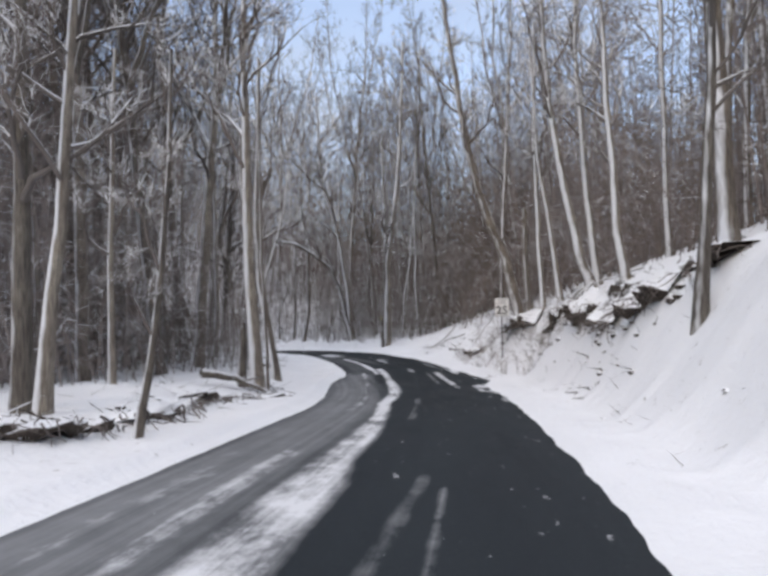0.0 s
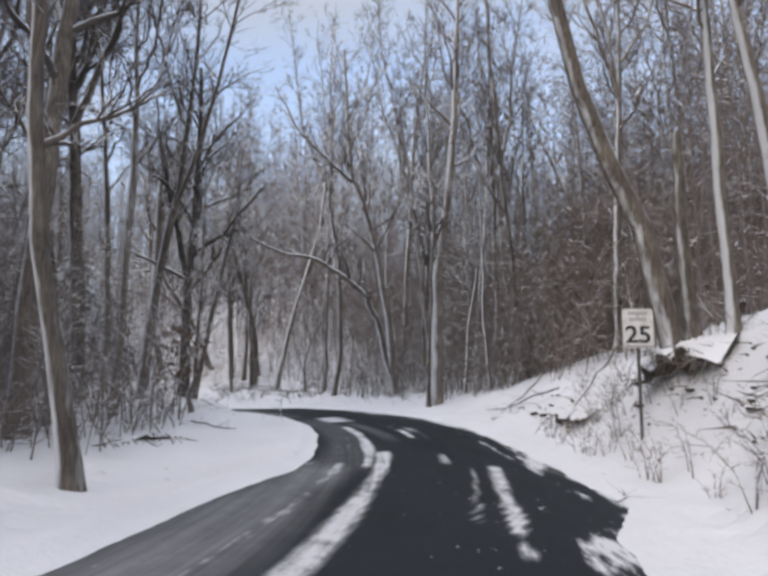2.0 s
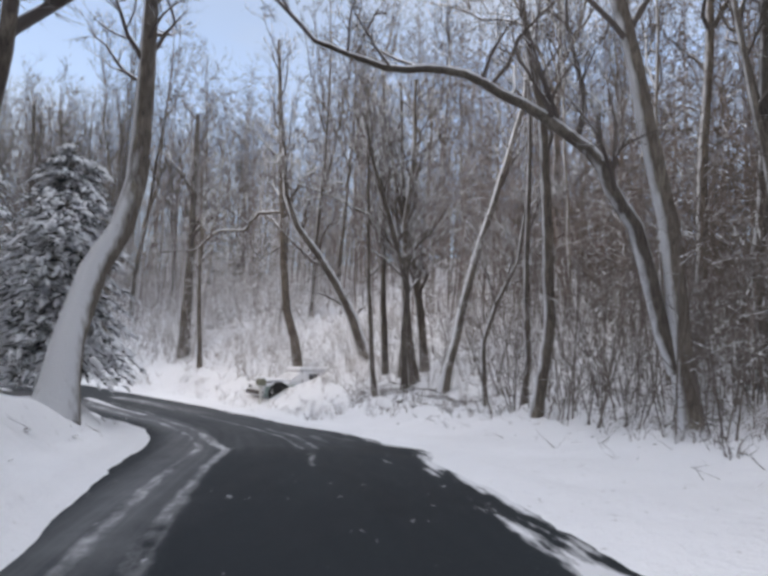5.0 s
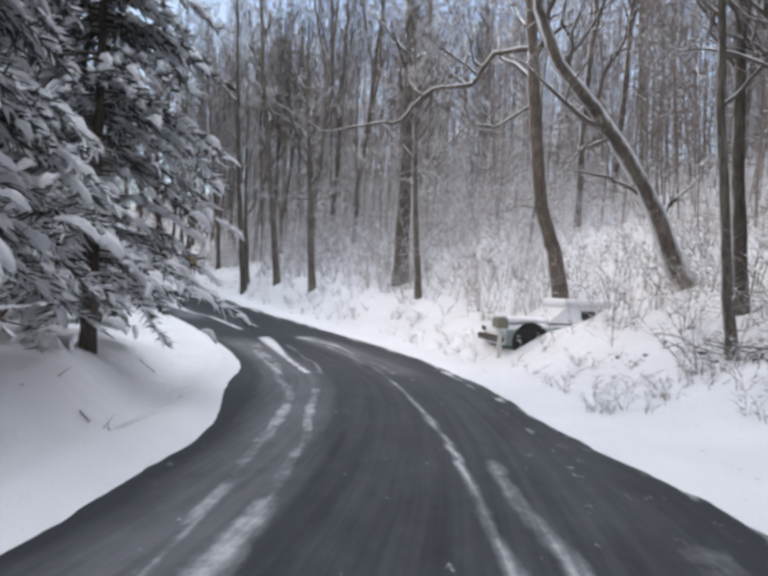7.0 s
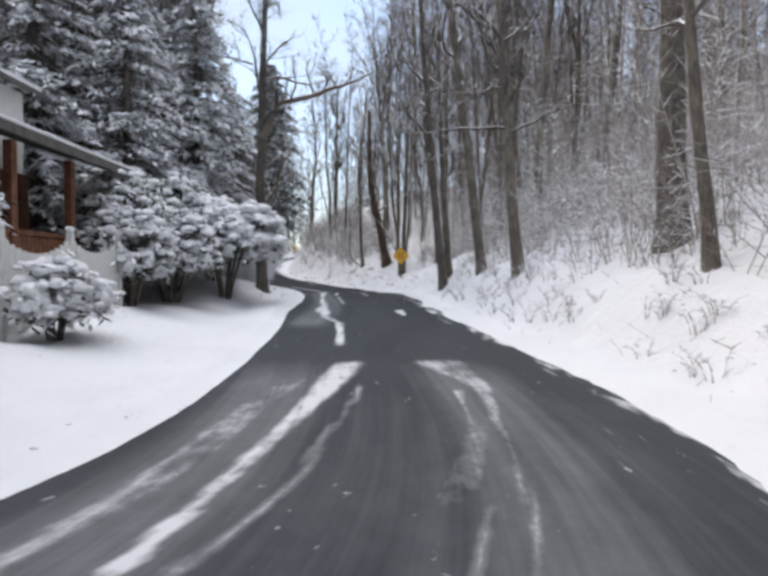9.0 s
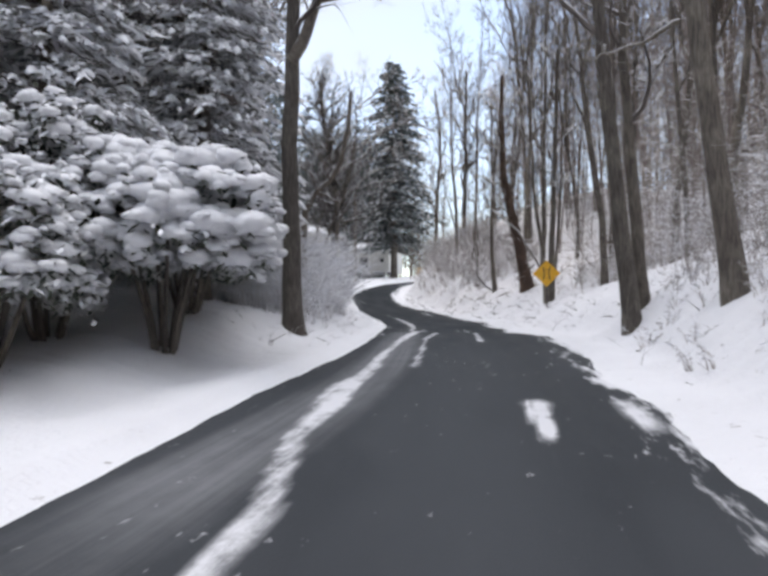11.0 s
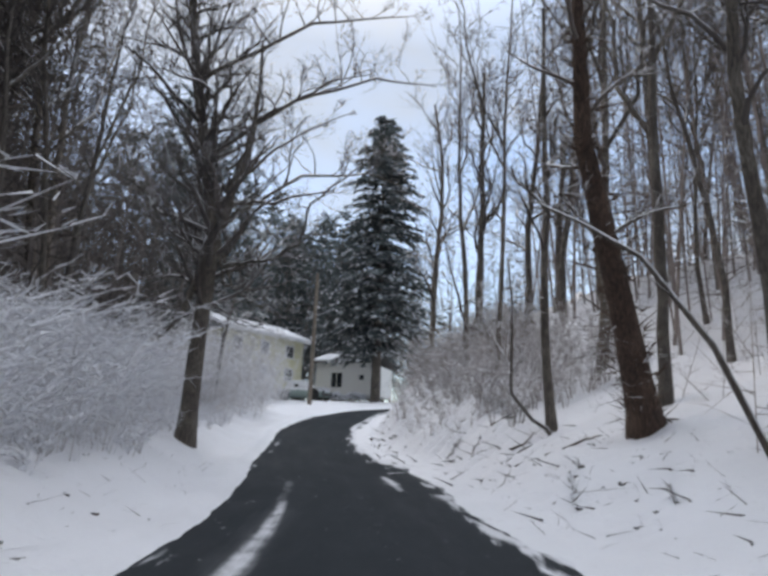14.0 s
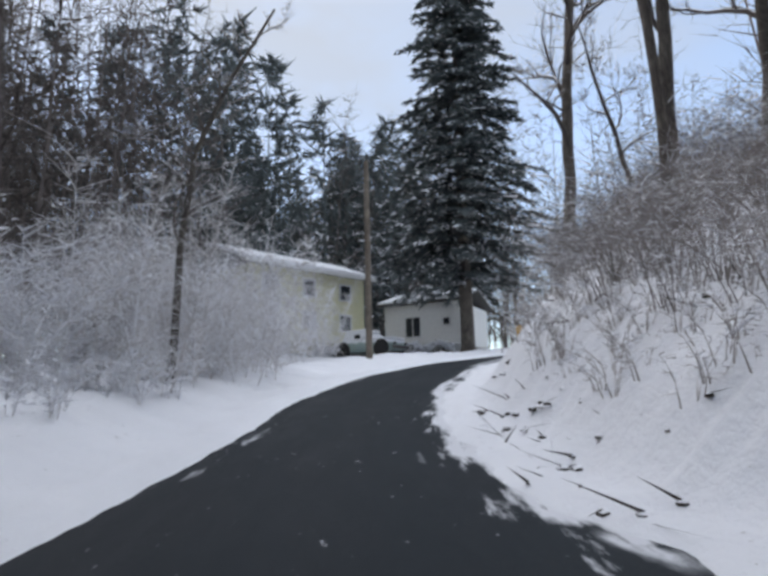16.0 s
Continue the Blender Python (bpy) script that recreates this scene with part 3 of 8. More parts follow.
def build_road():
    rows = np.arange(0, ROAD_S[-1], 0.2)
    line = np.stack([np.interp(rows, ROAD_S, ROAD[:, k]) for k in range(5)] + [np.interp(rows, ROAD_S, ROAD_L[:, k]) for k in range(2)], 1)
    share = np.linspace(0, 1, 64)
    d = line[:, 3:4] + 0.3 - share * (line[:, 3:4] + line[:, 4:5] + 0.6)
    half = (line[:, 3:4] + line[:, 4:5]) / 2
    crown = 0.03 * (1 - np.clip((d - (line[:, 3:4] - line[:, 4:5]) / 2) / half, -1, 1) ** 2)
    verts = np.stack([line[:, 0:1] + line[:, 5:6] * d, line[:, 1:2] + line[:, 6:7] * d, line[:, 2:3] + crown - 0.012], 2).reshape(-1, 3)
    s = np.repeat(rows - 30.0, len(share))
    across = d.ravel()
    inset = np.minimum(line[:, 3:4] - d, d + line[:, 4:5]).ravel()
    mesh = mesh_of("road", verts, grid_faces(len(rows), len(share)), M_ROAD)
    loops = np.empty(len(mesh.loops), np.int32)
    mesh.loops.foreach_get("vertex_index", loops)
    for name, u, v in (("road", s, across), ("edge", (across > 0) * 1.0, inset), ("snow", lay(TRACES, s, across, 0.4, 0.45), lay(DUST, s, across, 2.0, 0.6))):
        layer = mesh.uv_layers.new(name=name)
        layer.data.foreach_set("uv", np.stack([u, v], 1)[loops].astype(np.float32).ravel())
    tagged(new("road", mesh), "wet dark asphalt road with streaks of thin snow", "road", kind="structure")


def build_verge(name, side):
    """Ploughed snow beside the asphalt: a ragged thin lip, a low berm, then the bank."""
    outs = np.array((-0.16, -0.06, 0.0, 0.06, 0.14, 0.24, 0.36, 0.5, 0.68, 0.9, 1.15, 1.45, 1.8, 2.2, 2.65, 3.15, 3.7, 4.35, 5.1, 5.8))
    rows = np.arange(0, ROAD_S[-1] - 1, 0.14)
    line = np.stack([np.interp(rows, ROAD_S, ROAD[:, k]) for k in range(6)] + [np.interp(rows, ROAD_S, ROAD_L[:, k]) for k in range(2)], 1)
    wide = line[:, 3] if side > 0 else line[:, 4]
    late = np.interp(rows - 30, (0, 12, 20, 34, 46, 52, 72, 80, 104, 112), (0.4, 0.5, 1.0, 1.2, 1.0, 0.6, 0.7, 1.0, 1.2, 1.6)) * (1.0 if side < 0 else 0.45)
    ragged = np.array([0.09 * noise.noise((s * 0.55, side * 3.1, 0)) + 0.10 * noise.noise((s * 1.3, side * 5.3, 7)) + 0.07 * noise.noise((s * 3.4, side, 3)) for s in rows]) * late
    e = np.broadcast_to(outs, (len(rows), len(outs)))
    d = side * (wide[:, None] + e + ragged[:, None] * (1 - np.clip(e, 0, None) / 5.8))
    x, y = line[:, 0:1] + line[:, 6:7] * d, line[:, 1:2] + line[:, 7:8] * d
    high = ground_height(x.ravel(), y.ravel()).reshape(x.shape)
    step = 0.13 if side > 0 else 0.08
    lip = line[:, 2:3] + np.interp(e, (-0.16, -0.06, 0.0, 0.06, 0.14, 0.24, 0.36), (-0.035, -0.002, 0.012, 0.022, 0.04, step * 0.75, step))
    berm = line[:, 2:3] + step
    mix = np.clip((e - 0.36) / 1.0, 0, 1)
    z = np.where(e <= 0.36, lip, berm * (1 - mix) + high * mix)
    flat = np.stack([x.ravel(), y.ravel()], 1)
    lumps = np.array([0.6 * noise.noise((px * 0.8, py * 0.8, 1.0)) + 0.5 * noise.noise((px * 2.1, py * 2.1, 4.0)) + 0.35 * noise.noise((px * 5.5, py * 5.5, 9.0)) for px, py in flat]).reshape(x.shape)
    rough = np.interp(line[:, 5], (0, 2, 5, 8, 12, 14, 16), (1.0, 1.5, 1.2, 0.8, 0.9, 1.3, 1.8))[:, None] if side < 0 else np.interp(line[:, 5], (0, 3, 6, 12, 14, 16), (1.1, 1.3, 0.9, 0.8, 1.2, 1.2))[:, None]
    z = z + 0.11 * lumps * rough * np.clip((e - 0.1) / 0.8, 0, 1)
    z = np.where(e > 5.5, z - 0.08, z)
    faces = grid_faces(len(rows), len(outs))
    if side < 0:
        faces = [f[::-1] for f in faces]
    tagged(new(name, mesh_of(name, np.c_[flat, z.ravel()], faces, M_VERGE)), "ploughed snow verge with a ragged edge along the road", "snow verge", kind="structure")


build_ground()
build_road()
build_verge("verge_left", 1)
build_verge("verge_right", -1)

# ---- trees ----
class Sticks:
    """Collects tapering limbs as one mesh."""

    def __init__(self, flat=False):
        self.v, self.f, self.flat = [], [], flat

    def limb(self, pts, rads, sides):
        n0 = len(self.v)
        pts = [Vector(p) for p in pts]
        ref = Vector((0.31, 0.17, 0.93)) if abs((pts[-1] - pts[0]).normalized().z) < 0.9 else Vector((1, 0.1, 0))
        for k, (p, r) in enumerate(zip(pts, rads)):
            t = (pts[min(k + 1, len(pts) - 1)] - pts[max(k - 1, 0)]).normalized()
            a = t.cross(ref).normalized()
            b = t.cross(a)
            for j in range(sides):
                w = 2 * math.pi * j / sides
                q = p + r * (math.cos(w) * a + math.sin(w) * b)
                self.v.append((q.x, q.y, q.z))
        for k in range(len(pts) - 1):
            for j in range(sides):
                i, i2 = n0 + k * sides + j, n0 + k * sides + (j + 1) % sides
                self.f.append((i, i + sides, i2 + sides, i2))

    def spike(self, p, q, r):
        """A fine twig, drawn out to a point."""
        n0, t = len(self.v), (q - p).normalized()
        a = t.cross(Vector((0.31, 0.17, 0.93))).normalized()
        if self.flat:
            w = t.cross(Vector((math.sin(n0), math.cos(n0 * 1.7), 0.3))).normalized() * r * 1.2
            self.v += [tuple(p - w), tuple(p + w), tuple(q)]
            self.f.append((n0, n0 + 1, n0 + 2))
            return
        b = t.cross(a)
        for c, s in ((1, 0), (-0.5, 0.866), (-0.5, -0.866)):
            w = p + r * (c * a + s * b)
            self.v.append((w.x, w.y, w.z))
        self.v.append((q.x, q.y, q.z))
        self.f += [(n0, n0 + 1, n0 + 3), (n0 + 1, n0 + 2, n0 + 3), (n0 + 2, n0, n0 + 3)]

    def mesh(self, name, mat):
        return mesh_of(name, self.v, self.f, mat)


def wander(rng, start, way, length, steps, bend, lift=0.0):
    pts, way = [Vector(start)], Vector(way).normalized()
    for _ in range(steps):
        way = (way + Vector((rng.gauss(0, bend), rng.gauss(0, bend), rng.gauss(0, bend * 0.7) + lift))).normalized()
        pts.append(pts[-1] + way * (length / steps))
    return pts


def along(pts, q):
    k = min(int(q * (len(pts) - 1)), len(pts) - 2)
    f = q * (len(pts) - 1) - k
    return pts[k].lerp(pts[k + 1], f), (pts[k + 1] - pts[k]).normalized()


def add_crown(rng, crown, pts, rads, first, limbs, reach, twigs=1.0, low_limbs=0.0, min_r=0.007):
    """Limbs, branches and twigs on a trunk line."""
    top = len(pts) - 1
    for n in range(limbs):
        q = first + (0.97 - first) * (n + rng.random()) / limbs
        p, t = along(pts, q)
        r = float(np.interp(q * top, range(len(rads)), rads))
        around = rng.uniform(0, 2 * math.pi)
        spread = rng.uniform(0.55, 1.1)
        way = Vector((math.cos(around) * spread, math.sin(around) * spread, rng.uniform(0.45, 1.1))) + t * 0.2
        length = reach * rng.uniform(0.55, 1.15) * (1.15 - 0.65 * q)
        limb = wander(rng, p, way, length, 6, 0.30, 0.07)
        lr = min(r * 0.55, 0.018 + 0.022 * length)
        lrads = [lr * (1 - 0.86 * k / 6) for k in range(7)]
        crown.limb(limb, lrads, 4)
        for m in range(int(rng.uniform(5, 8) * twigs)):
            w = rng.uniform(0.22, 0.98)
            bp, bt = along(limb, w)
            side = Vector((rng.gauss(0, 1), rng.gauss(0, 1), rng.gauss(0.45, 0.6))).normalized()
            bl = length * rng.uniform(0.25, 0.5) * (1.2 - 0.6 * w)
            branch = wander(rng, bp, bt * 0.7 + side * 0.75, bl, 3, 0.34, 0.06)
            br = max(min_r, lr * (1 - 0.8 * w) * 0.55)
            crown.limb(branch, [br, br * 0.75, br * 0.5, min_r * 0.6], 3)
            for _ in range(int(rng.uniform(6, 11) * twigs)):
                tp, tt = along(branch, rng.uniform(0.1, 1.0))
                side = Vector((rng.gauss(0, 1), rng.gauss(0, 1), rng.gauss(0.35, 0.6))).normalized()
                way = (tt * 0.7 + side * 0.7).normalized() * bl * rng.uniform(0.3, 0.75)
                crown.spike(tp, tp + way, min_r)
                if rng.random() < 0.6:
                    mid = tp + way * rng.uniform(0.3, 0.7)
                    crown.spike(mid, mid + (way * 0.5 + Vector((rng.gauss(0, 1), rng.gauss(0, 1), rng.gauss(0.3, 0.7))) * way.length * 0.3), min_r * 0.7)


def flare(rads, pts, base):
    return [r * (1 + base * math.exp(-((p - pts[0]).length) / 0.35)) for r, p in zip(rads, pts)]


def tree_thing(name, trunk_pts, trunk_rads, bark, twig, label, seed, first=0.35, limbs=14, reach=4.5, twigs=1.0, extra=(), group="", base_flare=0.38, category="tree", min_r=0.007):
    """One leafless tree: an Empty at its foot, its trunk and its crown. extra: more main limbs as (points, first radius)."""
    rng = random.Random(seed)
    foot = Vector(trunk_pts[0])
    pts = [Vector(p) - foot for p in trunk_pts]
    dense = [pts[0]]
    for a, b in zip(pts, pts[1:]):
        steps = max(1, int((b - a).length / 0.9))
        for k in range(1, steps + 1):
            q = a.lerp(b, k / steps)
            if k < steps:
                q += Vector((rng.gauss(0, 0.02), rng.gauss(0, 0.02), 0))
            dense.append(q)
    dense.insert(1, dense[0].lerp(dense[1], 0.35))
    total = [0.0]
    for a, b in zip(dense, dense[1:]):
        total.append(total[-1] + (b - a).length)
    share = np.linspace(0, 1, len(trunk_rads))
    rads = [float(np.interp(s / total[-1], share, trunk_rads)) * rng.uniform(0.95, 1.05) for s in total]
    rads = flare(rads, dense, base_flare)
    dense[0] = dense[0] - Vector((0, 0, 0.25))
    trunk, crown = Sticks(), Sticks(min_r != 0.007)
    trunk.limb(dense, rads, 10)
    if limbs:
        add_crown(rng, crown, dense, rads, first, limbs, reach, twigs, min_r=min_r)
    limb_meshes = []
    for line, r in extra:
        line = [Vector(p) - foot for p in line]
        steps = len(line) - 1
        lr = [r * (1 - 0.8 * k / steps) for k in range(steps + 1)]
        fine, fr = [], []
        for k in range(steps):
            for h in range(4):
                q = line[k].lerp(line[k + 1], h / 4)
                fine.append(q + Vector((rng.gauss(0, 0.03), rng.gauss(0, 0.03), rng.gauss(0, 0.03))) * (1 if h else 0))
                fr.append(lr[k] + (lr[k + 1] - lr[k]) * h / 4)
        fine.append(line[-1]), fr.append(lr[-1])
        limb = Sticks()
        limb.limb(fine, fr, 7)
        limb_meshes.append(limb.mesh("limb", bark))
        add_crown(rng, crown, fine, fr, 0.15, max(3, int(4 + (line[-1] - line[0]).length * 1.2)), min(3.6, 0.35 * (line[-1] - line[0]).length), 0.8 * twigs, min_r=min_r)
    ob = new(name)
    ob.location = foot
    ob.empty_display_size = 0.3
    t = new("trunk", trunk.mesh("trunk", bark))
    t.parent = ob
    for mesh in limb_meshes:
        part_limb = new("limb", mesh)
        part_limb.parent = ob
    if crown.v:
        c = new("crown", crown.mesh("crown", twig))
        c.parent = ob
    return tagged(ob, label, category, group)


def wood_tree(seed, height, radius, bark, twig, lean=(0.0, 0.0), first=0.4, limbs=13, reach=4.0, twigs=1.0, label="bare woodland tree with snow blown on its trunk", min_r=0.009, forks=3):
    """A leafless tree whose trunk sways and parts into rising leaders."""
    rng = random.Random(seed)
    pts, sway, turn = [(0, 0, 0)], rng.uniform(0.12, 0.4), rng.uniform(0, 6.28)
    for k in range(1, 9):
        h = height * k / 8
        bow = sway * math.sin(k * rng.uniform(0.55, 0.75) + turn)
        pts.append((lean[0] * h + bow + rng.gauss(0, 0.05) * k / 3, lean[1] * h + bow * 0.6 + rng.gauss(0, 0.05) * k / 3, h))
    rads = [radius * (1 - 0.93 * (k / 8) ** 1.1) for k in range(9)]
    leaders = []
    for f in range(forks):
        q = rng.uniform(0.32, 0.66)
        p, _ = along([Vector(v) for v in pts], q)
        around, tall = turn + 2.1 * f + rng.uniform(-0.5, 0.5), height * rng.uniform(0.82, 1.02) - p.z
        out = tall * rng.uniform(0.22, 0.42)
        line = [p + Vector((math.cos(around) * out * g + rng.gauss(0, 0.15), math.sin(around) * out * g + rng.gauss(0, 0.15), tall * z)) for g, z in ((0.3, 0.16), (0.55, 0.36), (0.75, 0.58), (0.9, 0.8), (1.0, 1.0))]
        leaders.append(([p] + line, radius * (1 - 0.93 * q ** 1.1) * 0.72))
    return tree_thing("tree", pts, rads, bark, twig, label, seed, first, limbs, reach, twigs, leaders, group="woodland trees", min_r=min_r)


WOOD = [
    wood_tree(1, 21, 0.15, M_BARK, M_TWIG, (0.02, 0.01)),
    wood_tree(2, 24, 0.19, M_BARK, M_TWIG, (-0.03, 0.02), 0.45),
    wood_tree(3, 17, 0.09, M_BARK_PALE, M_TWIG, (0.06, 0.0), 0.4, 11, 3.2, forks=2),
    wood_tree(4, 20, 0.12, M_BARK_PALE, M_TWIG, (-0.07, 0.03), 0.4, 12, 3.6, forks=2),
    wood_tree(5, 23, 0.17, M_BARK_DARK, M_TWIG_DARK, (0.03, -0.03), 0.4),
    wood_tree(6, 14, 0.06, M_BARK, M_TWIG, (0.10, -0.04), 0.3, 10, 2.6, forks=1),
    wood_tree(7, 19, 0.11, M_BARK_DARK, M_TWIG_DARK, (-0.05, -0.05), 0.35, 13, 3.4, forks=2),
    wood_tree(8, 25, 0.21, M_BARK, M_TWIG_DARK, (0.0, 0.03), 0.36, 16, 5.0, forks=4),
]
for k, proto in enumerate(WOOD):
    wx, wy = beside(3.0 + 0.35 * k, -9.0 - 2.2 * k)
    proto.matrix_basis = pose(wx, wy, spot(wx, wy) - 0.05, 0, 0, 40 * k)


def scatter_woods():
    rng = random.Random(77)
    placed = [(o.location.x, o.location.y) for o in WOOD] + KEEP_CLEAR
    # tall trees close the view at the outside of the first bend
    for _ in range(11):
        x, y = beside(rng.uniform(4.5, 7.2), -rng.uniform(5.5, 22))
        if any((x - a) ** 2 + (y - b) ** 2 < 3.0 for a, b in placed):
            continue
        placed.append((x, y))
        ob = copy_thing(WOOD[rng.choice((0, 4, 6, 6, 4, 1))], pose(x, y, spot(x, y) - 0.05, rng.gauss(0, 2), rng.gauss(0, 2), rng.uniform(0, 360)))
        ob.scale = (1.0, 1.0, rng.uniform(0.9, 1.1))
    # big spreading trees inside the first bend
    for _ in range(60):
        x, y = rng.uniform(-26, -7), rng.uniform(23, 37.5)
        i, d = nearest(x, y)
        if d[0] < ROAD[i[0], 3] + 3.5 or any((x - a) ** 2 + (y - b) ** 2 < 5.0 for a, b in placed):
            continue
        placed.append((x, y))
        ob = copy_thing(WOOD[rng.choice((7, 7, 0, 3))], pose(x, y, spot(x, y) - 0.05, rng.gauss(0, 2), rng.gauss(0, 2), rng.uniform(0, 360)))
        ob.scale = (1.15, 1.15, rng.uniform(0.85, 1.05))
    # close dark woods above the brush at the second bend
    for _ in range(110):
        x, y = beside(rng.uniform(13.2, 18.2), rng.uniform(6.0, 26))
        i, d = nearest(x, y)
        if d[0] < ROAD[i[0], 3] + 5.5 or in_yard(x, y) or any((x - a) ** 2 + (y - b) ** 2 < 2.6 for a, b in placed):
            continue
        placed.append((x, y))
        ob = copy_thing(WOOD[rng.choice((4, 4, 6, 7, 1))], pose(x, y, spot(x, y) - 0.05, rng.gauss(0, 3), rng.gauss(0, 3), rng.uniform(0, 360)))
        ob.scale = (1.0, 1.0, rng.uniform(0.85, 1.1))
    count = 0
    tries = 0
    while count < 225 and tries < 20000:
        tries += 1
        zone = rng.random()
        if zone < 0.17:
            u, off = rng.uniform(-1, 5.0), -(3.6 + 26 * rng.random() ** 1.2)
        elif zone < 0.36:
            u, off = rng.uniform(0.3, 5.4), 3.4 + 26 * rng.random() ** 1.1
        elif zone < 0.57:
            u, off = rng.uniform(5.2, 12.5), -(5.0 + 34 * rng.random() ** 1.1)
        elif zone < 0.80:
            u, off = rng.uniform(12.5, 18.8), -(4.8 + 24 * rng.random() ** 1.1)
        else:
            u, off = rng.uniform(12.7, 17.8), 5.5 + 26 * rng.random()
        x, y = beside(u, off)
        i, d = nearest(x, y)
        e = float(d[0] - ROAD[i[0], 3] if d[0] > 0 else -d[0] - ROAD[i[0], 4])
        if e < (7.5 if 5.0 < u < 8.6 and off < 0 else 4.2) or in_yard(x, y):
            continue
        gap = 1.15 if e > 6 else 1.9
        if any((x - a) ** 2 + (y - b) ** 2 < gap * gap for a, b in placed):
            continue
        placed.append((x, y))
        deep = u > 12.5
        proto = WOOD[rng.choice((1, 4, 6, 6, 4, 0) if deep else (0, 1, 2, 2, 3, 3, 5, 5, 6, 7, 0))]
        ob = copy_thing(proto, pose(x, y, spot(x, y) - 0.05, rng.gauss(0, 2.2), rng.gauss(0, 2.2), rng.uniform(0, 360)))
        size = rng.uniform(0.78, 1.12)
        ob.scale = (size, size, size * rng.uniform(0.95, 1.15))
        count += 1


def in_yard(x, y):
    """The open lawn, houses and drive on the inside of the bends."""
    i, d = nearest(x, y)
    u, e = ROAD[i[0], 5], float(d[0] - ROAD[i[0], 3])
    if d[0] > 0 and 5.3 < u < 12.6 and e < 17:
        return True
    return x < -84 and 25 < y < 62 and d[0] > 0


KEEP_CLEAR = []

# ---- brush, far woods, conifers and evergreen shrubs ----
def mesh_from_arrays(name, verts, tris, mat, smooth_shade=False):
    mesh = bpy.data.meshes.new(name)
    mesh.vertices.add(len(verts))
    mesh.vertices.foreach_set("co", np.asarray(verts, np.float32).ravel())
    mesh.loops.add(3 * len(tris))
    mesh.loops.foreach_set("vertex_index", np.asarray(tris, np.int32).ravel())
    mesh.polygons.add(len(tris))
    mesh.polygons.foreach_set("loop_start", np.arange(0, 3 * len(tris), 3, dtype=np.int32))
    mesh.polygons.foreach_set("use_smooth", np.full(len(tris), smooth_shade))
    mesh.materials.append(mat)
    mesh.update(calc_edges=True)
    return mesh


def spikes(base, tip, radius):
    """Arrays of fine three-sided twigs drawn out to points."""
    way = tip - base
    way = way / np.maximum(np.linalg.norm(way, axis=1), 1e-6)[:, None]
    a = np.cross(way, np.array([0.31, 0.17, 0.93]))
    a /= np.maximum(np.linalg.norm(a, axis=1), 1e-6)[:, None]
    b = np.cross(way, a)
    r = np.asarray(radius).reshape(-1, 1)
    verts = np.stack([base + r * a, base + r * (-0.5 * a + 0.866 * b), base + r * (-0.5 * a - 0.866 * b), tip], 1).reshape(-1, 3)
    k = 4 * np.arange(len(base))[:, None]
    tris = np.stack([k + np.array([0, 1, 3]), k + np.array([1, 2, 3]), k + np.array([2, 0, 3])], 1).reshape(-1, 3)
    return verts, tris


def slivers(base, tip, width, rs):
    """Arrays of the finest far twigs, one narrow triangle each."""
    way = tip - base
    side = np.cross(way, rs.normal(0, 1, way.shape))
    side *= (np.asarray(width).reshape(-1, 1) / np.maximum(np.linalg.norm(side, axis=1), 1e-6)[:, None])
    verts = np.stack([base - side, base + side, tip], 1).reshape(-1, 3)
    return verts, np.arange(3 * len(base)).reshape(-1, 3)


def joined(sets):
    verts, tris, n = [], [], 0
    for v, t in sets:
        verts.append(v), tris.append(t + n)
        n += len(v)
    return np.concatenate(verts), np.concatenate(tris)


def places(rs, count, u0, u1, near, far, side, power=1.0, yard=True):
    """Random places along a stretch of the road, off its edge on one side."""
    ok = np.where((ROAD[:, 5] >= u0) & (ROAD[:, 5] <= u1))[0]
    i = rs.choice(ok, count)
    e = near + (far - near) * rs.rand(count) ** power
    d = np.where(side > 0, ROAD[i, 3] + e, -ROAD[i, 4] - e)
    x, y = ROAD[i, 0] + ROAD_L[i, 0] * d, ROAD[i, 1] + ROAD_L[i, 1] * d
    j, dd = nearest(x, y)
    clear = np.where(dd > 0, dd - ROAD[j, 3], -dd - ROAD[j, 4])
    keep = clear > min(near, 2.0) * 0.8
    if yard:
        keep &= ~((dd > 0) & (ROAD[j, 5] > 5.3) & (ROAD[j, 5] < 12.6) & (clear < 17))
        keep &= ~((x < -84) & (y > 25) & (y < 62) & (dd > 0))
    x, y = x[keep], y[keep]
    return np.stack([x, y, ground_height(x, y) - 0.05], 1)


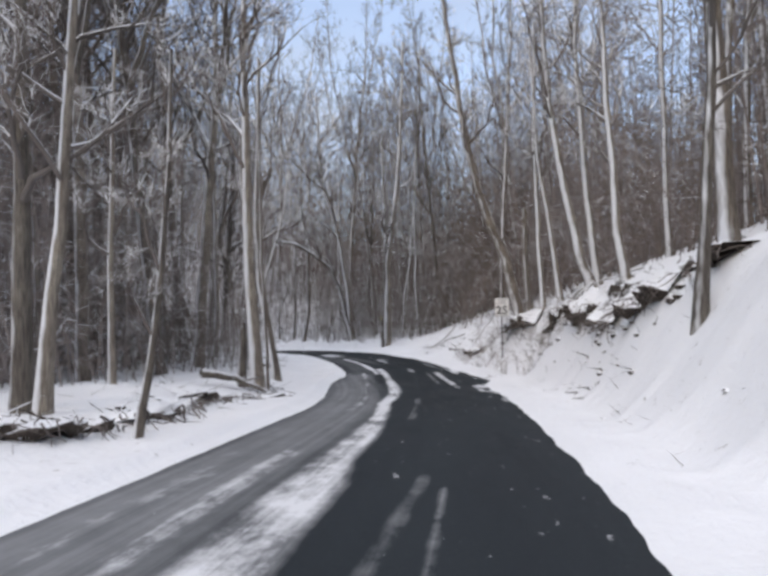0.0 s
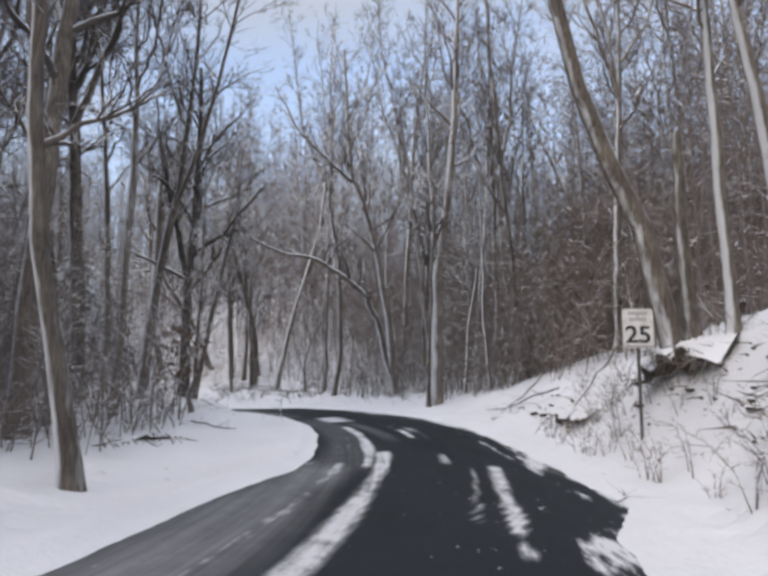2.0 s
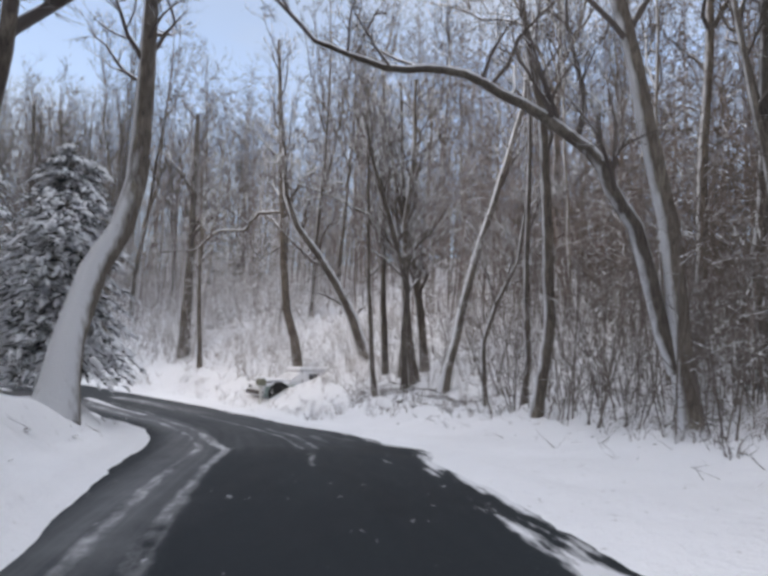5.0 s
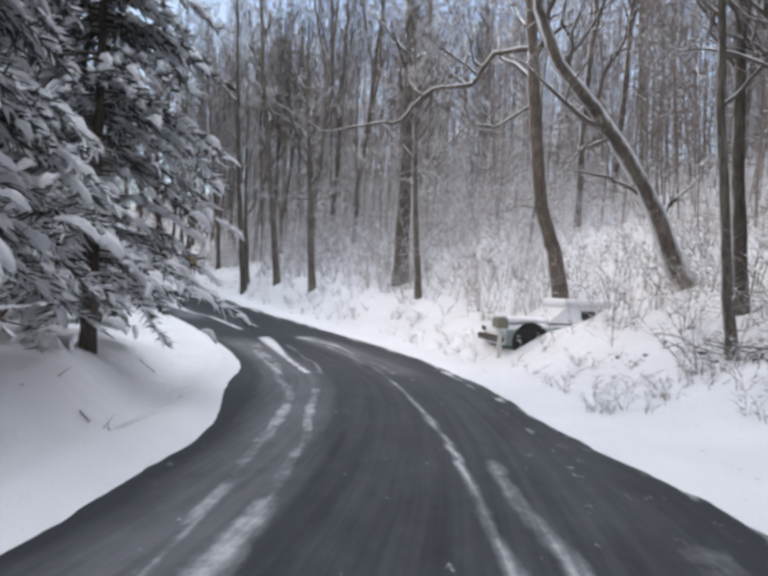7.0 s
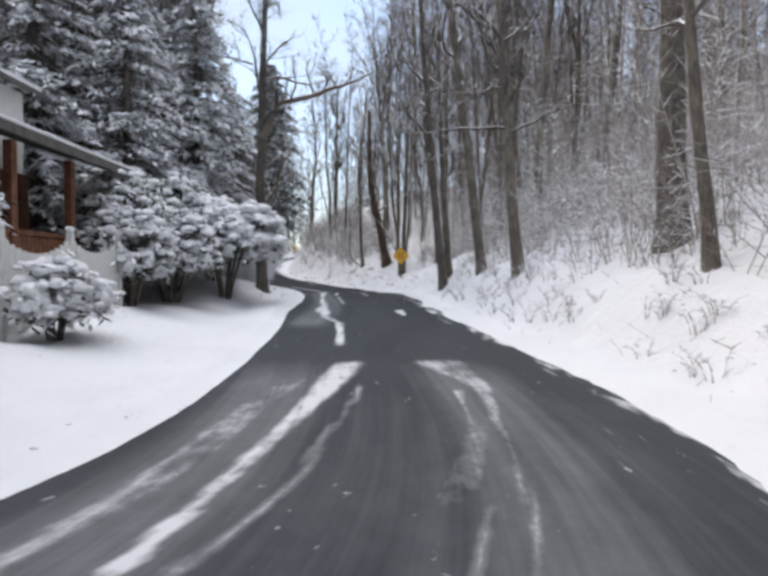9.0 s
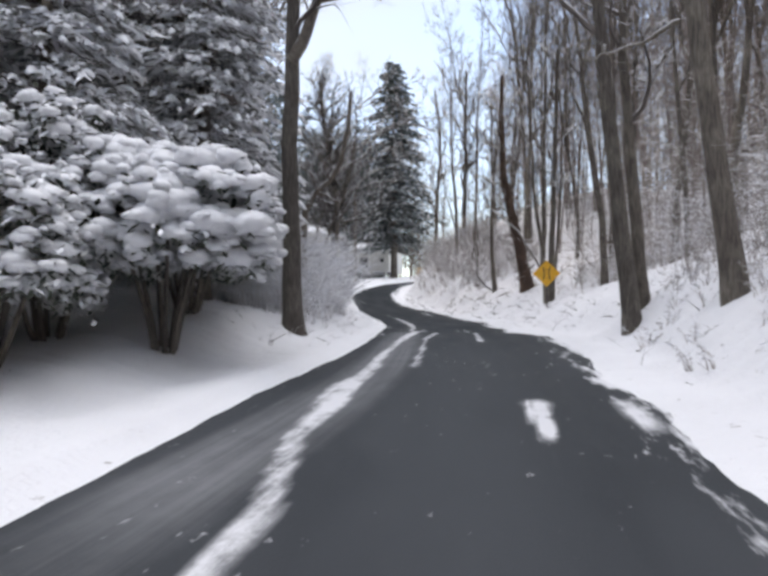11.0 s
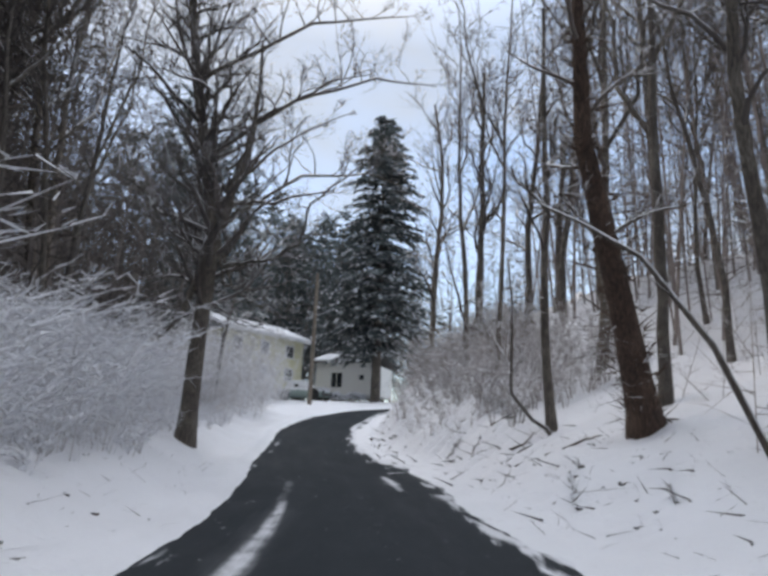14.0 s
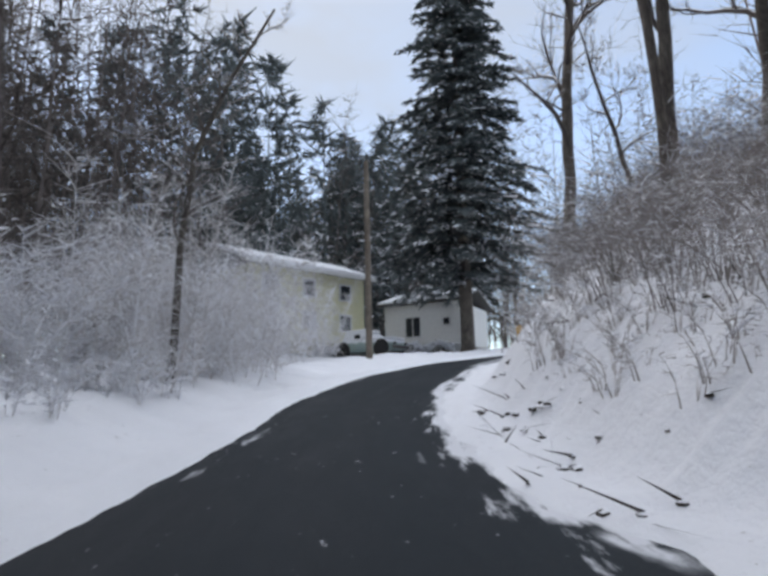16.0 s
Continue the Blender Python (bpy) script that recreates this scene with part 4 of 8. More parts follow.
def stems(rs, feet, low, high, lean, radius, twigs, reach, twig_r, start=0.2):
    """Thin trunks with side twigs at given feet."""
    n = len(feet)
    h = rs.uniform(low, high, n)
    tip = feet + np.stack([rs.normal(0, lean, n) * h, rs.normal(0, lean, n) * h, h], 1)
    sets = [spikes(feet, tip, rs.uniform(0.6, 1.3, n) * radius)]
    if twigs:
        k = np.repeat(np.arange(n), twigs)
        q = rs.uniform(start, 0.98, len(k))[:, None]
        p = feet[k] + (tip[k] - feet[k]) * q
        around = rs.uniform(0, 2 * np.pi, len(k))
        length = reach * h[k] * rs.uniform(0.3, 1.0, len(k)) * (1.15 - 0.8 * q[:, 0])
        way = np.stack([np.cos(around), np.sin(around), rs.uniform(-0.15, 0.85, len(k))], 1)
        t = p + way * length[:, None] * 0.75
        sets.append(slivers(p, t, twig_r * rs.uniform(0.7, 1.5, len(k)), rs))
        q2 = rs.uniform(0.25, 0.8, len(k))[:, None]
        p2 = p + (t - p) * q2
        t2 = p2 + (way + rs.normal(0, 0.7, (len(k), 3))) * length[:, None] * 0.32
        sets.append(slivers(p2, t2, twig_r * 0.75, rs))
    return joined(sets)


def stuff(name, arrays, mat, label, category):
    return tagged(new(name, mesh_from_arrays(name, *arrays, mat)), label, category, kind="stuff")


def far_trees(rs, feet, low, high, lean, radius, twigs, reach, width, start=0.15, forks=3):
    """Slim far-off trunks in a haze of branches and twigs."""
    n = len(feet)
    h = rs.uniform(low, high, n)
    tip = feet + np.stack([rs.normal(0, lean, n) * h, rs.normal(0, lean, n) * h, h], 1)
    sets = [spikes(feet, tip, rs.uniform(0.6, 1.3, n) * radius)]
    k = np.repeat(np.arange(n), twigs)
    q = rs.uniform(start, 0.98, len(k))[:, None]
    p = feet[k] + (tip[k] - feet[k]) * q
    around = rs.uniform(0, 2 * np.pi, len(k))
    length = (reach * h[k] * rs.uniform(0.3, 1.0, len(k)) * (1.15 - 0.75 * q[:, 0]))[:, None]
    way = np.stack([np.cos(around), np.sin(around), rs.uniform(-0.2, 1.15, len(k))], 1)
    t = p + way * length * 0.75
    sets.append(slivers(p, t, width * rs.uniform(0.7, 1.4, len(k)), rs))
    for _ in range(forks):
        p2 = p + (t - p) * rs.uniform(0.2, 0.9, (len(k), 1))
        t2 = p2 + (way + rs.normal(0, 0.9, way.shape)) * length * rs.uniform(0.2, 0.45, (len(k), 1))
        sets.append(slivers(p2, t2, width * 0.6, rs))
    return joined(sets)


def scattered(rs, count, x0, x1, y0, y1):
    at = np.stack([rs.uniform(x0, x1, count), rs.uniform(y0, y1, count)], 1)
    return np.c_[at, ground_height(at[:, 0], at[:, 1]) - 0.05]


def build_far_woods():
    rs = np.random.RandomState(5)
    feet = np.concatenate([places(rs, 1150, -2, 5.2, 8, 60, -1, 1.2), places(rs, 800, 0, 5.3, 8, 45, 1, 1.2), places(rs, 1000, 5.2, 12.5, 12, 62, -1, 1.1)])
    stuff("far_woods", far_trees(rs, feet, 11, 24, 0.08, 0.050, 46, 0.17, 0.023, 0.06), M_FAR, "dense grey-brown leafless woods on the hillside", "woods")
    feet = np.concatenate([scattered(rs, 300, -150, -112, 2, 66), scattered(rs, 420, -101, -71, 6, 32), places(rs, 560, 12.6, 17.6, 7, 36, 1)])
    stuff("far_woods", far_trees(rs, feet, 16, 27, 0.06, 0.075, 60, 0.16, 0.034, 0.06), M_FAR_DARK, "dense dark leafless woods beyond the brush", "woods")
    feet = places(rs, 720, 12.3, 20, 8, 45, -1)
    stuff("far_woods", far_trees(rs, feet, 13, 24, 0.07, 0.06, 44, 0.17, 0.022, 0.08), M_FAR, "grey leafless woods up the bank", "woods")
    feet = places(rs, 1200, 0, 5.6, 5.0, 30, 1)
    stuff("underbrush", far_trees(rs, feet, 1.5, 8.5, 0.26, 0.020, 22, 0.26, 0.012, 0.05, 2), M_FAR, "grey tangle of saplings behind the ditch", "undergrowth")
    feet = np.concatenate([places(rs, 850, 4.9, 7.4, 12, 38, -1), places(rs, 480, 7.4, 9.8, 13, 36, -1)])
    stuff("underbrush", far_trees(rs, feet, 6.0, 15.0, 0.14, 0.035, 40, 0.20, 0.022, 0.04, 2), M_FAR_BROWN, "dense brown saplings rising behind the bend", "undergrowth")
    feet = np.concatenate([places(rs, 2300, -1, 5.4, 5.5, 44, -1), places(rs, 900, 5.0, 7.6, 7.0, 30, -1)])
    stuff("underbrush", far_trees(rs, feet, 1.5, 9.5, 0.26, 0.022, 22, 0.26, 0.016, 0.05, 2), M_FAR_BROWN, "tangle of grey-brown saplings and undergrowth", "undergrowth")
    feet = places(rs, 330, 3.6, 5.7, 3.4, 13, 1, yard=False)
    stuff("underbrush", far_trees(rs, feet, 0.8, 6.0, 0.30, 0.018, 24, 0.30, 0.009, 0.05, 2), M_BRUSH_BROWN, "brown tangle of saplings inside the bend", "undergrowth")
    feet = np.concatenate([places(rs, 330, 5.6, 7.9, 4.2, 11, -1), places(rs, 150, 7.9, 9.4, 6, 22, -1)])
    stuff("underbrush", far_trees(rs, feet, 1.2, 6.0, 0.2, 0.022, 30, 0.26, 0.010, 0.05, 2), M_BRUSH_BROWN, "brown tangle of saplings round the roadside clump", "undergrowth")
    feet = np.concatenate([places(rs, 1100, 8.8, 13.2, 2.8, 28, -1, 1.2), places(rs, 220, 13.0, 19, 6.0, 16, -1)])
    stuff("underbrush", stems(rs, feet, 0.7, 2.6, 0.42, 0.010, 30, 0.42, 0.007, 0.05), M_BRUSH_GREY, "snow-dusted undergrowth on the bright hillside", "undergrowth")
    feet = np.concatenate([places(rs, 560, 11.0, 15.5, 4.2, 24, -1)])
    stuff("underbrush", far_trees(rs, feet, 2.5, 7.5, 0.14, 0.022, 46, 0.26, 0.012, 0.05, 2), M_BRUSH, "tall snow-dusted saplings crowding the hillside", "undergrowth")


def build_pine_wood():
    """The closed mass of pines behind the houses."""
    rs = np.random.RandomState(6)
    feet = np.concatenate([scattered(rs, 70, -145, -112, 18, 44), scattered(rs, 8, -104, -92, 10, 24), scattered(rs, 16, -112, -99, 21, 31)])
    tall = np.r_[np.zeros(78), np.full(16, 5.0)]
    trunks, sprays = [], []
    for foot, more in zip(feet, tall):
        h = rs.uniform(17, 24) + more
        trunks.append(spikes(foot[None], foot[None] + np.array([[0, 0, h]]), [0.22]))
        boughs = 70
        q = rs.uniform(0.12, 1.0, boughs) ** 0.85
        w = rs.uniform(0, 2 * np.pi, boughs)
        length = (4.0 * (1 - q) ** 0.65 + 0.4) * rs.uniform(0.5, 1.15, boughs)
        out = np.stack([np.cos(w), np.sin(w), rs.uniform(-0.25, 0.3, boughs)], 1)
        root = foot + np.stack([np.zeros(boughs), np.zeros(boughs), q * h], 1)
        k = np.repeat(np.arange(boughs), 14)
        p = root[k] + out[k] * (length[k] * rs.uniform(0.15, 1.0, len(k)))[:, None]
        t = p + (out[k] * 0.6 + rs.normal(0, 0.6, (len(k), 3))) * rs.uniform(0.4, 1.0, (len(k), 1))
        sprays.append(slivers(p, t, rs.uniform(0.06, 0.14, len(k)), rs))
    stuff("pine_wood", joined(trunks + sprays), M_NEEDLE, "dark closed pine wood behind the houses", "woods")


def thicket(name, rs, u0, u1, near, far, side, count, low, high, label, mat=None, load=0.0):
    """Arching twiggy shrubs; load: the share of their twigs that carry a line of snow."""
    feet = places(rs, count, u0, u1, near, far, side, yard=False)
    stuff(name, *arching(rs, feet, low, high, load, mat or M_BRUSH, label))


def arching(rs, feet, low, high, load, mat, label, stems_each=5, twigs=13):
    """Stems that rise and bow over, side twigs, and snow lying along them: arrays, material, label and category for stuff()."""
    k = np.repeat(np.arange(len(feet)), stems_each)
    n = len(k)
    h = rs.uniform(low, high, n)
    w = rs.uniform(0, 2 * np.pi, n)
    out = np.stack([np.cos(w), np.sin(w), np.zeros(n)], 1)
    root = feet[k] + out * rs.uniform(0, 0.15, (n, 1))
    reach = (h * rs.uniform(0.25, 0.9, n))[:, None]

    def bow(q):
        return root[m] + out[m] * reach[m] * q ** 1.6 + np.array([0, 0, 1.0]) * h[m][:, None] * (1.35 * q - 0.5 * q * q)

    m = np.arange(n)
    sets, snow = [], []
    for a, b in ((0.0, 0.35), (0.35, 0.7), (0.7, 1.0)):
        p, t = bow(np.full((n, 1), a)), bow(np.full((n, 1), b))
        sets.append(spikes(p, t + (t - p) * 0.15, 0.011 * (1.1 - a)))
        if load > 0.5:
            snow.append(slivers(p + np.array([0, 0, 0.01]), t + np.array([0, 0, 0.012]), rs.uniform(0.010, 0.022, n), rs))
    m = np.repeat(m, twigs)
    size = np.minimum(h, 1.5)[m][:, None]
    q = rs.uniform(0.15, 1.0, (len(m), 1))
    p = bow(q)
    w2 = rs.uniform(0, 2 * np.pi, len(m))
    way = out[m] * 0.5 + np.stack([np.cos(w2), np.sin(w2), rs.uniform(-0.25, 0.75, len(m))], 1)
    t = p + way * (size * rs.uniform(0.08, 0.28, (len(m), 1)))
    sets.append(slivers(p, t, rs.uniform(0.003, 0.006, len(m)), rs))
    p2 = p + (t - p) * rs.uniform(0.2, 0.9, (len(m), 1))
    t2 = p2 + (way + rs.normal(0, 0.6, way.shape)) * (size * rs.uniform(0.05, 0.14, (len(m), 1)))
    sets.append(slivers(p2, t2, rs.uniform(0.003, 0.005, len(m)), rs))
    if load:
        up = np.array([0, 0, 0.008])
        for a, b, r in ((p, t, 0.014 if load > 0.5 else 0.011), (p2, t2, 0.011 if load > 0.5 else 0.008)):
            keep = rs.rand(len(a)) < load
            snow.append(slivers(a[keep] + up, b[keep] + up, rs.uniform(0.7, 1.5, keep.sum()) * r, rs))
        LADEN.append((label, snow))
    return joined(sets), mat, label, "brush"


LADEN = []


def build_thickets():
    rs = np.random.RandomState(9)
    thicket("brush", rs, 13.35, 14.6, 1.7, 7.0, 1, 350, 1.0, 2.8, "dense snow-caked twiggy brush beside the road", M_BRUSH_WHITE, 0.95)
    thicket("brush", rs, 14.3, 16.4, 2.2, 8.0, 1, 300, 1.2, 3.2, "dense snow-caked twiggy brush on the bank", M_BRUSH_WHITE, 0.85)
    thicket("brush", rs, 16.4, 18.3, 3.4, 9.0, 1, 260, 1.2, 3.2, "snow-caked twiggy brush behind a dark forked tree", M_BRUSH_WHITE, 0.85)
    thicket("brush", rs, 13.6, 18.4, 2.0, 5.0, 1, 230, 0.35, 1.1, "low snow-caked tangle at the brush's foot", M_BRUSH_WHITE, 1.0)
    thicket("brush", rs, 8.4, 13.2, 0.9, 3.0, -1, 130, 0.15, 0.55, "snow-caked stalks at the foot of the hillside", None, 0.4)
    thicket("brush", rs, 7.9, 9.9, 4.5, 16.0, -1, 210, 0.8, 2.8, "grey-brown brush crowding the hillside behind a car", M_BRUSH_GREY, 0.1)
    thicket("brush", rs, 9.8, 13.6, 3.0, 16.0, -1, 440, 1.2, 3.2, "snow-laden brush crowding the hillside", M_BRUSH, 0.25)
    thicket("brush", rs, 13.4, 15.6, 5.0, 10.0, -1, 130, 0.6, 1.6, "snow-laden brush under the roadside trees", M_BRUSH, 0.35)
    thicket("brush", rs, 16.5, 19.8, 2.4, 7.5, -1, 460, 0.9, 2.3, "grey-brown twiggy brush on the bank at the bend", M_BRUSH_GREY, 0.12)
    feet = np.concatenate([scattered(rs, 190, -94.5, -80, 33.5, 39.8), scattered(rs, 60, -86, -76, 38, 41.5)])
    stuff("brush", far_trees(rs, feet, 2.4, 5.2, 0.16, 0.03, 90, 0.34, 0.012, 0.05, 2), M_BRUSH_WHITE, "tall grey brush before the cream house", "brush")
    thicket("brush", rs, 3.0, 4.7, 1.0, 4.2, -1, 70, 0.3, 1.1, "brown twigs tangled on the snowy bank", M_BRUSH_BROWN)
    thicket("brush", rs, 16.9, 19.4, 1.4, 3.4, -1, 110, 0.3, 1.0, "low snow-caked brush on the face of the bank", M_BRUSH, 0.2)
    thicket("brush", rs, 8.3, 9.0, 3.0, 5.0, -1, 34, 0.2, 0.6, "low snow-dusted scrub round a parked car", M_BRUSH_GREY, 0.2)
    thicket("brush", rs, 6.3, 8.2, 3.8, 7.5, -1, 110, 0.15, 0.5, "low brown scrub behind the verge", M_BRUSH_BROWN, 0.1)
    for label, snow in LADEN:
        owner = [o for o in scene.objects if "label" in o and o["label"] == label][0]
        cover = tagged(new("snow_load", mesh_from_arrays("snow_load", *joined(snow), M_TWIGSNOW)), kind="stuff")
        cover.parent = owner


def pad(rs, at, size, droop=0.35):
    """A ragged, domed pad of snow or foliage."""
    n = 7
    w = np.linspace(0, 2 * np.pi, n, endpoint=False) + rs.uniform(0, 1)
    r = size * rs.uniform(0.55, 1.15, n)
    ring = np.stack([np.cos(w) * r, np.sin(w) * r, -droop * size * rs.uniform(0.6, 1.2, n)], 1) + at
    mid = np.stack([np.cos(w + 0.2) * r * 0.55, np.sin(w + 0.2) * r * 0.55, np.full(n, size * 0.16)], 1) + at
    top = at + np.array([0, 0, size * 0.34])
    verts = np.concatenate([ring, mid, top[None]])
    k = np.arange(n)
    j = (k + 1) % n
    tris = np.concatenate([np.stack([k, j, n + j], 1), np.stack([k, n + j, n + k], 1), np.stack([n + k, n + j, np.full(n, 2 * n)], 1)])
    return verts, tris


def snow_lump(rs, at, size, n=7):
    """A soft, rounded clump of snow hanging over a leaf whorl or a bough."""
    w = np.linspace(0, 2 * np.pi, n, endpoint=False) + rs.uniform(0, 1)
    uneven = rs.uniform(0.72, 1.2, n)
    lean = rs.normal(0, 0.14, 2)
    rings = []
    for r, z in ((0.62, -0.42), (0.98, -0.16), (0.90, 0.16), (0.55, 0.42)):
        k = r * size * uneven * rs.uniform(0.9, 1.1, n)
        rings.append(np.stack([np.cos(w) * k + lean[0] * size * z, np.sin(w) * k + lean[1] * size * z, np.full(n, z * size) + rs.normal(0, 0.05 * size, n)], 1))
    verts = np.concatenate(rings + [np.array([[lean[0] * size * 0.5, lean[1] * size * 0.5, 0.54 * size]])]) + at
    k = np.arange(n)
    j = (k + 1) % n
    tris = []
    for a in range(3):
        tris += [np.stack([a * n + k, a * n + j, a * n + n + j], 1), np.stack([a * n + k, a * n + n + j, a * n + n + k], 1)]
    tris.append(np.stack([3 * n + k, 3 * n + j, np.full(n, 4 * n)], 1))
    return verts, np.concatenate(tris)


def snow_strip(rs, at, way, long, wide, thick):
    """A drooping tongue of snow lying along a bough."""
    way = way / max(1e-6, np.linalg.norm(way))
    across = np.cross(way, np.array([0, 0, 1.0]))
    across /= max(1e-6, np.linalg.norm(across))
    up = np.cross(across, way)
    verts = []
    for q, r in ((-1.0, 0.25), (-0.55, 0.85), (0.05, 1.0), (0.6, 0.75), (1.0, 0.2)):
        r *= rs.uniform(0.75, 1.2)
        mid = at + way * long * q * 0.5 - np.array([0, 0, 0.16 * long * q * q]) + across * rs.normal(0, 0.12) * wide
        verts += [mid - across * wide * r * 0.5 - up * thick * 0.35, mid - across * wide * r * 0.3 + up * thick * r * 0.7, mid + up * thick * r,
                  mid + across * wide * r * 0.32 + up * thick * r * 0.6, mid + across * wide * r * 0.5 - up * thick * 0.35]
    quads = [(5 * a + b, 5 * a + b + 1, 5 * a + b + 6, 5 * a + b + 5) for a in range(4) for b in range(4)]
    tris = np.array([t for a, b, c, d in quads for t in ((a, b, c), (a, c, d))])
    return np.array(verts), tris


def conifer(name, foot, height, spread, bare, layers, seed, needles, label, snow_pads, droop=0.25, trunk_r=0.25, sprays=9, spray_len=0.45, taper=0.75, pad_size=1.0):
    """A conifer with a straight trunk, drooping boughs set in whorls, needle sprays and pads of lying snow."""
    rs = np.random.RandomState(seed)
    ob = new(name)
    ob.location = foot
    ob.empty_display_size = 0.3
    trunk = Sticks()
    trunk.limb([(0, 0, -0.3), (0, 0, 0.4), (0.03, 0.02, height * 0.5), (0, 0, height)], [trunk_r * 1.25, trunk_r, trunk_r * 0.6, 0.02], 9)
    boughs, needle_sets, snow_sets = Sticks(), [], []
    for level in range(layers):
        q = (level + rs.rand()) / layers
        z = bare + (height - bare) * q
        reach = spread * (1 - q) ** taper * rs.uniform(0.75, 1.12) + 0.25
        if q < 0.12:
            reach *= 0.75 + 2 * q
        for m in range(rs.randint(5, 8)):
            w = rs.uniform(0, 2 * np.pi)
            out = np.array([np.cos(w), np.sin(w), 0])
            length = reach * rs.uniform(0.7, 1.1)
            z = bare + (height - bare) * min(0.99, q + rs.uniform(-0.6, 0.6) / layers * 1.6)
            line = [np.array([0, 0, z]) + out * length * s + np.array([0, 0, length * (0.12 * s - droop * s * s * 1.6 + 0.12 * max(0, s - 0.75))]) for s in (0, 0.35, 0.7, 1.0)]
            boughs.limb(line, [0.035, 0.026, 0.016, 0.006], 3)
            n = int(1.35 * sprays * (1 + length * 1.6))
            s = rs.uniform(0.12, 1.02, n)
            pts = np.stack([np.interp(s, (0, 0.35, 0.7, 1.0), [l[c] for l in line]) for c in range(3)], 1)
            across = np.array([-out[1], out[0], 0])
            way = out * rs.uniform(0.1, 0.9, (n, 1)) + across * rs.uniform(-1, 1, (n, 1)) + np.array([0, 0, 1.0]) * rs.uniform(-0.75, 0.12, (n, 1))
            size = spray_len * rs.uniform(0.6, 1.25, (n, 1)) * (1.15 - 0.45 * s[:, None])
            needle_sets.append(slivers(pts, pts + way * size, rs.uniform(0.042, 0.078, n) * (spray_len / 0.45) * (0.55 if sprays > 20 else 1.0), rs))
            if rs.rand() < snow_pads:
                for c in rs.uniform(0.3, 1.0, rs.randint(4, 8)):
                    p, ahead = (np.array([np.interp(q, (0, 0.35, 0.7, 1.0), [l[k] for l in line]) for k in range(3)]) for q in (c, c + 0.05))
                    slope = (ahead - p) / max(1e-6, np.linalg.norm(ahead - p)) if c < 0.95 else out * 0.9 + np.array([0, 0, -0.4])
                    side = rs.normal(0, 0.22) * length * (1.1 - c * 0.5)
                    way = slope + across * np.sign(side) * rs.uniform(0.0, 0.9)
                    size = pad_size * rs.uniform(0.10, 0.24) * (0.6 + 0.3 * length ** 0.5)
                    snow_sets.append(snow_strip(rs, p + across * side + np.array([0, 0, 0.02 - 0.15 * abs(side)]), way, size * rs.uniform(1.2, 2.2), size * rs.uniform(0.4, 0.8), size * 0.3))
    for part_name, mesh in (("trunk", trunk.mesh("trunk", M_BARK_DARK)), ("branchwork", boughs.mesh("branchwork", M_TWIG_DARK)), ("foliage", mesh_from_arrays("foliage", *joined(needle_sets), needles))):
        child = tagged(new(part_name, mesh), kind="" if part_name == "trunk" else "stuff")
        child.parent = ob
    if snow_sets:
        child = tagged(new("snow_load", mesh_from_arrays("snow_load", *joined(snow_sets), M_SNOW, True)), kind="stuff")
        child.parent = ob
    return tagged(ob, label, "evergreen tree")


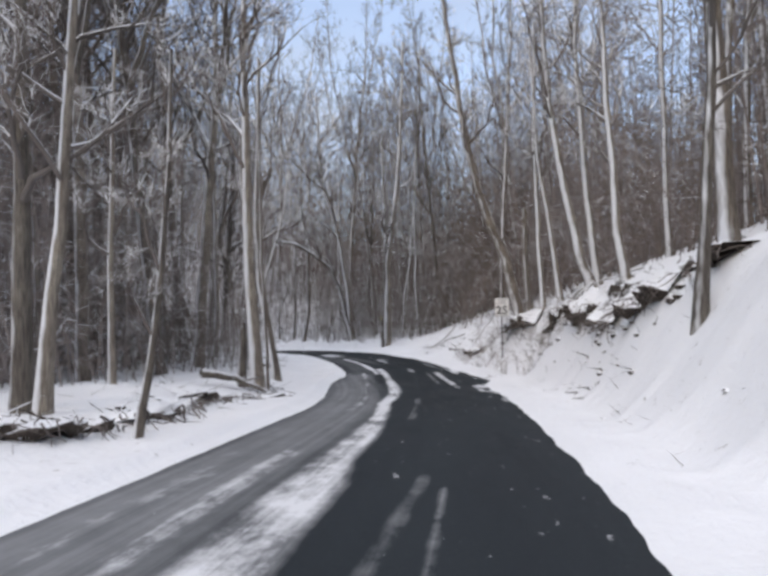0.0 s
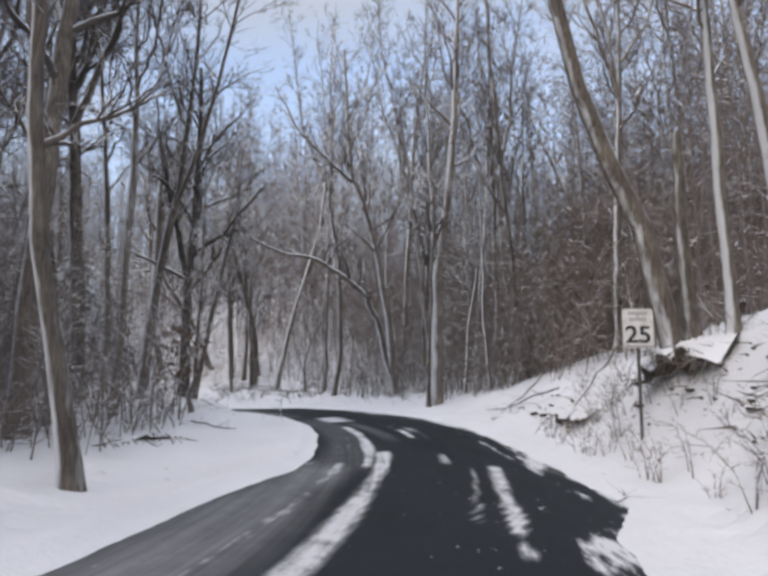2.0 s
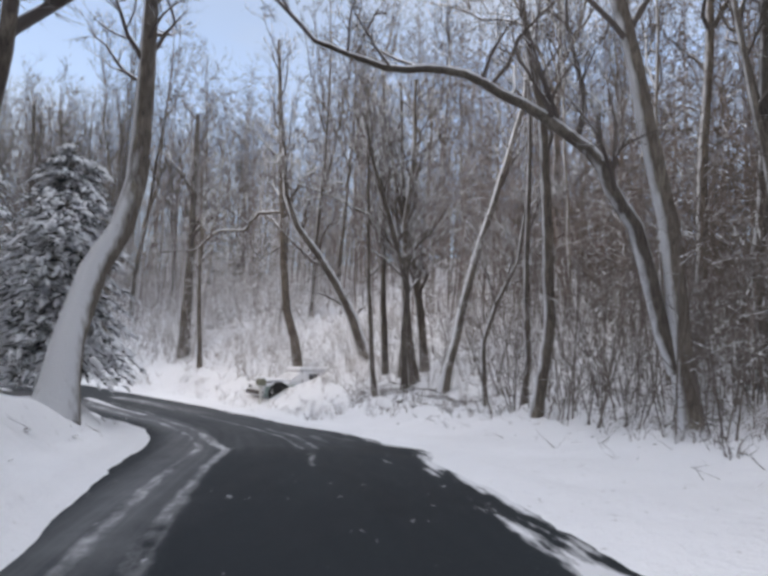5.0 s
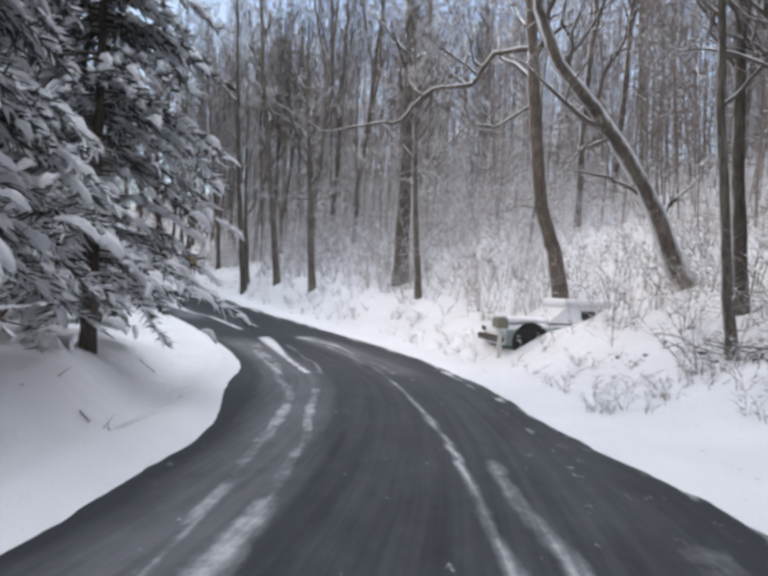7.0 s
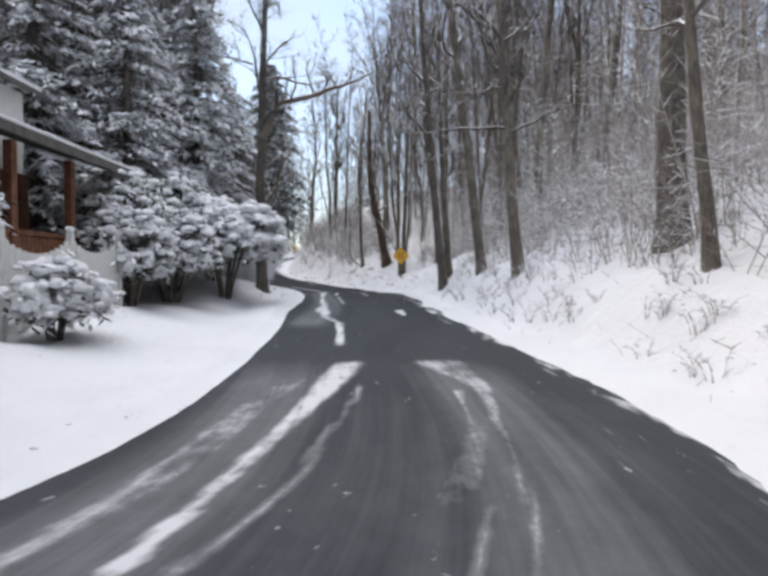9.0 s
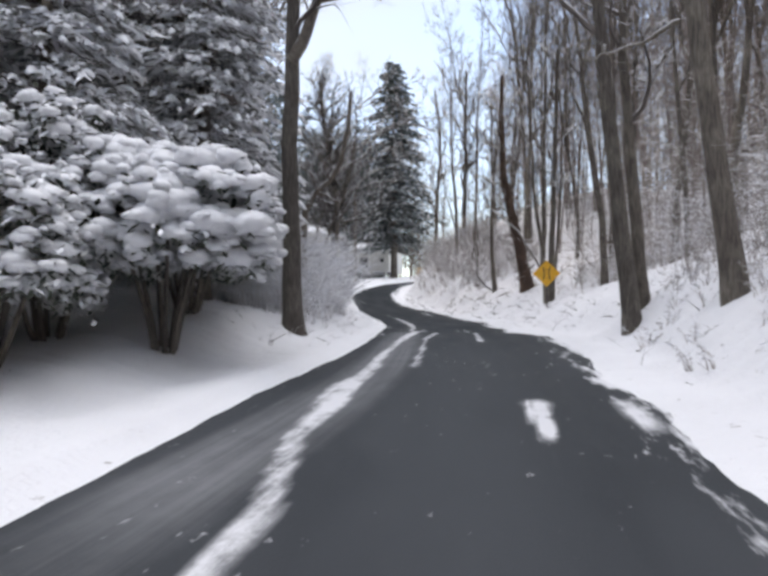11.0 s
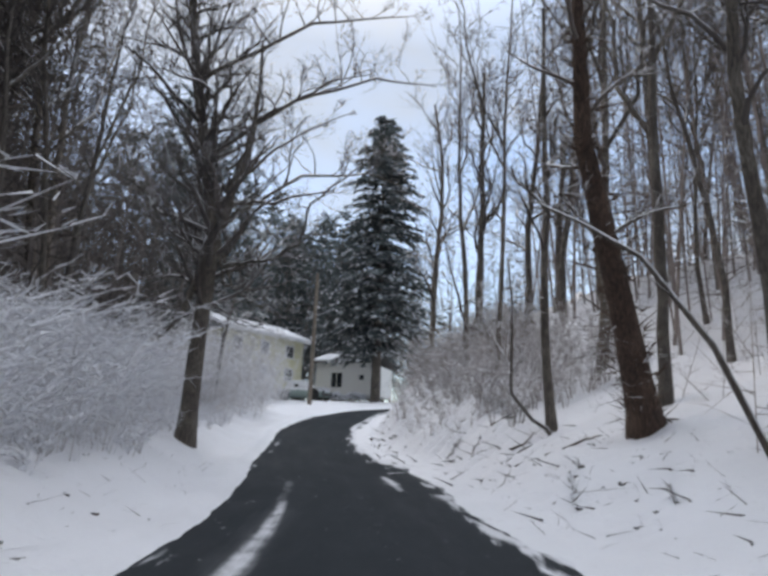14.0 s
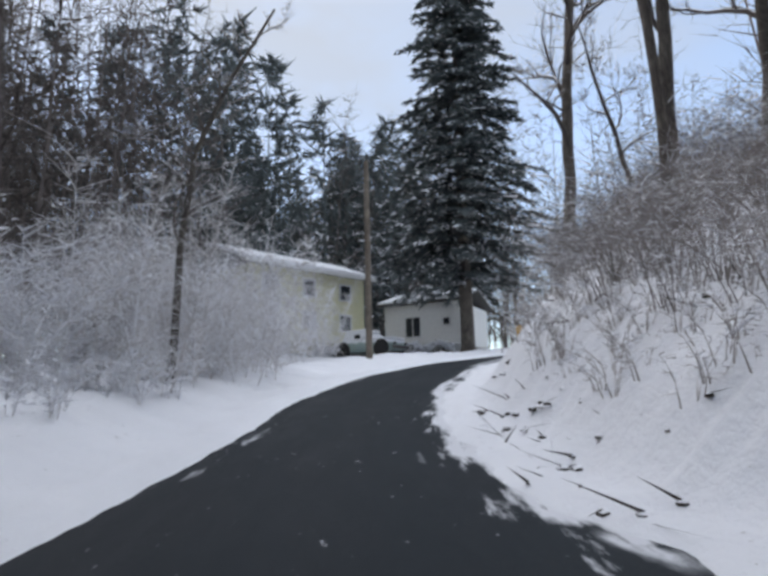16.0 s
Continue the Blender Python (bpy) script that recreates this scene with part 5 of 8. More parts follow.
def broadleaf_evergreen(name, foot, radius, height, bare, seed, label, stem_count=6, leaves=2600, lumps=170, clump=0.19):
    """A many-stemmed evergreen shrub, its leaf whorls bent under clumps of snow."""
    rs = np.random.RandomState(seed)
    ob = new(name)
    ob.location = foot
    ob.empty_display_size = 0.3
    for k in range(stem_count):
        w = 2 * np.pi * (k + rs.rand()) / stem_count
        out = np.array([np.cos(w), np.sin(w)]) * radius * rs.uniform(0.3, 0.6)
        line = Sticks()
        line.limb([(out[0] * 0.18, out[1] * 0.18, -0.15), (out[0] * 0.35, out[1] * 0.35, bare * 0.6), (out[0], out[1], bare + (height - bare) * 0.55)], [0.06, 0.05, 0.02], 6)
        stem = new("stem", line.mesh("stem", M_BARK_DARK))
        stem.parent = ob
    heads = lumps
    th, cz = rs.uniform(0, 2 * np.pi, heads), rs.uniform(-0.55, 1.0, heads)
    shell = rs.uniform(0.72, 1.05, heads)
    rr = np.sqrt(1 - cz ** 2) * radius * shell * (1 + 0.18 * np.sin(3 * th + seed) + 0.1 * np.sin(7 * th))
    mid = bare + (height - bare) * 0.42
    centre = np.stack([np.cos(th) * rr, np.sin(th) * rr, mid + cz * shell * np.where(cz > 0, (height - mid), (mid - bare))], 1)
    leaf_sets, snow_sets = [], []
    per = max(6, leaves // heads)
    for c in centre:
        w = rs.uniform(0, 2 * np.pi, per)
        p = c + rs.normal(0, 0.10, (per, 3))
        way = np.stack([np.cos(w), np.sin(w), rs.uniform(-0.9, 0.2, per)], 1)
        across = np.stack([-np.sin(w), np.cos(w), np.zeros(per)], 1)
        ln, wd = rs.uniform(0.13, 0.24, (per, 1)), rs.uniform(0.03, 0.05, (per, 1))
        verts = np.stack([p, p + way * ln * 0.5 + across * wd, p + way * ln, p + way * ln * 0.5 - across * wd], 1).reshape(-1, 3)
        k = 4 * np.arange(per)[:, None]
        tris = np.stack([k + np.array([0, 1, 2]), k + np.array([0, 2, 3])], 1).reshape(-1, 3)
        leaf_sets.append((verts, tris))
        if c[2] > bare + 0.2 * (height - bare) or rs.rand() < 0.5:
            main = clump * rs.uniform(0.55, 1.05)
            snow_sets.append(snow_lump(rs, c + np.array([0, 0, 0.07]), main, 7))
            for _ in range(3):
                snow_sets.append(snow_lump(rs, c + np.append(rs.normal(0, 0.75, 2) * main, rs.uniform(-0.45, 0.45) * main + 0.05), main * rs.uniform(0.35, 0.65), 5))
    for part_name, mesh in (("foliage", mesh_from_arrays("foliage", *joined(leaf_sets), M_LEAF_SNOW)), ("snow_load", mesh_from_arrays("snow_load", *joined(snow_sets), M_SNOW, True))):
        child = tagged(new(part_name, mesh), kind="stuff")
        child.parent = ob
    return tagged(ob, label, "shrub")


def on_ground(x, y):
    return (x, y, spot(x, y))


def key_tree(name, pts, rr, bark, twig, label, seed, first, limbs, reach, extra):
    x, y, z = pts[0]
    KEEP_CLEAR.append((x, y))
    pts = ((x, y, spot(x, y)), *pts[1:]) if spot(x, y) < pts[1][2] - 0.1 else pts
    tree_thing(name, pts, np.linspace(rr[0], rr[1], 5), bark, twig, label, seed, first, limbs, reach, 1.25, extra)


# ---- trees that stand out ----
# foot, line of the trunk, radius at foot and tip
key_tree("tree", ((0.1, 38.97, -1.02), (0.2, 38.65, 1.37), (0.22, 38.27, 4.03), (0.51, 38.06, 6.25), (0.83, 37.85, 8.48), (1.06, 37.45, 11.81), (1.32, 36.74, 17.36)), (0.27, 0.06), M_BARK_PALE, M_TWIG, "large pale forked tree with snow down its trunk", 100, 0.35, 14, 4.5, ((((0.26, 38.32, 3.81), (0.1, 37.89, 6.24), (-0.01, 37.44, 9.01), (-0.12, 36.9, 12.33)), 0.15), (((0.46, 37.17, 4.77), (1.81, 37.73, 4.62), (3.25, 38.31, 4.58), (4.1, 38.67, 4.5)), 0.03),))
key_tree("tree", ((-0.11, 38.12, -1), (-0.08, 37.89, 0.66), (-0.03, 37.69, 2.13), (0.12, 37.35, 4.87), (0.27, 37.01, 7.51)), (0.1, 0.03), M_BARK_DARK, M_TWIG_DARK, "thin dark trunk beside a pale forked tree", 101, 0.6, 6, 2, ())
key_tree("bent_tree", ((-2.32, 44.56, -1.27), (-2.46, 44.31, 0.03), (-2.59, 43.86, 2.71), (-3.05, 43.23, 5.71), (-3.64, 42.6, 8.39), (-4.2, 42.19, 9.64), (-4.36, 41.78, 12.01), (-4.47, 41.15, 15.97)), (0.22, 0.05), M_BARK_PALE, M_TWIG, "bent twin-stemmed tree arching over the road", 102, 0.45, 20, 5, ((((-2.55, 44.28, 0.02), (-3.14, 43.65, 2.7), (-3.84, 43.16, 4.11), (-4.64, 42.74, 4.8), (-5.95, 42.09, 5.64), (-7.43, 41.46, 5.84), (-8.75, 40.85, 6.44), (-9.9, 40.19, 7.75)), 0.17), (((-4.13, 42.24, 9.48), (-5.08, 41.75, 10.25), (-6.52, 40.97, 11.64), (-7.65, 40.2, 13.83)), 0.11),))
key_tree("tree", ((-6.23, 47.37, -1.46), (-5.8, 47.16, 1.12), (-5.78, 46.78, 3.78), (-5.8, 46.41, 6.25), (-6.24, 45.73, 9.66), (-5.89, 45.16, 14.42)), (0.16, 0.05), M_BARK, M_TWIG, "crooked grey tree at the bend", 103, 0.4, 12, 4, ())
key_tree("tree", ((-9.24, 35.25, -1.14), (-9.06, 34.92, 1.58), (-8.9, 34.66, 3.8), (-8.64, 34.43, 6.02), (-8.46, 34.18, 8.24), (-8.31, 33.74, 11.57)), (0.22, 0.07), M_BARK_DARK, M_TWIG_DARK, "dark double-trunked tree inside the bend", 104, 0.35, 20, 5.5, ((((-8.9, 34.69, 3.58), (-9.35, 34.15, 6), (-9.65, 33.7, 8.21), (-9.85, 33.3, 10.42)), 0.13),))
key_tree("tree", ((-8.67, 34.94, -1.15), (-8.21, 34.79, 1.1), (-7.54, 34.61, 4.11), (-7.06, 34.53, 5.94), (-6.77, 34.27, 8.51)), (0.12, 0.03), M_BARK, M_TWIG, "slanting tree with snow along one side", 105, 0.5, 8, 3, ())
key_tree("tree", ((-6.47, 30.38, -1.16), (-6.57, 30.24, -0.45), (-6.36, 30.24, 0.09), (-6.22, 30.03, 1.91), (-6.07, 29.79, 3.93), (-5.94, 29.49, 6.29)), (0.07, 0.02), M_BARK, M_TWIG, "young crooked tree inside the bend", 106, 0.4, 8, 2, ())
key_tree("tree", ((2.42, 41.97, -0.33), (2.15, 41.46, 2.39), (2.12, 40.96, 5.68), (2.04, 40.42, 9.1)), (0.1, 0.03), M_BARK_PALE, M_TWIG, "slim pale tree on the bank", 107, 0.5, 7, 2.5, ())
key_tree("tree", ((1.24, 42.56, -0.18), (1.44, 42.28, 2.25), (1.89, 42.06, 4.95), (2.17, 41.68, 8.32)), (0.09, 0.03), M_BARK_PALE, M_TWIG, "slim pale tree on the bank", 108, 0.5, 7, 2.5, ())
key_tree("tree", ((-3.45, 16.74, -0.75), (-3.56, 16.72, 0.76), (-3.65, 16.62, 2.15), (-3.7, 16.55, 4.3), (-3.7, 16.4, 6.9), (-3.7, 16.2, 10.6)), (0.18, 0.06), M_BARK_PALE, M_TWIG, "pale tree beside the ditch with blown snow", 109, 0.5, 12, 4, ())
key_tree("tree", ((-3.15, 16.55, -0.75), (-3.22, 16.5, 1.18), (-3.28, 16.4, 2.83), (-3.3, 16.3, 4.88), (-3.3, 16.15, 7.35)), (0.05, 0.02), M_BARK, M_TWIG, "thin stem beside a larger tree", 110, 0.4, 6, 1.6, ())
key_tree("tree", ((-3.69, 21.07, -0.87), (-3.98, 20.87, 0.84), (-4.2, 20.71, 2.22), (-4.27, 20.53, 4.07), (-4.17, 20.32, 6.38), (-4.07, 20.02, 9.61)), (0.155, 0.05), M_BARK_PALE, M_TWIG, "pale tree leaning away from the road", 111, 0.45, 12, 4, ())
key_tree("tree", ((-3.94, 18.21, -0.93), (-3.92, 18.11, 0.12), (-3.95, 18, 1.24), (-4, 17.86, 2.71), (-4.06, 17.7, 4.33), (-4.11, 17.49, 6.43)), (0.075, 0.03), M_BARK_PALE, M_TWIG, "thin pale tree beside the ditch", 112, 0.45, 8, 2.5, ())
key_tree("tree", ((-4.88, 8.75, -0.23), (-4.73, 8.7, 1.57), (-4.53, 8.64, 3.45), (-4.37, 8.57, 5.74), (-4.25, 8.51, 7.83)), (0.11, 0.04), M_BARK_PALE, M_TWIG, "pale slanting tree near the ditch", 113, 0.4, 9, 3, ())
key_tree("tree", ((-5.46, 9.25, -0.28), (-5.42, 9.15, 3.06), (-5.43, 9.06, 6), (-5.44, 8.98, 8.95)), (0.15, 0.05), M_BARK_DARK, M_TWIG_DARK, "dark straight tree near the ditch", 114, 0.35, 12, 4, ())
key_tree("tree", ((-3.26, 8.05, -0.21), (-3.07, 8.03, 0.58), (-2.94, 8, 1.54), (-2.79, 7.95, 3.27), (-2.75, 7.9, 4.74)), (0.06, 0.02), M_BARK, M_TWIG, "slim curved tree at the ditch", 115, 0.4, 7, 2, ())
key_tree("tree", ((-5.78, 13.04, 0.22), (-5.81, 12.98, 2.19), (-5.74, 12.92, 4.27), (-5.66, 12.84, 6.87)), (0.08, 0.03), M_BARK_PALE, M_TWIG, "slim pale woodland tree", 116, 0.45, 8, 2.5, ())
key_tree("tree", ((5.91, 26.56, 1.64), (5.24, 26.31, 3.44), (4.62, 26.11, 4.72), (3.99, 25.87, 6.38), (3.38, 25.54, 9.08), (2.9, 25.22, 11.77), (2.42, 24.86, 14.97)), (0.23, 0.06), M_BARK, M_TWIG, "leaning tree with bared roots on the bank", 117, 0.4, 12, 4, ())
key_tree("tree", ((6.48, 27.35, 1.55), (6.28, 27.13, 3.55), (6.23, 26.93, 5.63)), (0.16, 0.1), M_BARK_DARK, M_TWIG_DARK, "dark broken trunk above the bared roots", 118, 0.6, 0, 0, ())
key_tree("tree", ((6.65, 25.6, 0.99), (6.42, 25.3, 3.85), (6.27, 25, 6.84), (6.18, 24.76, 9.23), (6.16, 24.41, 12.81)), (0.12, 0.04), M_BARK_PALE, M_TWIG, "slim tree on the bank", 119, 0.5, 9, 3, ())
key_tree("tree", ((6.83, 23.52, 1.79), (6.48, 23.32, 3.45), (5.99, 23.02, 6.03), (5.71, 22.78, 8.1), (5.48, 22.46, 11.21)), (0.12, 0.04), M_BARK_PALE, M_TWIG, "slanting tree on the bank", 120, 0.5, 9, 3, ())
key_tree("tree", ((6.57, 19.15, 1.37), (6.14, 19.04, 2.72), (5.63, 18.88, 4.88), (5.33, 18.77, 6.5), (5.04, 18.62, 8.66), (4.81, 18.45, 11.36)), (0.16, 0.05), M_BARK_PALE, M_TWIG, "leaning tree at the top of the bank", 121, 0.5, 10, 3.5, ())
key_tree("tree", ((6.91, 19.63, 2.11), (6.63, 19.51, 3.9), (6.39, 19.36, 6.14), (6.2, 19.22, 8.37), (6.08, 19.02, 11.73)), (0.14, 0.05), M_BARK_PALE, M_TWIG, "tall tree at the top of the bank", 122, 0.5, 10, 3.5, ())
key_tree("tree", ((6.61, 16.63, 1.56), (6.31, 16.51, 3.28), (6.21, 16.4, 5.04), (6.01, 16.29, 6.8), (5.88, 16.13, 9.43)), (0.13, 0.05), M_BARK_PALE, M_TWIG, "tall tree at the top of the bank", 123, 0.5, 10, 3.5, ())
key_tree("tree", ((4.95, 9.62, 0.73), (5.04, 9.58, 2.27), (5.1, 9.53, 3.8), (5.17, 9.47, 5.64), (5.24, 9.4, 8.02)), (0.11, 0.04), M_BARK_DARK, M_TWIG_DARK, "dark tree growing low on the bank", 124, 0.4, 9, 3, ())
key_tree("tree", ((-12.14, 38.14, -1.2), (-12.68, 38.6, 0.18), (-13.21, 39.31, 1.68), (-13.28, 39.94, 2.76), (-13.37, 40.27, 3.94), (-13.41, 40.33, 5.59), (-13.3, 40.2, 9.5)), (0.34, 0.14), M_BARK_WHITE, M_TWIG, "thick pale trunk leaning over a snow-laden evergreen", 125, 0.66, 10, 4, ())
key_tree("tree", ((-21.13, 55.72, -0.88), (-21.3, 55.42, 0.9), (-21.57, 55.02, 2.31), (-21.74, 54.58, 6.24), (-21.81, 54.28, 9.83), (-21.96, 53.71, 16.1)), (0.26, 0.08), M_BARK, M_TWIG, "large tree with a long crooked snowy limb", 126, 0.4, 13, 5, ((((-21.82, 54.43, 7.21), (-22.54, 53.62, 7.06), (-23, 53.16, 6.11), (-23.83, 52.22, 5.93), (-24.47, 51.56, 4.97), (-25.24, 50.69, 4.8), (-26.19, 49.62, 4.59), (-27.16, 48.47, 5.49)), 0.1), (((-21.68, 54.7, 5.53), (-22.5, 53.81, 4.8), (-23.1, 53.12, 4.88), (-23.8, 52.4, 3.69), (-24.74, 51.36, 3.14), (-25.81, 50.17, 2.85)), 0.05), (((-21.39, 55.22, 2.33), (-22.11, 54.41, 2.34), (-22.64, 53.82, 2.02)), 0.04),))
key_tree("tree", ((-17.89, 57.22, -1.42), (-18.1, 56.93, 0.38), (-18.51, 56.37, 2.02), (-19.08, 55.57, 3.72), (-19.64, 54.78, 5.06), (-20.23, 53.94, 6.2), (-20.6, 53.43, 7.71), (-20.82, 53.16, 10.76)), (0.3, 0.1), M_BARK_WHITE, M_TWIG, "heavy leaning tree plastered with snow", 127, 0.5, 12, 4, ((((-18.77, 56, 2.56), (-19.34, 55.19, 3.07), (-20.13, 54.03, 3.21)), 0.08), (((-18.47, 56.43, 1.88), (-18.18, 56.86, 2.6), (-17.62, 57.69, 3.55)), 0.08), (((-19.26, 55.32, 4.19), (-19.76, 54.59, 3.87), (-20.28, 53.82, 2.71)), 0.07),))
key_tree("tree", ((-12.84, 52.02, -1.76), (-12.84, 51.85, 0.83), (-12.75, 51.84, 2.82), (-13.24, 51.11, 5.41), (-13.64, 50.54, 7.36), (-13.93, 50.08, 9.53)), (0.14, 0.05), M_BARK_DARK, M_TWIG_DARK, "forked dark tree in a roadside clump", 128, 0.35, 16, 5, ())
key_tree("tree", ((-14.16, 52.02, -1.56), (-14.26, 51.76, 0.79), (-14.35, 51.51, 3.14), (-14.36, 51.35, 5.51), (-14.37, 51.19, 7.87), (-14.38, 50.99, 10.82)), (0.1, 0.04), M_BARK_DARK, M_TWIG_DARK, "slim dark stem in a roadside clump", 129, 0.4, 10, 3.5, ())
key_tree("tree", ((-12.94, 52.99, -2.06), (-13.04, 52.73, 0.31), (-13.2, 52.37, 3.18), (-13.18, 52.24, 5.5), (-12.96, 52.34, 7.84), (-12.9, 52.19, 11.32)), (0.19, 0.06), M_BARK, M_TWIG, "grey tree in a roadside clump", 130, 0.4, 12, 4, ())
key_tree("tree", ((-15.11, 54.27, -1.57), (-15.17, 53.97, 2.3), (-15.16, 53.81, 5.01), (-15.16, 53.6, 8.41), (-15.19, 53.3, 12.47)), (0.15, 0.05), M_BARK_DARK, M_TWIG_DARK, "dark tree in a roadside clump", 131, 0.4, 12, 4, ())
key_tree("tree", ((-13.41, 54.66, -1.03), (-13.52, 54.34, 2.02), (-13.86, 53.79, 4.8), (-14.25, 53.18, 7.31), (-14.57, 52.66, 9.83)), (0.2, 0.06), M_BARK, M_TWIG, "slanting tree in a roadside clump", 132, 0.35, 18, 5, ((((-14.33, 53.06, 7.82), (-15.18, 52.06, 8.24), (-15.79, 51.33, 8.94)), 0.09), (((-13.77, 53.91, 4.43), (-15.06, 52.34, 6.01), (-15.66, 51.63, 6.4), (-16.85, 50.25, 6.85), (-17.62, 49.37, 7.02), (-18.39, 48.46, 7.51)), 0.07),))
key_tree("tree", ((-14.09, 53.91, -1.29), (-13.98, 53.86, 1.46), (-13.93, 53.74, 4.15), (-14.06, 53.36, 7.97), (-14.14, 53.03, 11.8)), (0.15, 0.05), M_BARK_DARK, M_TWIG_DARK, "dark tree in a roadside clump", 133, 0.4, 11, 4, ())
key_tree("tree", ((-11.07, 51.72, -1.13), (-10.48, 51.91, 2.02), (-9.92, 52.13, 4.49), (-9.26, 52.45, 6.96), (-8.57, 52.76, 9.71), (-8.22, 52.71, 13.11)), (0.18, 0.06), M_BARK_WHITE, M_TWIG, "tree leaning back from the road with snow on it", 134, 0.5, 10, 4, ())
key_tree("tree", ((-7.35, 49.67, -1.66), (-7.2, 49.61, 0.21), (-7.19, 49.31, 3.32), (-7.06, 49.11, 6.43), (-7.04, 48.76, 10.05)), (0.11, 0.04), M_BARK, M_TWIG, "slim straight tree behind the verge", 135, 0.4, 10, 3, ())
key_tree("tree", ((-8.46, 49.39, -1.67), (-8.46, 49.15, 0.69), (-8.12, 49.31, 1.89), (-7.58, 49.65, 3.21), (-7.32, 49.68, 5.06)), (0.09, 0.04), M_BARK_PALE, M_TWIG, "bent slim tree with snow along it", 136, 0.5, 8, 3, ())
key_tree("tree", ((-30, 55.89, -1.63), (-30.16, 55.95, 1.53), (-30.3, 56.09, 5.08), (-30.45, 56.14, 8.12), (-30.78, 56.23, 14.7)), (0.33, 0.12), M_BARK_DARK, M_TWIG_DARK, "big dark tree at the foot of the hillside", 137, 0.4, 14, 5, ())
key_tree("tree", ((-27.4, 54.85, -1.61), (-27.58, 54.79, 1.26), (-27.78, 54.71, 4.1), (-27.94, 54.7, 6.94), (-28.17, 54.64, 10.49)), (0.13, 0.04), M_BARK_DARK, M_TWIG_DARK, "slim dark tree at the foot of the hillside", 138, 0.4, 11, 3.5, ())
key_tree("tree", ((-43.89, 54.27, -1.03), (-43.97, 53.93, 2.84), (-44.05, 53.66, 7.15), (-44.13, 53.41, 11.45), (-44.21, 53.19, 16.84)), (0.19, 0.07), M_BARK_DARK, M_TWIG_DARK, "thick dark roadside tree", 139, 0.4, 13, 4.5, ())
key_tree("tree", ((-44.53, 54.71, -0.86), (-44.59, 54.49, 2.94), (-44.65, 54.38, 7.35), (-44.7, 54.32, 11.77)), (0.16, 0.05), M_BARK_DARK, M_TWIG_DARK, "dark tree beside a thicker one", 140, 0.4, 10, 4, ())
key_tree("tree", ((-40.83, 55.04, -1.19), (-40.93, 54.63, 3.38), (-41.04, 54.15, 7.8), (-41.13, 53.78, 11.26), (-41.23, 53.45, 15.87)), (0.19, 0.08), M_BARK_DARK, M_TWIG_DARK, "dark roadside tree leaning slightly", 141, 0.4, 13, 4.5, ((((-41, 54.27, 4.34), (-41.07, 53.79, 4.06), (-41.17, 53.12, 3.87), (-41.26, 52.55, 3.82)), 0.05),))
key_tree("tree", ((-35.36, 54.43, -1.21), (-35.41, 54.24, 1.63), (-35.46, 54.06, 4.6), (-35.52, 53.87, 7.56), (-35.58, 53.69, 11.26)), (0.18, 0.06), M_BARK_DARK, M_TWIG_DARK, "dark roadside tree leaning slightly", 142, 0.4, 13, 4, ((((-35.44, 54.14, 3.68), (-35.66, 52.73, 3.69), (-35.87, 51.41, 3.51), (-36.01, 50.54, 3.6)), 0.05), (((-35.43, 54.19, 3.49), (-35.28, 55.22, 4.07), (-35.1, 56.4, 4.5)), 0.05), (((-35.49, 53.92, 4.89), (-35.63, 53.04, 4.75), (-35.85, 51.57, 4.7)), 0.04),))
key_tree("tree", ((-44.99, 46.41, -1.35), (-44.85, 46.40, 0.84), (-44.62, 46.38, 3.36), (-44.45, 46.5, 5.87), (-44.2, 46.65, 9.9), (-43.9, 46.9, 13.2), (-43.5, 46.8, 16.5)), (0.25, 0.04), M_BARK_DARK, M_TWIG_DARK, "dark tree with a long snow-topped limb", 143, 0.4, 13, 5, ((((-44.4, 46.47, 5.28), (-44.31, 47.16, 6.79), (-44.03, 48.98, 7.17), (-43.84, 50.17, 7.6), (-43.69, 51.21, 8.03)), 0.16), (((-44.48, 46.15, 8.44), (-44.65, 45.05, 8.75), (-44.84, 43.87, 8.9), (-45.01, 42.78, 8.77)), 0.05),))
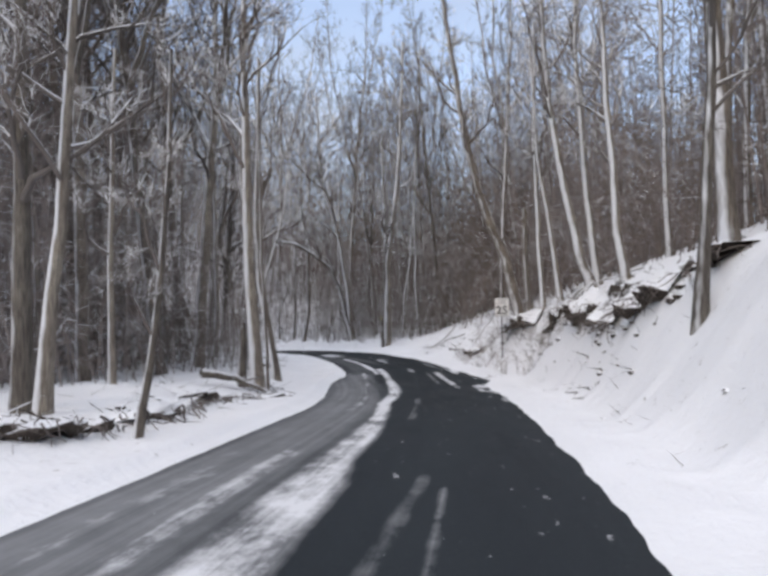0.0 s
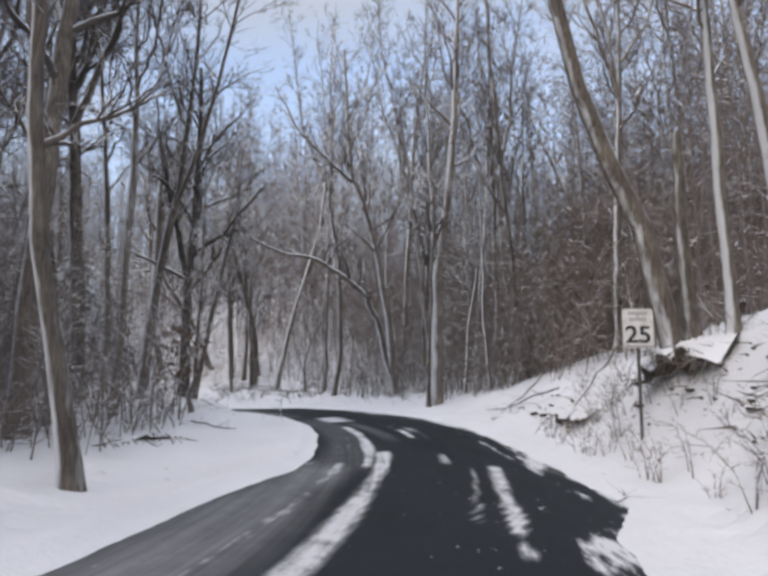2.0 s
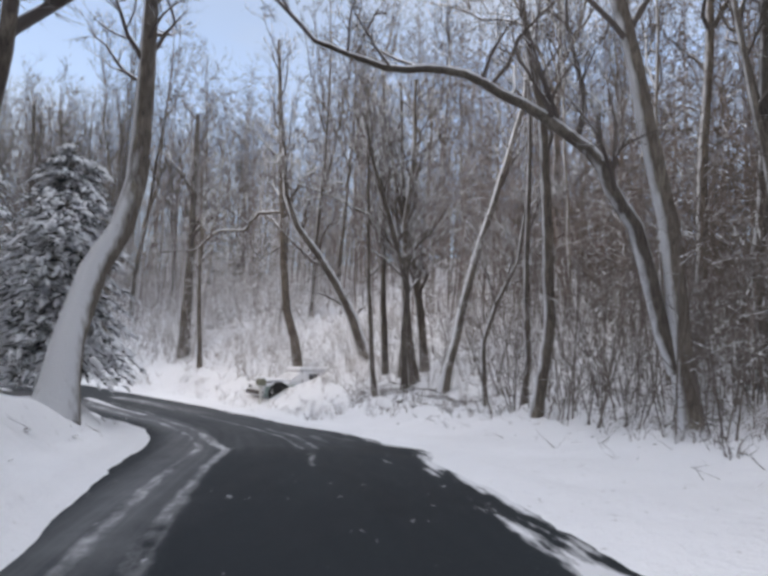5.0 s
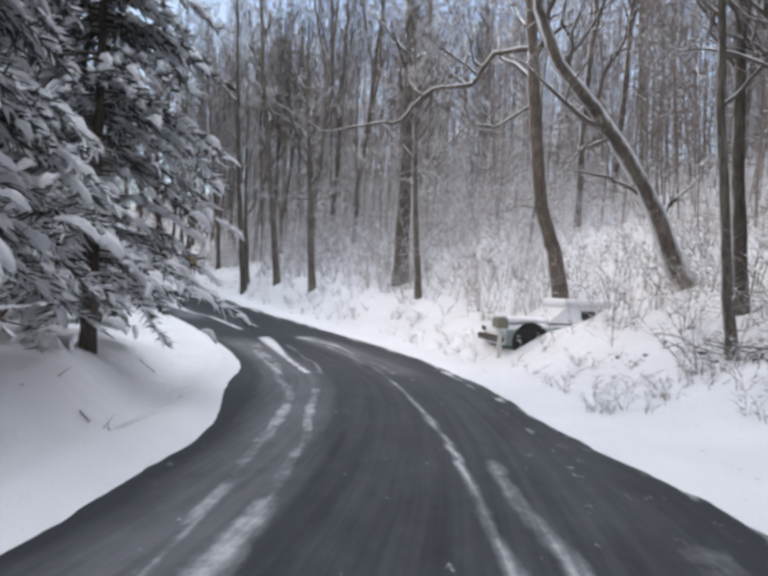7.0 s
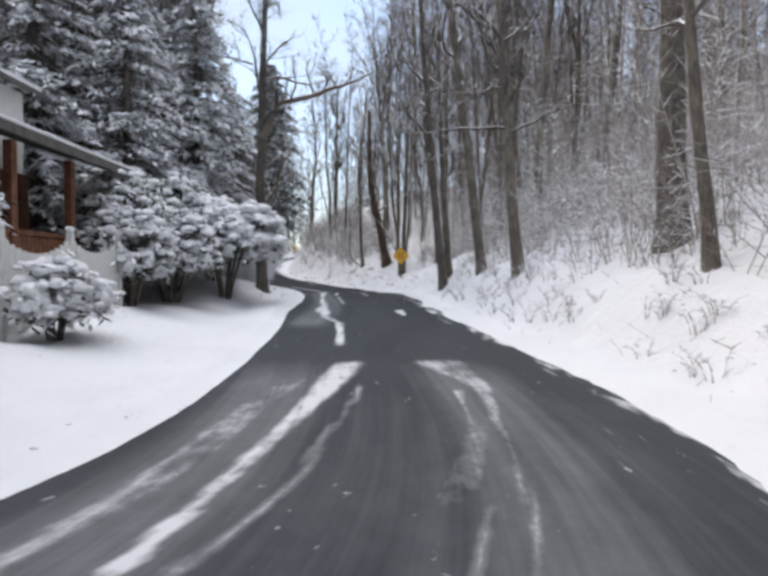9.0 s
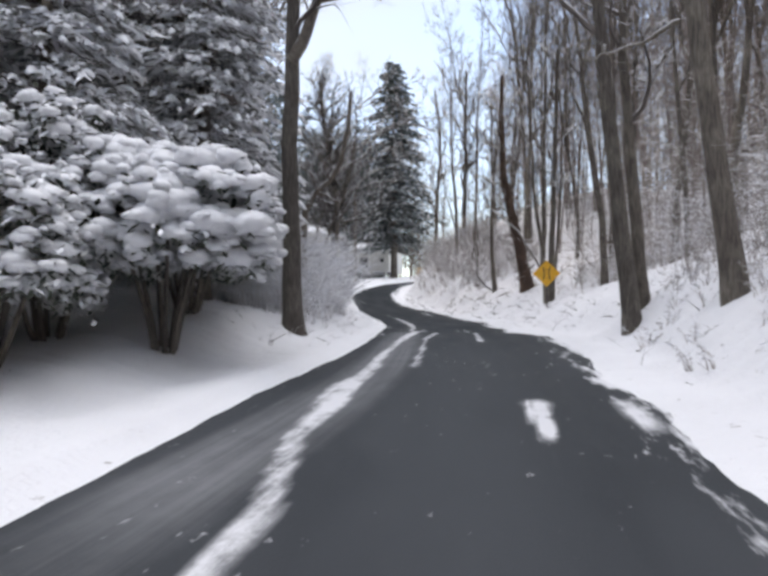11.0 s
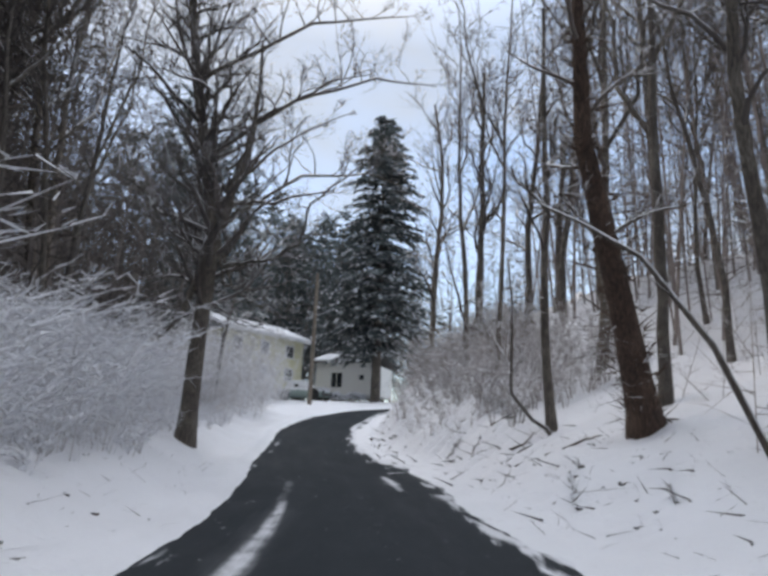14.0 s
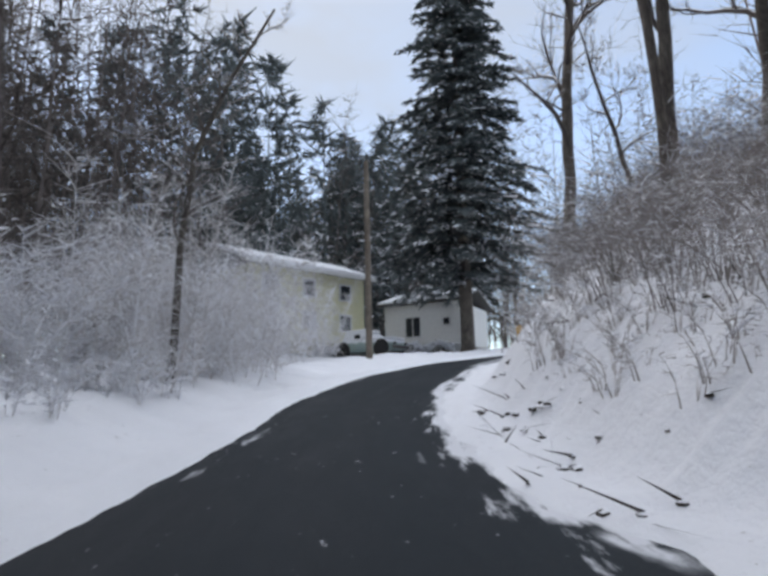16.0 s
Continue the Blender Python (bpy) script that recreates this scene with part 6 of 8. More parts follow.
key_tree("tree", ((-69.24, 43.17, -0.64), (-68.77, 43.41, 1.66), (-68.3, 43.7, 3.97), (-67.9, 43.91, 5.93), (-67.41, 43.64, 7.98), (-66.86, 43.29, 10.27), (-66.2, 43.12, 13.14)), (0.29, 0.1), M_BARK_DARK, M_TWIG_DARK, "big dark forked tree with snow-lined branches", 144, 0.32, 58, 5.2, ((((-67.41, 43.64, 7.98), (-68.0, 46.0, 10.2), (-69.0, 48.4, 11.6), (-70.2, 50.4, 12.0)), 0.08), (((-66.9, 43.3, 10.3), (-68.0, 46.4, 13.0), (-69.6, 49.4, 14.4)), 0.08), (((-67.9, 43.9, 5.95), (-69.6, 46.0, 8.4), (-71.6, 47.9, 9.4), (-73.4, 49.4, 9.6)), 0.07), (((-67.36, 45.04, 9.18), (-67.39, 46.14, 9.78), (-67.4, 47.31, 10.51), (-67.52, 48.47, 10.77)), 0.06), (((-67.68, 44.63, 7.44), (-67.63, 45.68, 8.39), (-67.64, 46.84, 9.12), (-67.71, 48.01, 9.61)), 0.05), (((-67.9, 43.91, 5.93), (-67.86, 45.21, 7), (-67.77, 46.14, 8.06)), 0.05), (((-67.76, 43.82, 6.5), (-67.4, 42.65, 7.38), (-66.99, 41.72, 8.62)), 0.06), (((-67.94, 43.96, 5.81), (-67.68, 44.63, 7.44), (-67.36, 45.04, 9.18), (-66.88, 45.22, 11.48)), 0.17), (((-68.19, 44.22, 4.84), (-68.26, 44.98, 5.04), (-68.34, 45.68, 5.15), (-68.34, 46.37, 5.6), (-68.13, 46.72, 6.82), (-68.08, 48.01, 7.89), (-68.06, 49.05, 8.72)), 0.07), (((-68.06, 43.76, 5.12), (-68.33, 43, 3.37), (-68.38, 42.36, 2.72)), 0.12), (((-68.27, 44.16, 4.44), (-68.51, 44.98, 3.89), (-68.79, 46.14, 3.41)), 0.03), (((-68.46, 44.1, 3.52), (-68.63, 44.74, 3.2), (-68.74, 45.33, 3.1)), 0.03), (((-67.9, 43.91, 5.93), (-68.34, 44.25, 4.87), (-68.61, 45.22, 5.05), (-68.83, 45.9, 5.23)), 0.05), (((-67.9, 43.91, 5.93), (-68.42, 44.16, 4.36), (-68.71, 44.94, 4.28), (-68.94, 45.68, 4.46), (-69.1, 46.24, 4.77)), 0.045), (((-67.9, 43.91, 5.93), (-68.48, 44.4, 4.36), (-68.75, 44.86, 3.99), (-69.06, 45.52, 3.66), (-69.27, 45.9, 3.55), (-69.46, 46.16, 3.42)), 0.045), (((-68.3, 43.7, 3.97), (-68.52, 43.98, 3.7), (-68.75, 44.35, 3.44), (-69, 44.89, 3.3), (-69.29, 45.57, 3.12)), 0.04),))
key_tree("tree", ((-68.77, 53.73, 0.62), (-68.27, 53.53, 2.77), (-67.82, 53.48, 4.8), (-67.38, 53.55, 6.83), (-66.92, 53.45, 8.86), (-66.25, 53.41, 11.9)), (0.14, 0.05), M_BARK_DARK, M_TWIG_DARK, "straight dark tree on the bank", 145, 0.4, 10, 3, ((((-67.9, 53.5, 3.5), (-67.42, 53.1, 3.62), (-67.3, 52.75, 3.36), (-67.21, 52.45, 3.27)), 0.03),))
key_tree("tree", ((-68.4, 53.75, 0.4), (-68.5, 53.15, 0.72), (-67.95, 52.55, 1.35), (-68.3, 52.6, 2.1), (-68.2, 52.65, 3.82), (-68.1, 52.5, 5.2)), (0.055, 0.02), M_BARK_DARK, M_TWIG, "bent sapling trailing over the bank", 146, 0.6, 5, 1.2, ((((-68.2, 52.6, 1.75), (-70.3, 52.8, 2.3), (-71.0, 52.5, 3.1), (-72.06, 52.17, 4.18), (-72.9, 51.9, 5.0)), 0.045),))
key_tree("tree", ((-65.72, 55.3, 0.24), (-65.1, 54.78, 2.68), (-64.48, 54.18, 5.1), (-64.07, 53.79, 6.72), (-63.49, 53.68, 9.14), (-62.85, 53.64, 11.83)), (0.36, 0.09), M_BARK_BROWN, M_TWIG, "reddish-brown shaggy tree on the bank", 147, 0.35, 12, 3.5, ())
key_tree("tree", ((-60.18, 55.35, -0.29), (-59.59, 55.09, 2.09), (-59.13, 54.74, 3.93), (-58.35, 54.42, 7.14), (-57.68, 54.17, 9.9)), (0.13, 0.04), M_BARK_DARK, M_TWIG_DARK, "dark stem of a clump behind the warning sign", 148, 0.45, 10, 3.5, ())
key_tree("tree", ((-60.3, 55.54, -0.29), (-59.4, 55.56, 3.51), (-58.53, 55.54, 7.21), (-57.65, 55.54, 10.92)), (0.17, 0.06), M_BARK_DARK, M_TWIG_DARK, "dark stem of a clump behind the warning sign", 149, 0.45, 10, 3.5, ())
key_tree("tree", ((-60.51, 55.71, -0.25), (-59.62, 55.89, 3.57), (-58.74, 55.93, 7.34), (-57.85, 56.03, 11.1)), (0.08, 0.03), M_BARK_DARK, M_TWIG_DARK, "thin stem of a clump behind the warning sign", 150, 0.45, 8, 3, ())
key_tree("tree", ((-84.4, 50.03, 3.75), (-83.34, 50.24, 9.21), (-82.83, 50.56, 12.03), (-82.25, 50.55, 14.86), (-81.52, 50.11, 18.06)), (0.19, 0.06), M_BARK_DARK, M_TWIG_DARK, "bare tree beyond the brush", 151, 0.3, 18, 5.5, ((((-84.24, 51.92, 6.39), (-83.5, 51.09, 9.21), (-83.03, 50.63, 11.09)), 0.08),))
key_tree("tree", ((-82.45, 52.45, 5.51), (-81.36, 52.63, 11.03), (-80.66, 52.62, 14.49), (-79.79, 52.67, 18.8)), (0.22, 0.08), M_BARK_DARK, M_TWIG_DARK, "tall dark tree on the brow of the bank", 152, 0.4, 17, 5, ())
key_tree("tree", ((-82.61, 55.07, 7.24), (-81.84, 55.04, 11.03), (-81.22, 55.44, 14.49), (-80.41, 55.78, 18.8)), (0.2, 0.08), M_BARK_DARK, M_TWIG_DARK, "tall dark tree on the brow of the bank", 153, 0.35, 17, 5, ())
key_tree("tree", ((-81.77, 56.42, 7.57), (-81.02, 56.48, 11.36), (-80.25, 56.81, 15.48)), (0.22, 0.1), M_BARK_DARK, M_TWIG_DARK, "tall dark tree on the brow of the bank", 154, 0.4, 17, 5, ())
key_tree("tree", ((-49.13, 45.76, 1.17), (-48.98, 45.85, 2.37), (-48.95, 46.17, 2.97), (-48.96, 46.64, 3.33), (-48.93, 47, 3.92), (-48.83, 47.24, 4.9), (-48.7, 47.37, 6.1)), (0.13, 0.05), M_BARK, M_TWIG, "crooked limb-like tree holding thick snow", 155, 0.5, 7, 3, ((((-48.96, 46.28, 2.98), (-49.02, 46.61, 2.84), (-49.1, 46.96, 2.55)), 0.06), (((-48.99, 45.88, 2.37), (-48.99, 45.63, 2.08), (-48.96, 45.41, 2.09)), 0.08),))
key_tree("tree", ((-80.53, 39.55, 1.1), (-79.99, 40.02, 4.47), (-79.66, 40.57, 6.85), (-79.54, 41.64, 8.77), (-79.49, 42.81, 10.45)), (0.12, 0.03), M_BARK_DARK, M_TWIG, "slender leaning tree in the brush", 156, 0.35, 10, 2.5, ((((-79.73, 40.48, 6.41), (-79.89, 41.17, 6.42), (-80.06, 41.92, 6.46)), 0.03),))

# ---- evergreens ----
build_far_woods()
build_thickets()
build_pine_wood()
conifer("snowy_evergreen", on_ground(-18.7, 41.8), 7.6, 2.5, 1.0, 30, 31, M_NEEDLE_SNOW, "dark evergreen loaded with snow on the lawn's edge", 1.0, 0.34, 0.12, 34, 0.30, 0.42, 1.0)
conifer("snowy_evergreen", on_ground(-15.3, 39.8), 4.6, 2.0, 0.8, 17, 32, M_NEEDLE_SNOW, "smaller evergreen loaded with snow beside a leaning trunk", 1.0, 0.40, 0.10, 34, 0.30, 0.38, 1.0)
conifer("snowy_evergreen", on_ground(-22.9, 40.4), 8.6, 2.8, 0.8, 30, 33, M_NEEDLE_SNOW, "tall evergreen loaded with snow on the lawn", 1.0, 0.34, 0.15, 22, 0.34, 0.5, 1.0)
conifer("hemlock", on_ground(-46.5, 43.5), 13, 3.4, 1.7, 44, 34, M_HEMLOCK, "wide hemlock with snow lying in layers on its boughs", 1.0, 0.30, 0.25, 8, 0.48, 0.6, 1.15)
conifer("hemlock", on_ground(-49.5, 41.5), 15, 3.6, 1.7, 46, 35, M_HEMLOCK, "tall hemlock with snow lying on its boughs", 1.0, 0.30, 0.25, 8, 0.48, 0.6, 1.15)
conifer("hemlock", on_ground(-42.5, 41.5), 12, 3.2, 1.7, 40, 36, M_HEMLOCK, "hemlock with snowy boughs behind the shrubs", 1.0, 0.30, 0.22, 8, 0.48, 0.6, 1.15)
conifer("hemlock", on_ground(-41.5, 38.5), 16, 3.8, 1.5, 44, 38, M_HEMLOCK, "tall grey hemlock behind the house with snow on its boughs", 1.0, 0.30, 0.25, 9, 0.5, 0.55, 0.75)
conifer("spruce", on_ground(-101.0, 45.3), 25.5, 5.5, 3.6, 62, 37, M_NEEDLE, "tall dark spruce with drooping boughs before a cream house", 0.45, 0.26, 0.42, 12, 0.7, 0.55, 0.8)
for k, (sx, sy, sr, sh, words) in enumerate((
        (-40.1, 45.3, 1.9, 3.3, "round rhododendron buried in snow on open stems"), (-37.6, 43.9, 1.5, 2.9, "snow-covered rhododendron at the fence's end"),
        (-36.0, 43.0, 1.4, 3.6, "tall snow-covered shrub beside the porch"), (-39.5, 43.6, 1.6, 3.9, "tall snow-laden shrub behind others"),
        (-28.9, 43.6, 0.65, 1.3, "small snow-covered bush before a white fence"), (-29.9, 40.9, 1.2, 3.6, "tall snow-covered shrub before the porch"),
        (-42.8, 44.6, 1.4, 3.0, "snow-laden shrub on the lawn"), (-34.9, 43.3, 1.1, 2.6, "snow-laden shrub against the porch"), (-38.4, 42.2, 1.5, 4.2, "tall snow-laden shrub by the house corner"))):
    broadleaf_evergreen("snowy_shrub", on_ground(sx, sy), sr, sh, (0.85 if k == 0 else 0.3) if sh > 2 else 0.1, 80 + k, words, 7, 4800 if sh > 2 else 1300, (330 if k == 0 else 270) if sh > 2 else 80, 0.34 if k == 0 else 0.22)


# ---- built things ----
def part(name, bm, mat, parent, label=""):
    mesh = bpy.data.meshes.new(name)
    bm.to_mesh(mesh)
    bm.free()
    mesh.materials.append(mat)
    ob = new(name, mesh)
    ob.parent = parent
    if label:
        ob["label"] = label
    return ob


def block(size, at=(0, 0, 0), bevel=0.01, turn=None):
    bm = bmesh.new()
    bmesh.ops.create_cube(bm, size=1)
    bmesh.ops.scale(bm, vec=size, verts=bm.verts)
    if bevel:
        bmesh.ops.bevel(bm, geom=bm.edges[:], offset=bevel, segments=2, affect="EDGES", profile=0.5)
    if turn:
        bmesh.ops.rotate(bm, matrix=Euler([radians(a) for a in turn]).to_matrix(), verts=bm.verts)
    bmesh.ops.translate(bm, vec=at, verts=bm.verts)
    return bm


def drum(radius, depth, at=(0, 0, 0), axis="z", sides=20, bevel=0.0):
    bm = bmesh.new()
    bmesh.ops.create_cone(bm, cap_ends=True, segments=sides, radius1=radius, radius2=radius, depth=depth)
    if bevel:
        bmesh.ops.bevel(bm, geom=[e for e in bm.edges if len(e.link_faces) == 2 and abs(e.calc_face_angle(0)) > 1], offset=bevel, segments=2, affect="EDGES")
    if axis == "x":
        bmesh.ops.rotate(bm, matrix=Matrix.Rotation(radians(90), 3, "Y"), verts=bm.verts)
    if axis == "y":
        bmesh.ops.rotate(bm, matrix=Matrix.Rotation(radians(90), 3, "X"), verts=bm.verts)
    bmesh.ops.translate(bm, vec=at, verts=bm.verts)
    return bm


def plate(outline, thick):
    """An upright plate in the xz plane, its front towards -y."""
    bm = bmesh.new()
    front = [bm.verts.new((x, -thick / 2, z)) for x, z in outline]
    face = bm.faces.new(front)
    grown = bmesh.ops.extrude_face_region(bm, geom=[face])
    bmesh.ops.translate(bm, vec=(0, thick, 0), verts=[v for v in grown["geom"] if isinstance(v, bmesh.types.BMVert)])
    bmesh.ops.recalc_face_normals(bm, faces=bm.faces[:])
    return bm


def lettering(text, size, mat, parent, at, name="numerals"):
    curve = bpy.data.curves.new(name, "FONT")
    curve.body, curve.size, curve.align_x, curve.align_y, curve.extrude = text, size, "CENTER", "CENTER", 0.002
    curve.offset = 0.008
    tmp = bpy.data.objects.new(name, curve)
    scene.collection.objects.link(tmp)
    mesh = bpy.data.meshes.new_from_object(tmp.evaluated_get(bpy.context.evaluated_depsgraph_get()))
    bpy.data.objects.remove(tmp)
    mesh.materials.clear()
    mesh.materials.append(mat)
    ob = new(name, mesh)
    ob.parent = parent
    ob.matrix_basis = pose(*at, 90, 0, 0)
    return ob


M_SIGN_WHITE = plain_material("white_sign_sheet", (0.68, 0.66, 0.64), 0.5)
M_SIGN_YELLOW = plain_material("yellow_sign_sheet", (0.72, 0.36, 0.03), 0.5, vary=0.06)
M_BLACK = plain_material("black_paint", (0.02, 0.02, 0.022), 0.5)
M_POST = plain_material("weathered_steel_post", (0.10, 0.085, 0.08), 0.6, 0.5)
M_POLE = bark_material("grey_weathered_pole", (0.12, 0.10, 0.09), (0.28, 0.25, 0.22), 1.4, 1.4)
M_VINYL = plain_material("white_vinyl", (0.62, 0.62, 0.60), 0.45, vary=0.05)
M_WHITE_SIDING = plain_material("white_siding", (0.72, 0.71, 0.68), 0.6, vary=0.05)
M_CREAM = plain_material("cream_yellow_siding", (0.60, 0.57, 0.36), 0.6, vary=0.06)
M_BROWN_WOOD = plain_material("reddish_brown_boards", (0.24, 0.10, 0.06), 0.7, vary=0.25)
M_ROOF = plain_material("dark_shingles", (0.10, 0.095, 0.09), 0.85, vary=0.25)
M_GLASS = plain_material("dark_window_glass", (0.02, 0.023, 0.028), 0.08, vary=0.1)
M_TYRE = plain_material("black_rubber", (0.018, 0.018, 0.018), 0.8)
M_RIM = plain_material("dull_steel_rim", (0.35, 0.35, 0.35), 0.45, 0.6)
def snowed_paint(name, colour, rough, side, top):
    mat, nodes, links, bsdf = material(name, rough)
    links.new(snowy(nodes, links, blend(nodes, links, 0.0, colour, colour), side, top, 3.0), bsdf.inputs["Base Color"])
    return mat


M_CARPAINT = snowed_paint("pale_green_paint_under_snow", (0.24, 0.31, 0.29), 0.4, 0.1, 0.2)
M_CARGLASS = snowed_paint("car_glass_under_snow", (0.03, 0.034, 0.04), 0.2, 0.0, 0.1)
M_OLIVE = plain_material("olive_grey_metal", (0.20, 0.20, 0.15), 0.55, 0.2)
M_TAG = plain_material("yellow_tag", (0.62, 0.55, 0.05), 0.6)


def post_sign(name, foot, turn, panel_outline, panel_low, panel_mat, words, snow_cap=True, post_high=2.0):
    ob = new(name)
    ob.matrix_basis = pose(*foot, 0, 0, turn)
    part("post", block((0.055, 0.04, post_high + 0.4), (0, 0.03, post_high / 2 - 0.2), 0.006), M_POST, ob)
    panel = part("panel", plate([(x, z + panel_low) for x, z in panel_outline], 0.006), panel_mat, ob)
    for z in (0.12, 0.62):
        part("bolt", drum(0.012, 0.012, (0, -0.008, panel_low + z), "y", 8), M_POST, panel)
    if snow_cap:
        part("snow_cap", block((0.16, 0.06, 0.07), (0, 0, panel_low + max(z for _, z in panel_outline) + 0.01), 0.03), M_SNOW, ob)
    return tagged(ob, words, "road sign"), panel


def rounded(width, height, r=0.04):
    pts = []
    for cx, cz, a0 in ((width / 2 - r, height - r, 0), (-width / 2 + r, height - r, 90), (-width / 2 + r, r, 180), (width / 2 - r, r, 270)):
        pts += [(cx + r * math.cos(radians(a0 + a)), cz + r * math.sin(radians(a0 + a))) for a in (0, 45, 90)]
    return pts[::-1]


def build_speed_sign():
    x, y = 4.95, 25.75
    foot = (x, y, spot(x, y))
    low = 0.89 - foot[2]
    sign, panel = post_sign("speed_limit_sign", foot, 9, rounded(0.61, 0.76), low, M_SIGN_WHITE, "white speed limit sign on a steel post in snow", False, low + 0.6)
    numerals = lettering("25", 0.46, M_BLACK, panel, (0, -0.006, low + 0.24))
    numerals.scale = (1.12, 1.0, 1.0)
    faint = plain_material("snow_hidden_lettering", (0.48, 0.46, 0.45), 0.6)
    for z, w in ((0.64, 0.38), (0.52, 0.34)):
        part("lettering_bar", plate([(-w / 2, low + z), (w / 2, low + z), (w / 2, low + z + 0.07), (-w / 2, low + z + 0.07)], 0.009), faint, panel)
    part("border", plate([(-0.28, 0.02 + low), (-0.28, 0.035 + low), (0.28, 0.035 + low), (0.28, 0.02 + low)][::-1], 0.009), M_BLACK, panel)


def build_warning_sign():
    foot = (-54.95, 54.42, spot(-54.95, 54.42))
    half = 0.54
    low = 0.70 - half - foot[2]
    outline = [(0, 0), (-half, half), (0, 2 * half), (half, half)]
    sign, panel = post_sign("road_narrows_sign", foot, 90, outline, low, M_SIGN_YELLOW, "yellow diamond warning sign with curved lines on a post", True, low + half)
    for side in (-1, 1):
        for k in range(5):
            a, b = -0.25 + 0.1 * k, -0.15 + 0.1 * k
            xa, xb = (side * (0.09 + 0.9 * q * q) for q in (a, b))
            za, zb = low + half + a * 1.05, low + half + b * 1.05
            part("line", plate([(xa - 0.022, za), (xb - 0.022, zb), (xb + 0.022, zb), (xa + 0.022, za)], 0.009), M_BLACK, panel)
    for z in (-0.16, 0.0, 0.16):
        part("dash", plate([(-0.012, low + half + z - 0.035), (-0.012, low + half + z + 0.035), (0.012, low + half + z + 0.035), (0.012, low + half + z - 0.035)], 0.009), M_BLACK, panel)


def build_chevron_sign():
    foot = (-96.6, 48.4, spot(-96.6, 48.4))
    sign, panel = post_sign("chevron_sign", foot, 80, rounded(0.6, 0.9), 0.45, M_SIGN_YELLOW, "yellow chevron sign with a black arrow at the bend", False, 1.2)
    part("arrow", plate([(-0.2, 0.9), (0.1, 1.25), (0.26, 1.25), (-0.03, 0.9), (0.26, 0.55), (0.1, 0.55)], 0.012), M_BLACK, panel)
    post = new("marker_post")
    post.matrix_basis = pose(*on_ground(-96.2, 47.4))
    part("post", block((0.07, 0.04, 1.4), (0, 0, 0.5), 0.006), M_POST, post)
    tagged(post, "bare steel marker post beside the bend", "post")


def build_pole():
    x, y = -91.8, 41.95
    foot = on_ground(x, y)
    pole = new("utility_pole")
    pole.location = foot
    body = Sticks()
    body.limb([(0, 0, -0.5), (0, 0, 4), (0.02, 0, 11.2 - foot[2])], [0.15, 0.135, 0.11], 12)
    p = new("shaft", body.mesh("shaft", M_POLE))
    p.parent = pole
    tagged(pole, "weathered grey wooden utility pole beside the road", "utility pole")


def wheel(parent, at, r=0.34):
    w = part("wheel", drum(r, 0.2, at, "y", 24, 0.03), M_TYRE, parent)
    part("rim", drum(r * 0.6, 0.21, at, "y", 20, 0.01), M_RIM, w)
    return w


def parked_car(words, foot, turn):
    """A car half buried in snow: lofted body, glass, bumper, lamps, wheels and a quilt of snow."""
    car = new("parked_car")
    car.matrix_basis = pose(*foot, 0, 0, turn)
    sections = [(-2.2, 0.36, 0.74, 0.66), (-2.05, 0.28, 0.86, 0.80), (-1.1, 0.24, 0.95, 0.86), (0.0, 0.24, 0.98, 0.88), (1.4, 0.24, 0.98, 0.88), (2.1, 0.30, 0.92, 0.80), (2.2, 0.40, 0.80, 0.70)]
    verts = []
    for x, lo, hi, w in sections:
        verts += [(x, -w * 0.92, lo), (x, -w, lo + 0.2), (x, -w, hi - 0.12), (x, -w * 0.9, hi), (x, w * 0.9, hi), (x, w, hi - 0.12), (x, w, lo + 0.2), (x, w * 0.92, lo)]
    faces = [(8 * s + k, 8 * s + (k + 1) % 8, 8 * (s + 1) + (k + 1) % 8, 8 * (s + 1) + k) for s in range(6) for k in range(8)]
    faces += [tuple(range(7, -1, -1)), tuple(range(48, 56))]
    body = new("body", mesh_of("body", verts, faces, M_CARPAINT))
    body.parent = car
    cabin = [(-0.9, 0.97, 0.84), (-0.25, 1.45, 0.68), (1.25, 1.48, 0.68), (1.95, 0.97, 0.82)]
    cv = []
    for x, z, w in cabin:
        cv += [(x, -w, z), (x, w, z)]
    c = new("cabin_glass", mesh_of("cabin_glass", cv, [(0, 1, 3, 2), (2, 3, 5, 4), (4, 5, 7, 6), (0, 2, 4, 6), (1, 7, 5, 3)], M_CARGLASS, False))
    c.parent = car
    for side in (-0.79, 0.79):
        part("side_window", block((0.42, 0.03, 0.3), (0.35, side, 1.18), 0.03), M_GLASS, car, "dark side window free of snow")
    part("roof_snow", block((1.75, 1.42, 0.24), (0.5, 0, 1.53), 0.1), M_SNOW, car, "thick quilt of snow")
    part("bonnet_snow", block((1.3, 1.5, 0.16), (-1.45, 0, 0.99), 0.07), M_SNOW, car, "thick quilt of snow")
    part("bumper", block((0.16, 1.66, 0.18), (-2.24, 0, 0.46), 0.04), M_POST, car)
    for side in (-0.6, 0.6):
        part("headlight", block((0.05, 0.3, 0.14), (-2.2, side, 0.68), 0.02), M_GLASS, car)
    for x in (-1.4, 1.4):
        for side in (-0.78, 0.78):
            wheel(car, (x, side, 0.36), 0.40)
            part("wheel_arch", drum(0.54, 0.06, (x, side * 1.1, 0.42), "y", 26, 0.01), M_TYRE, car)
    return tagged(car, words, "car")


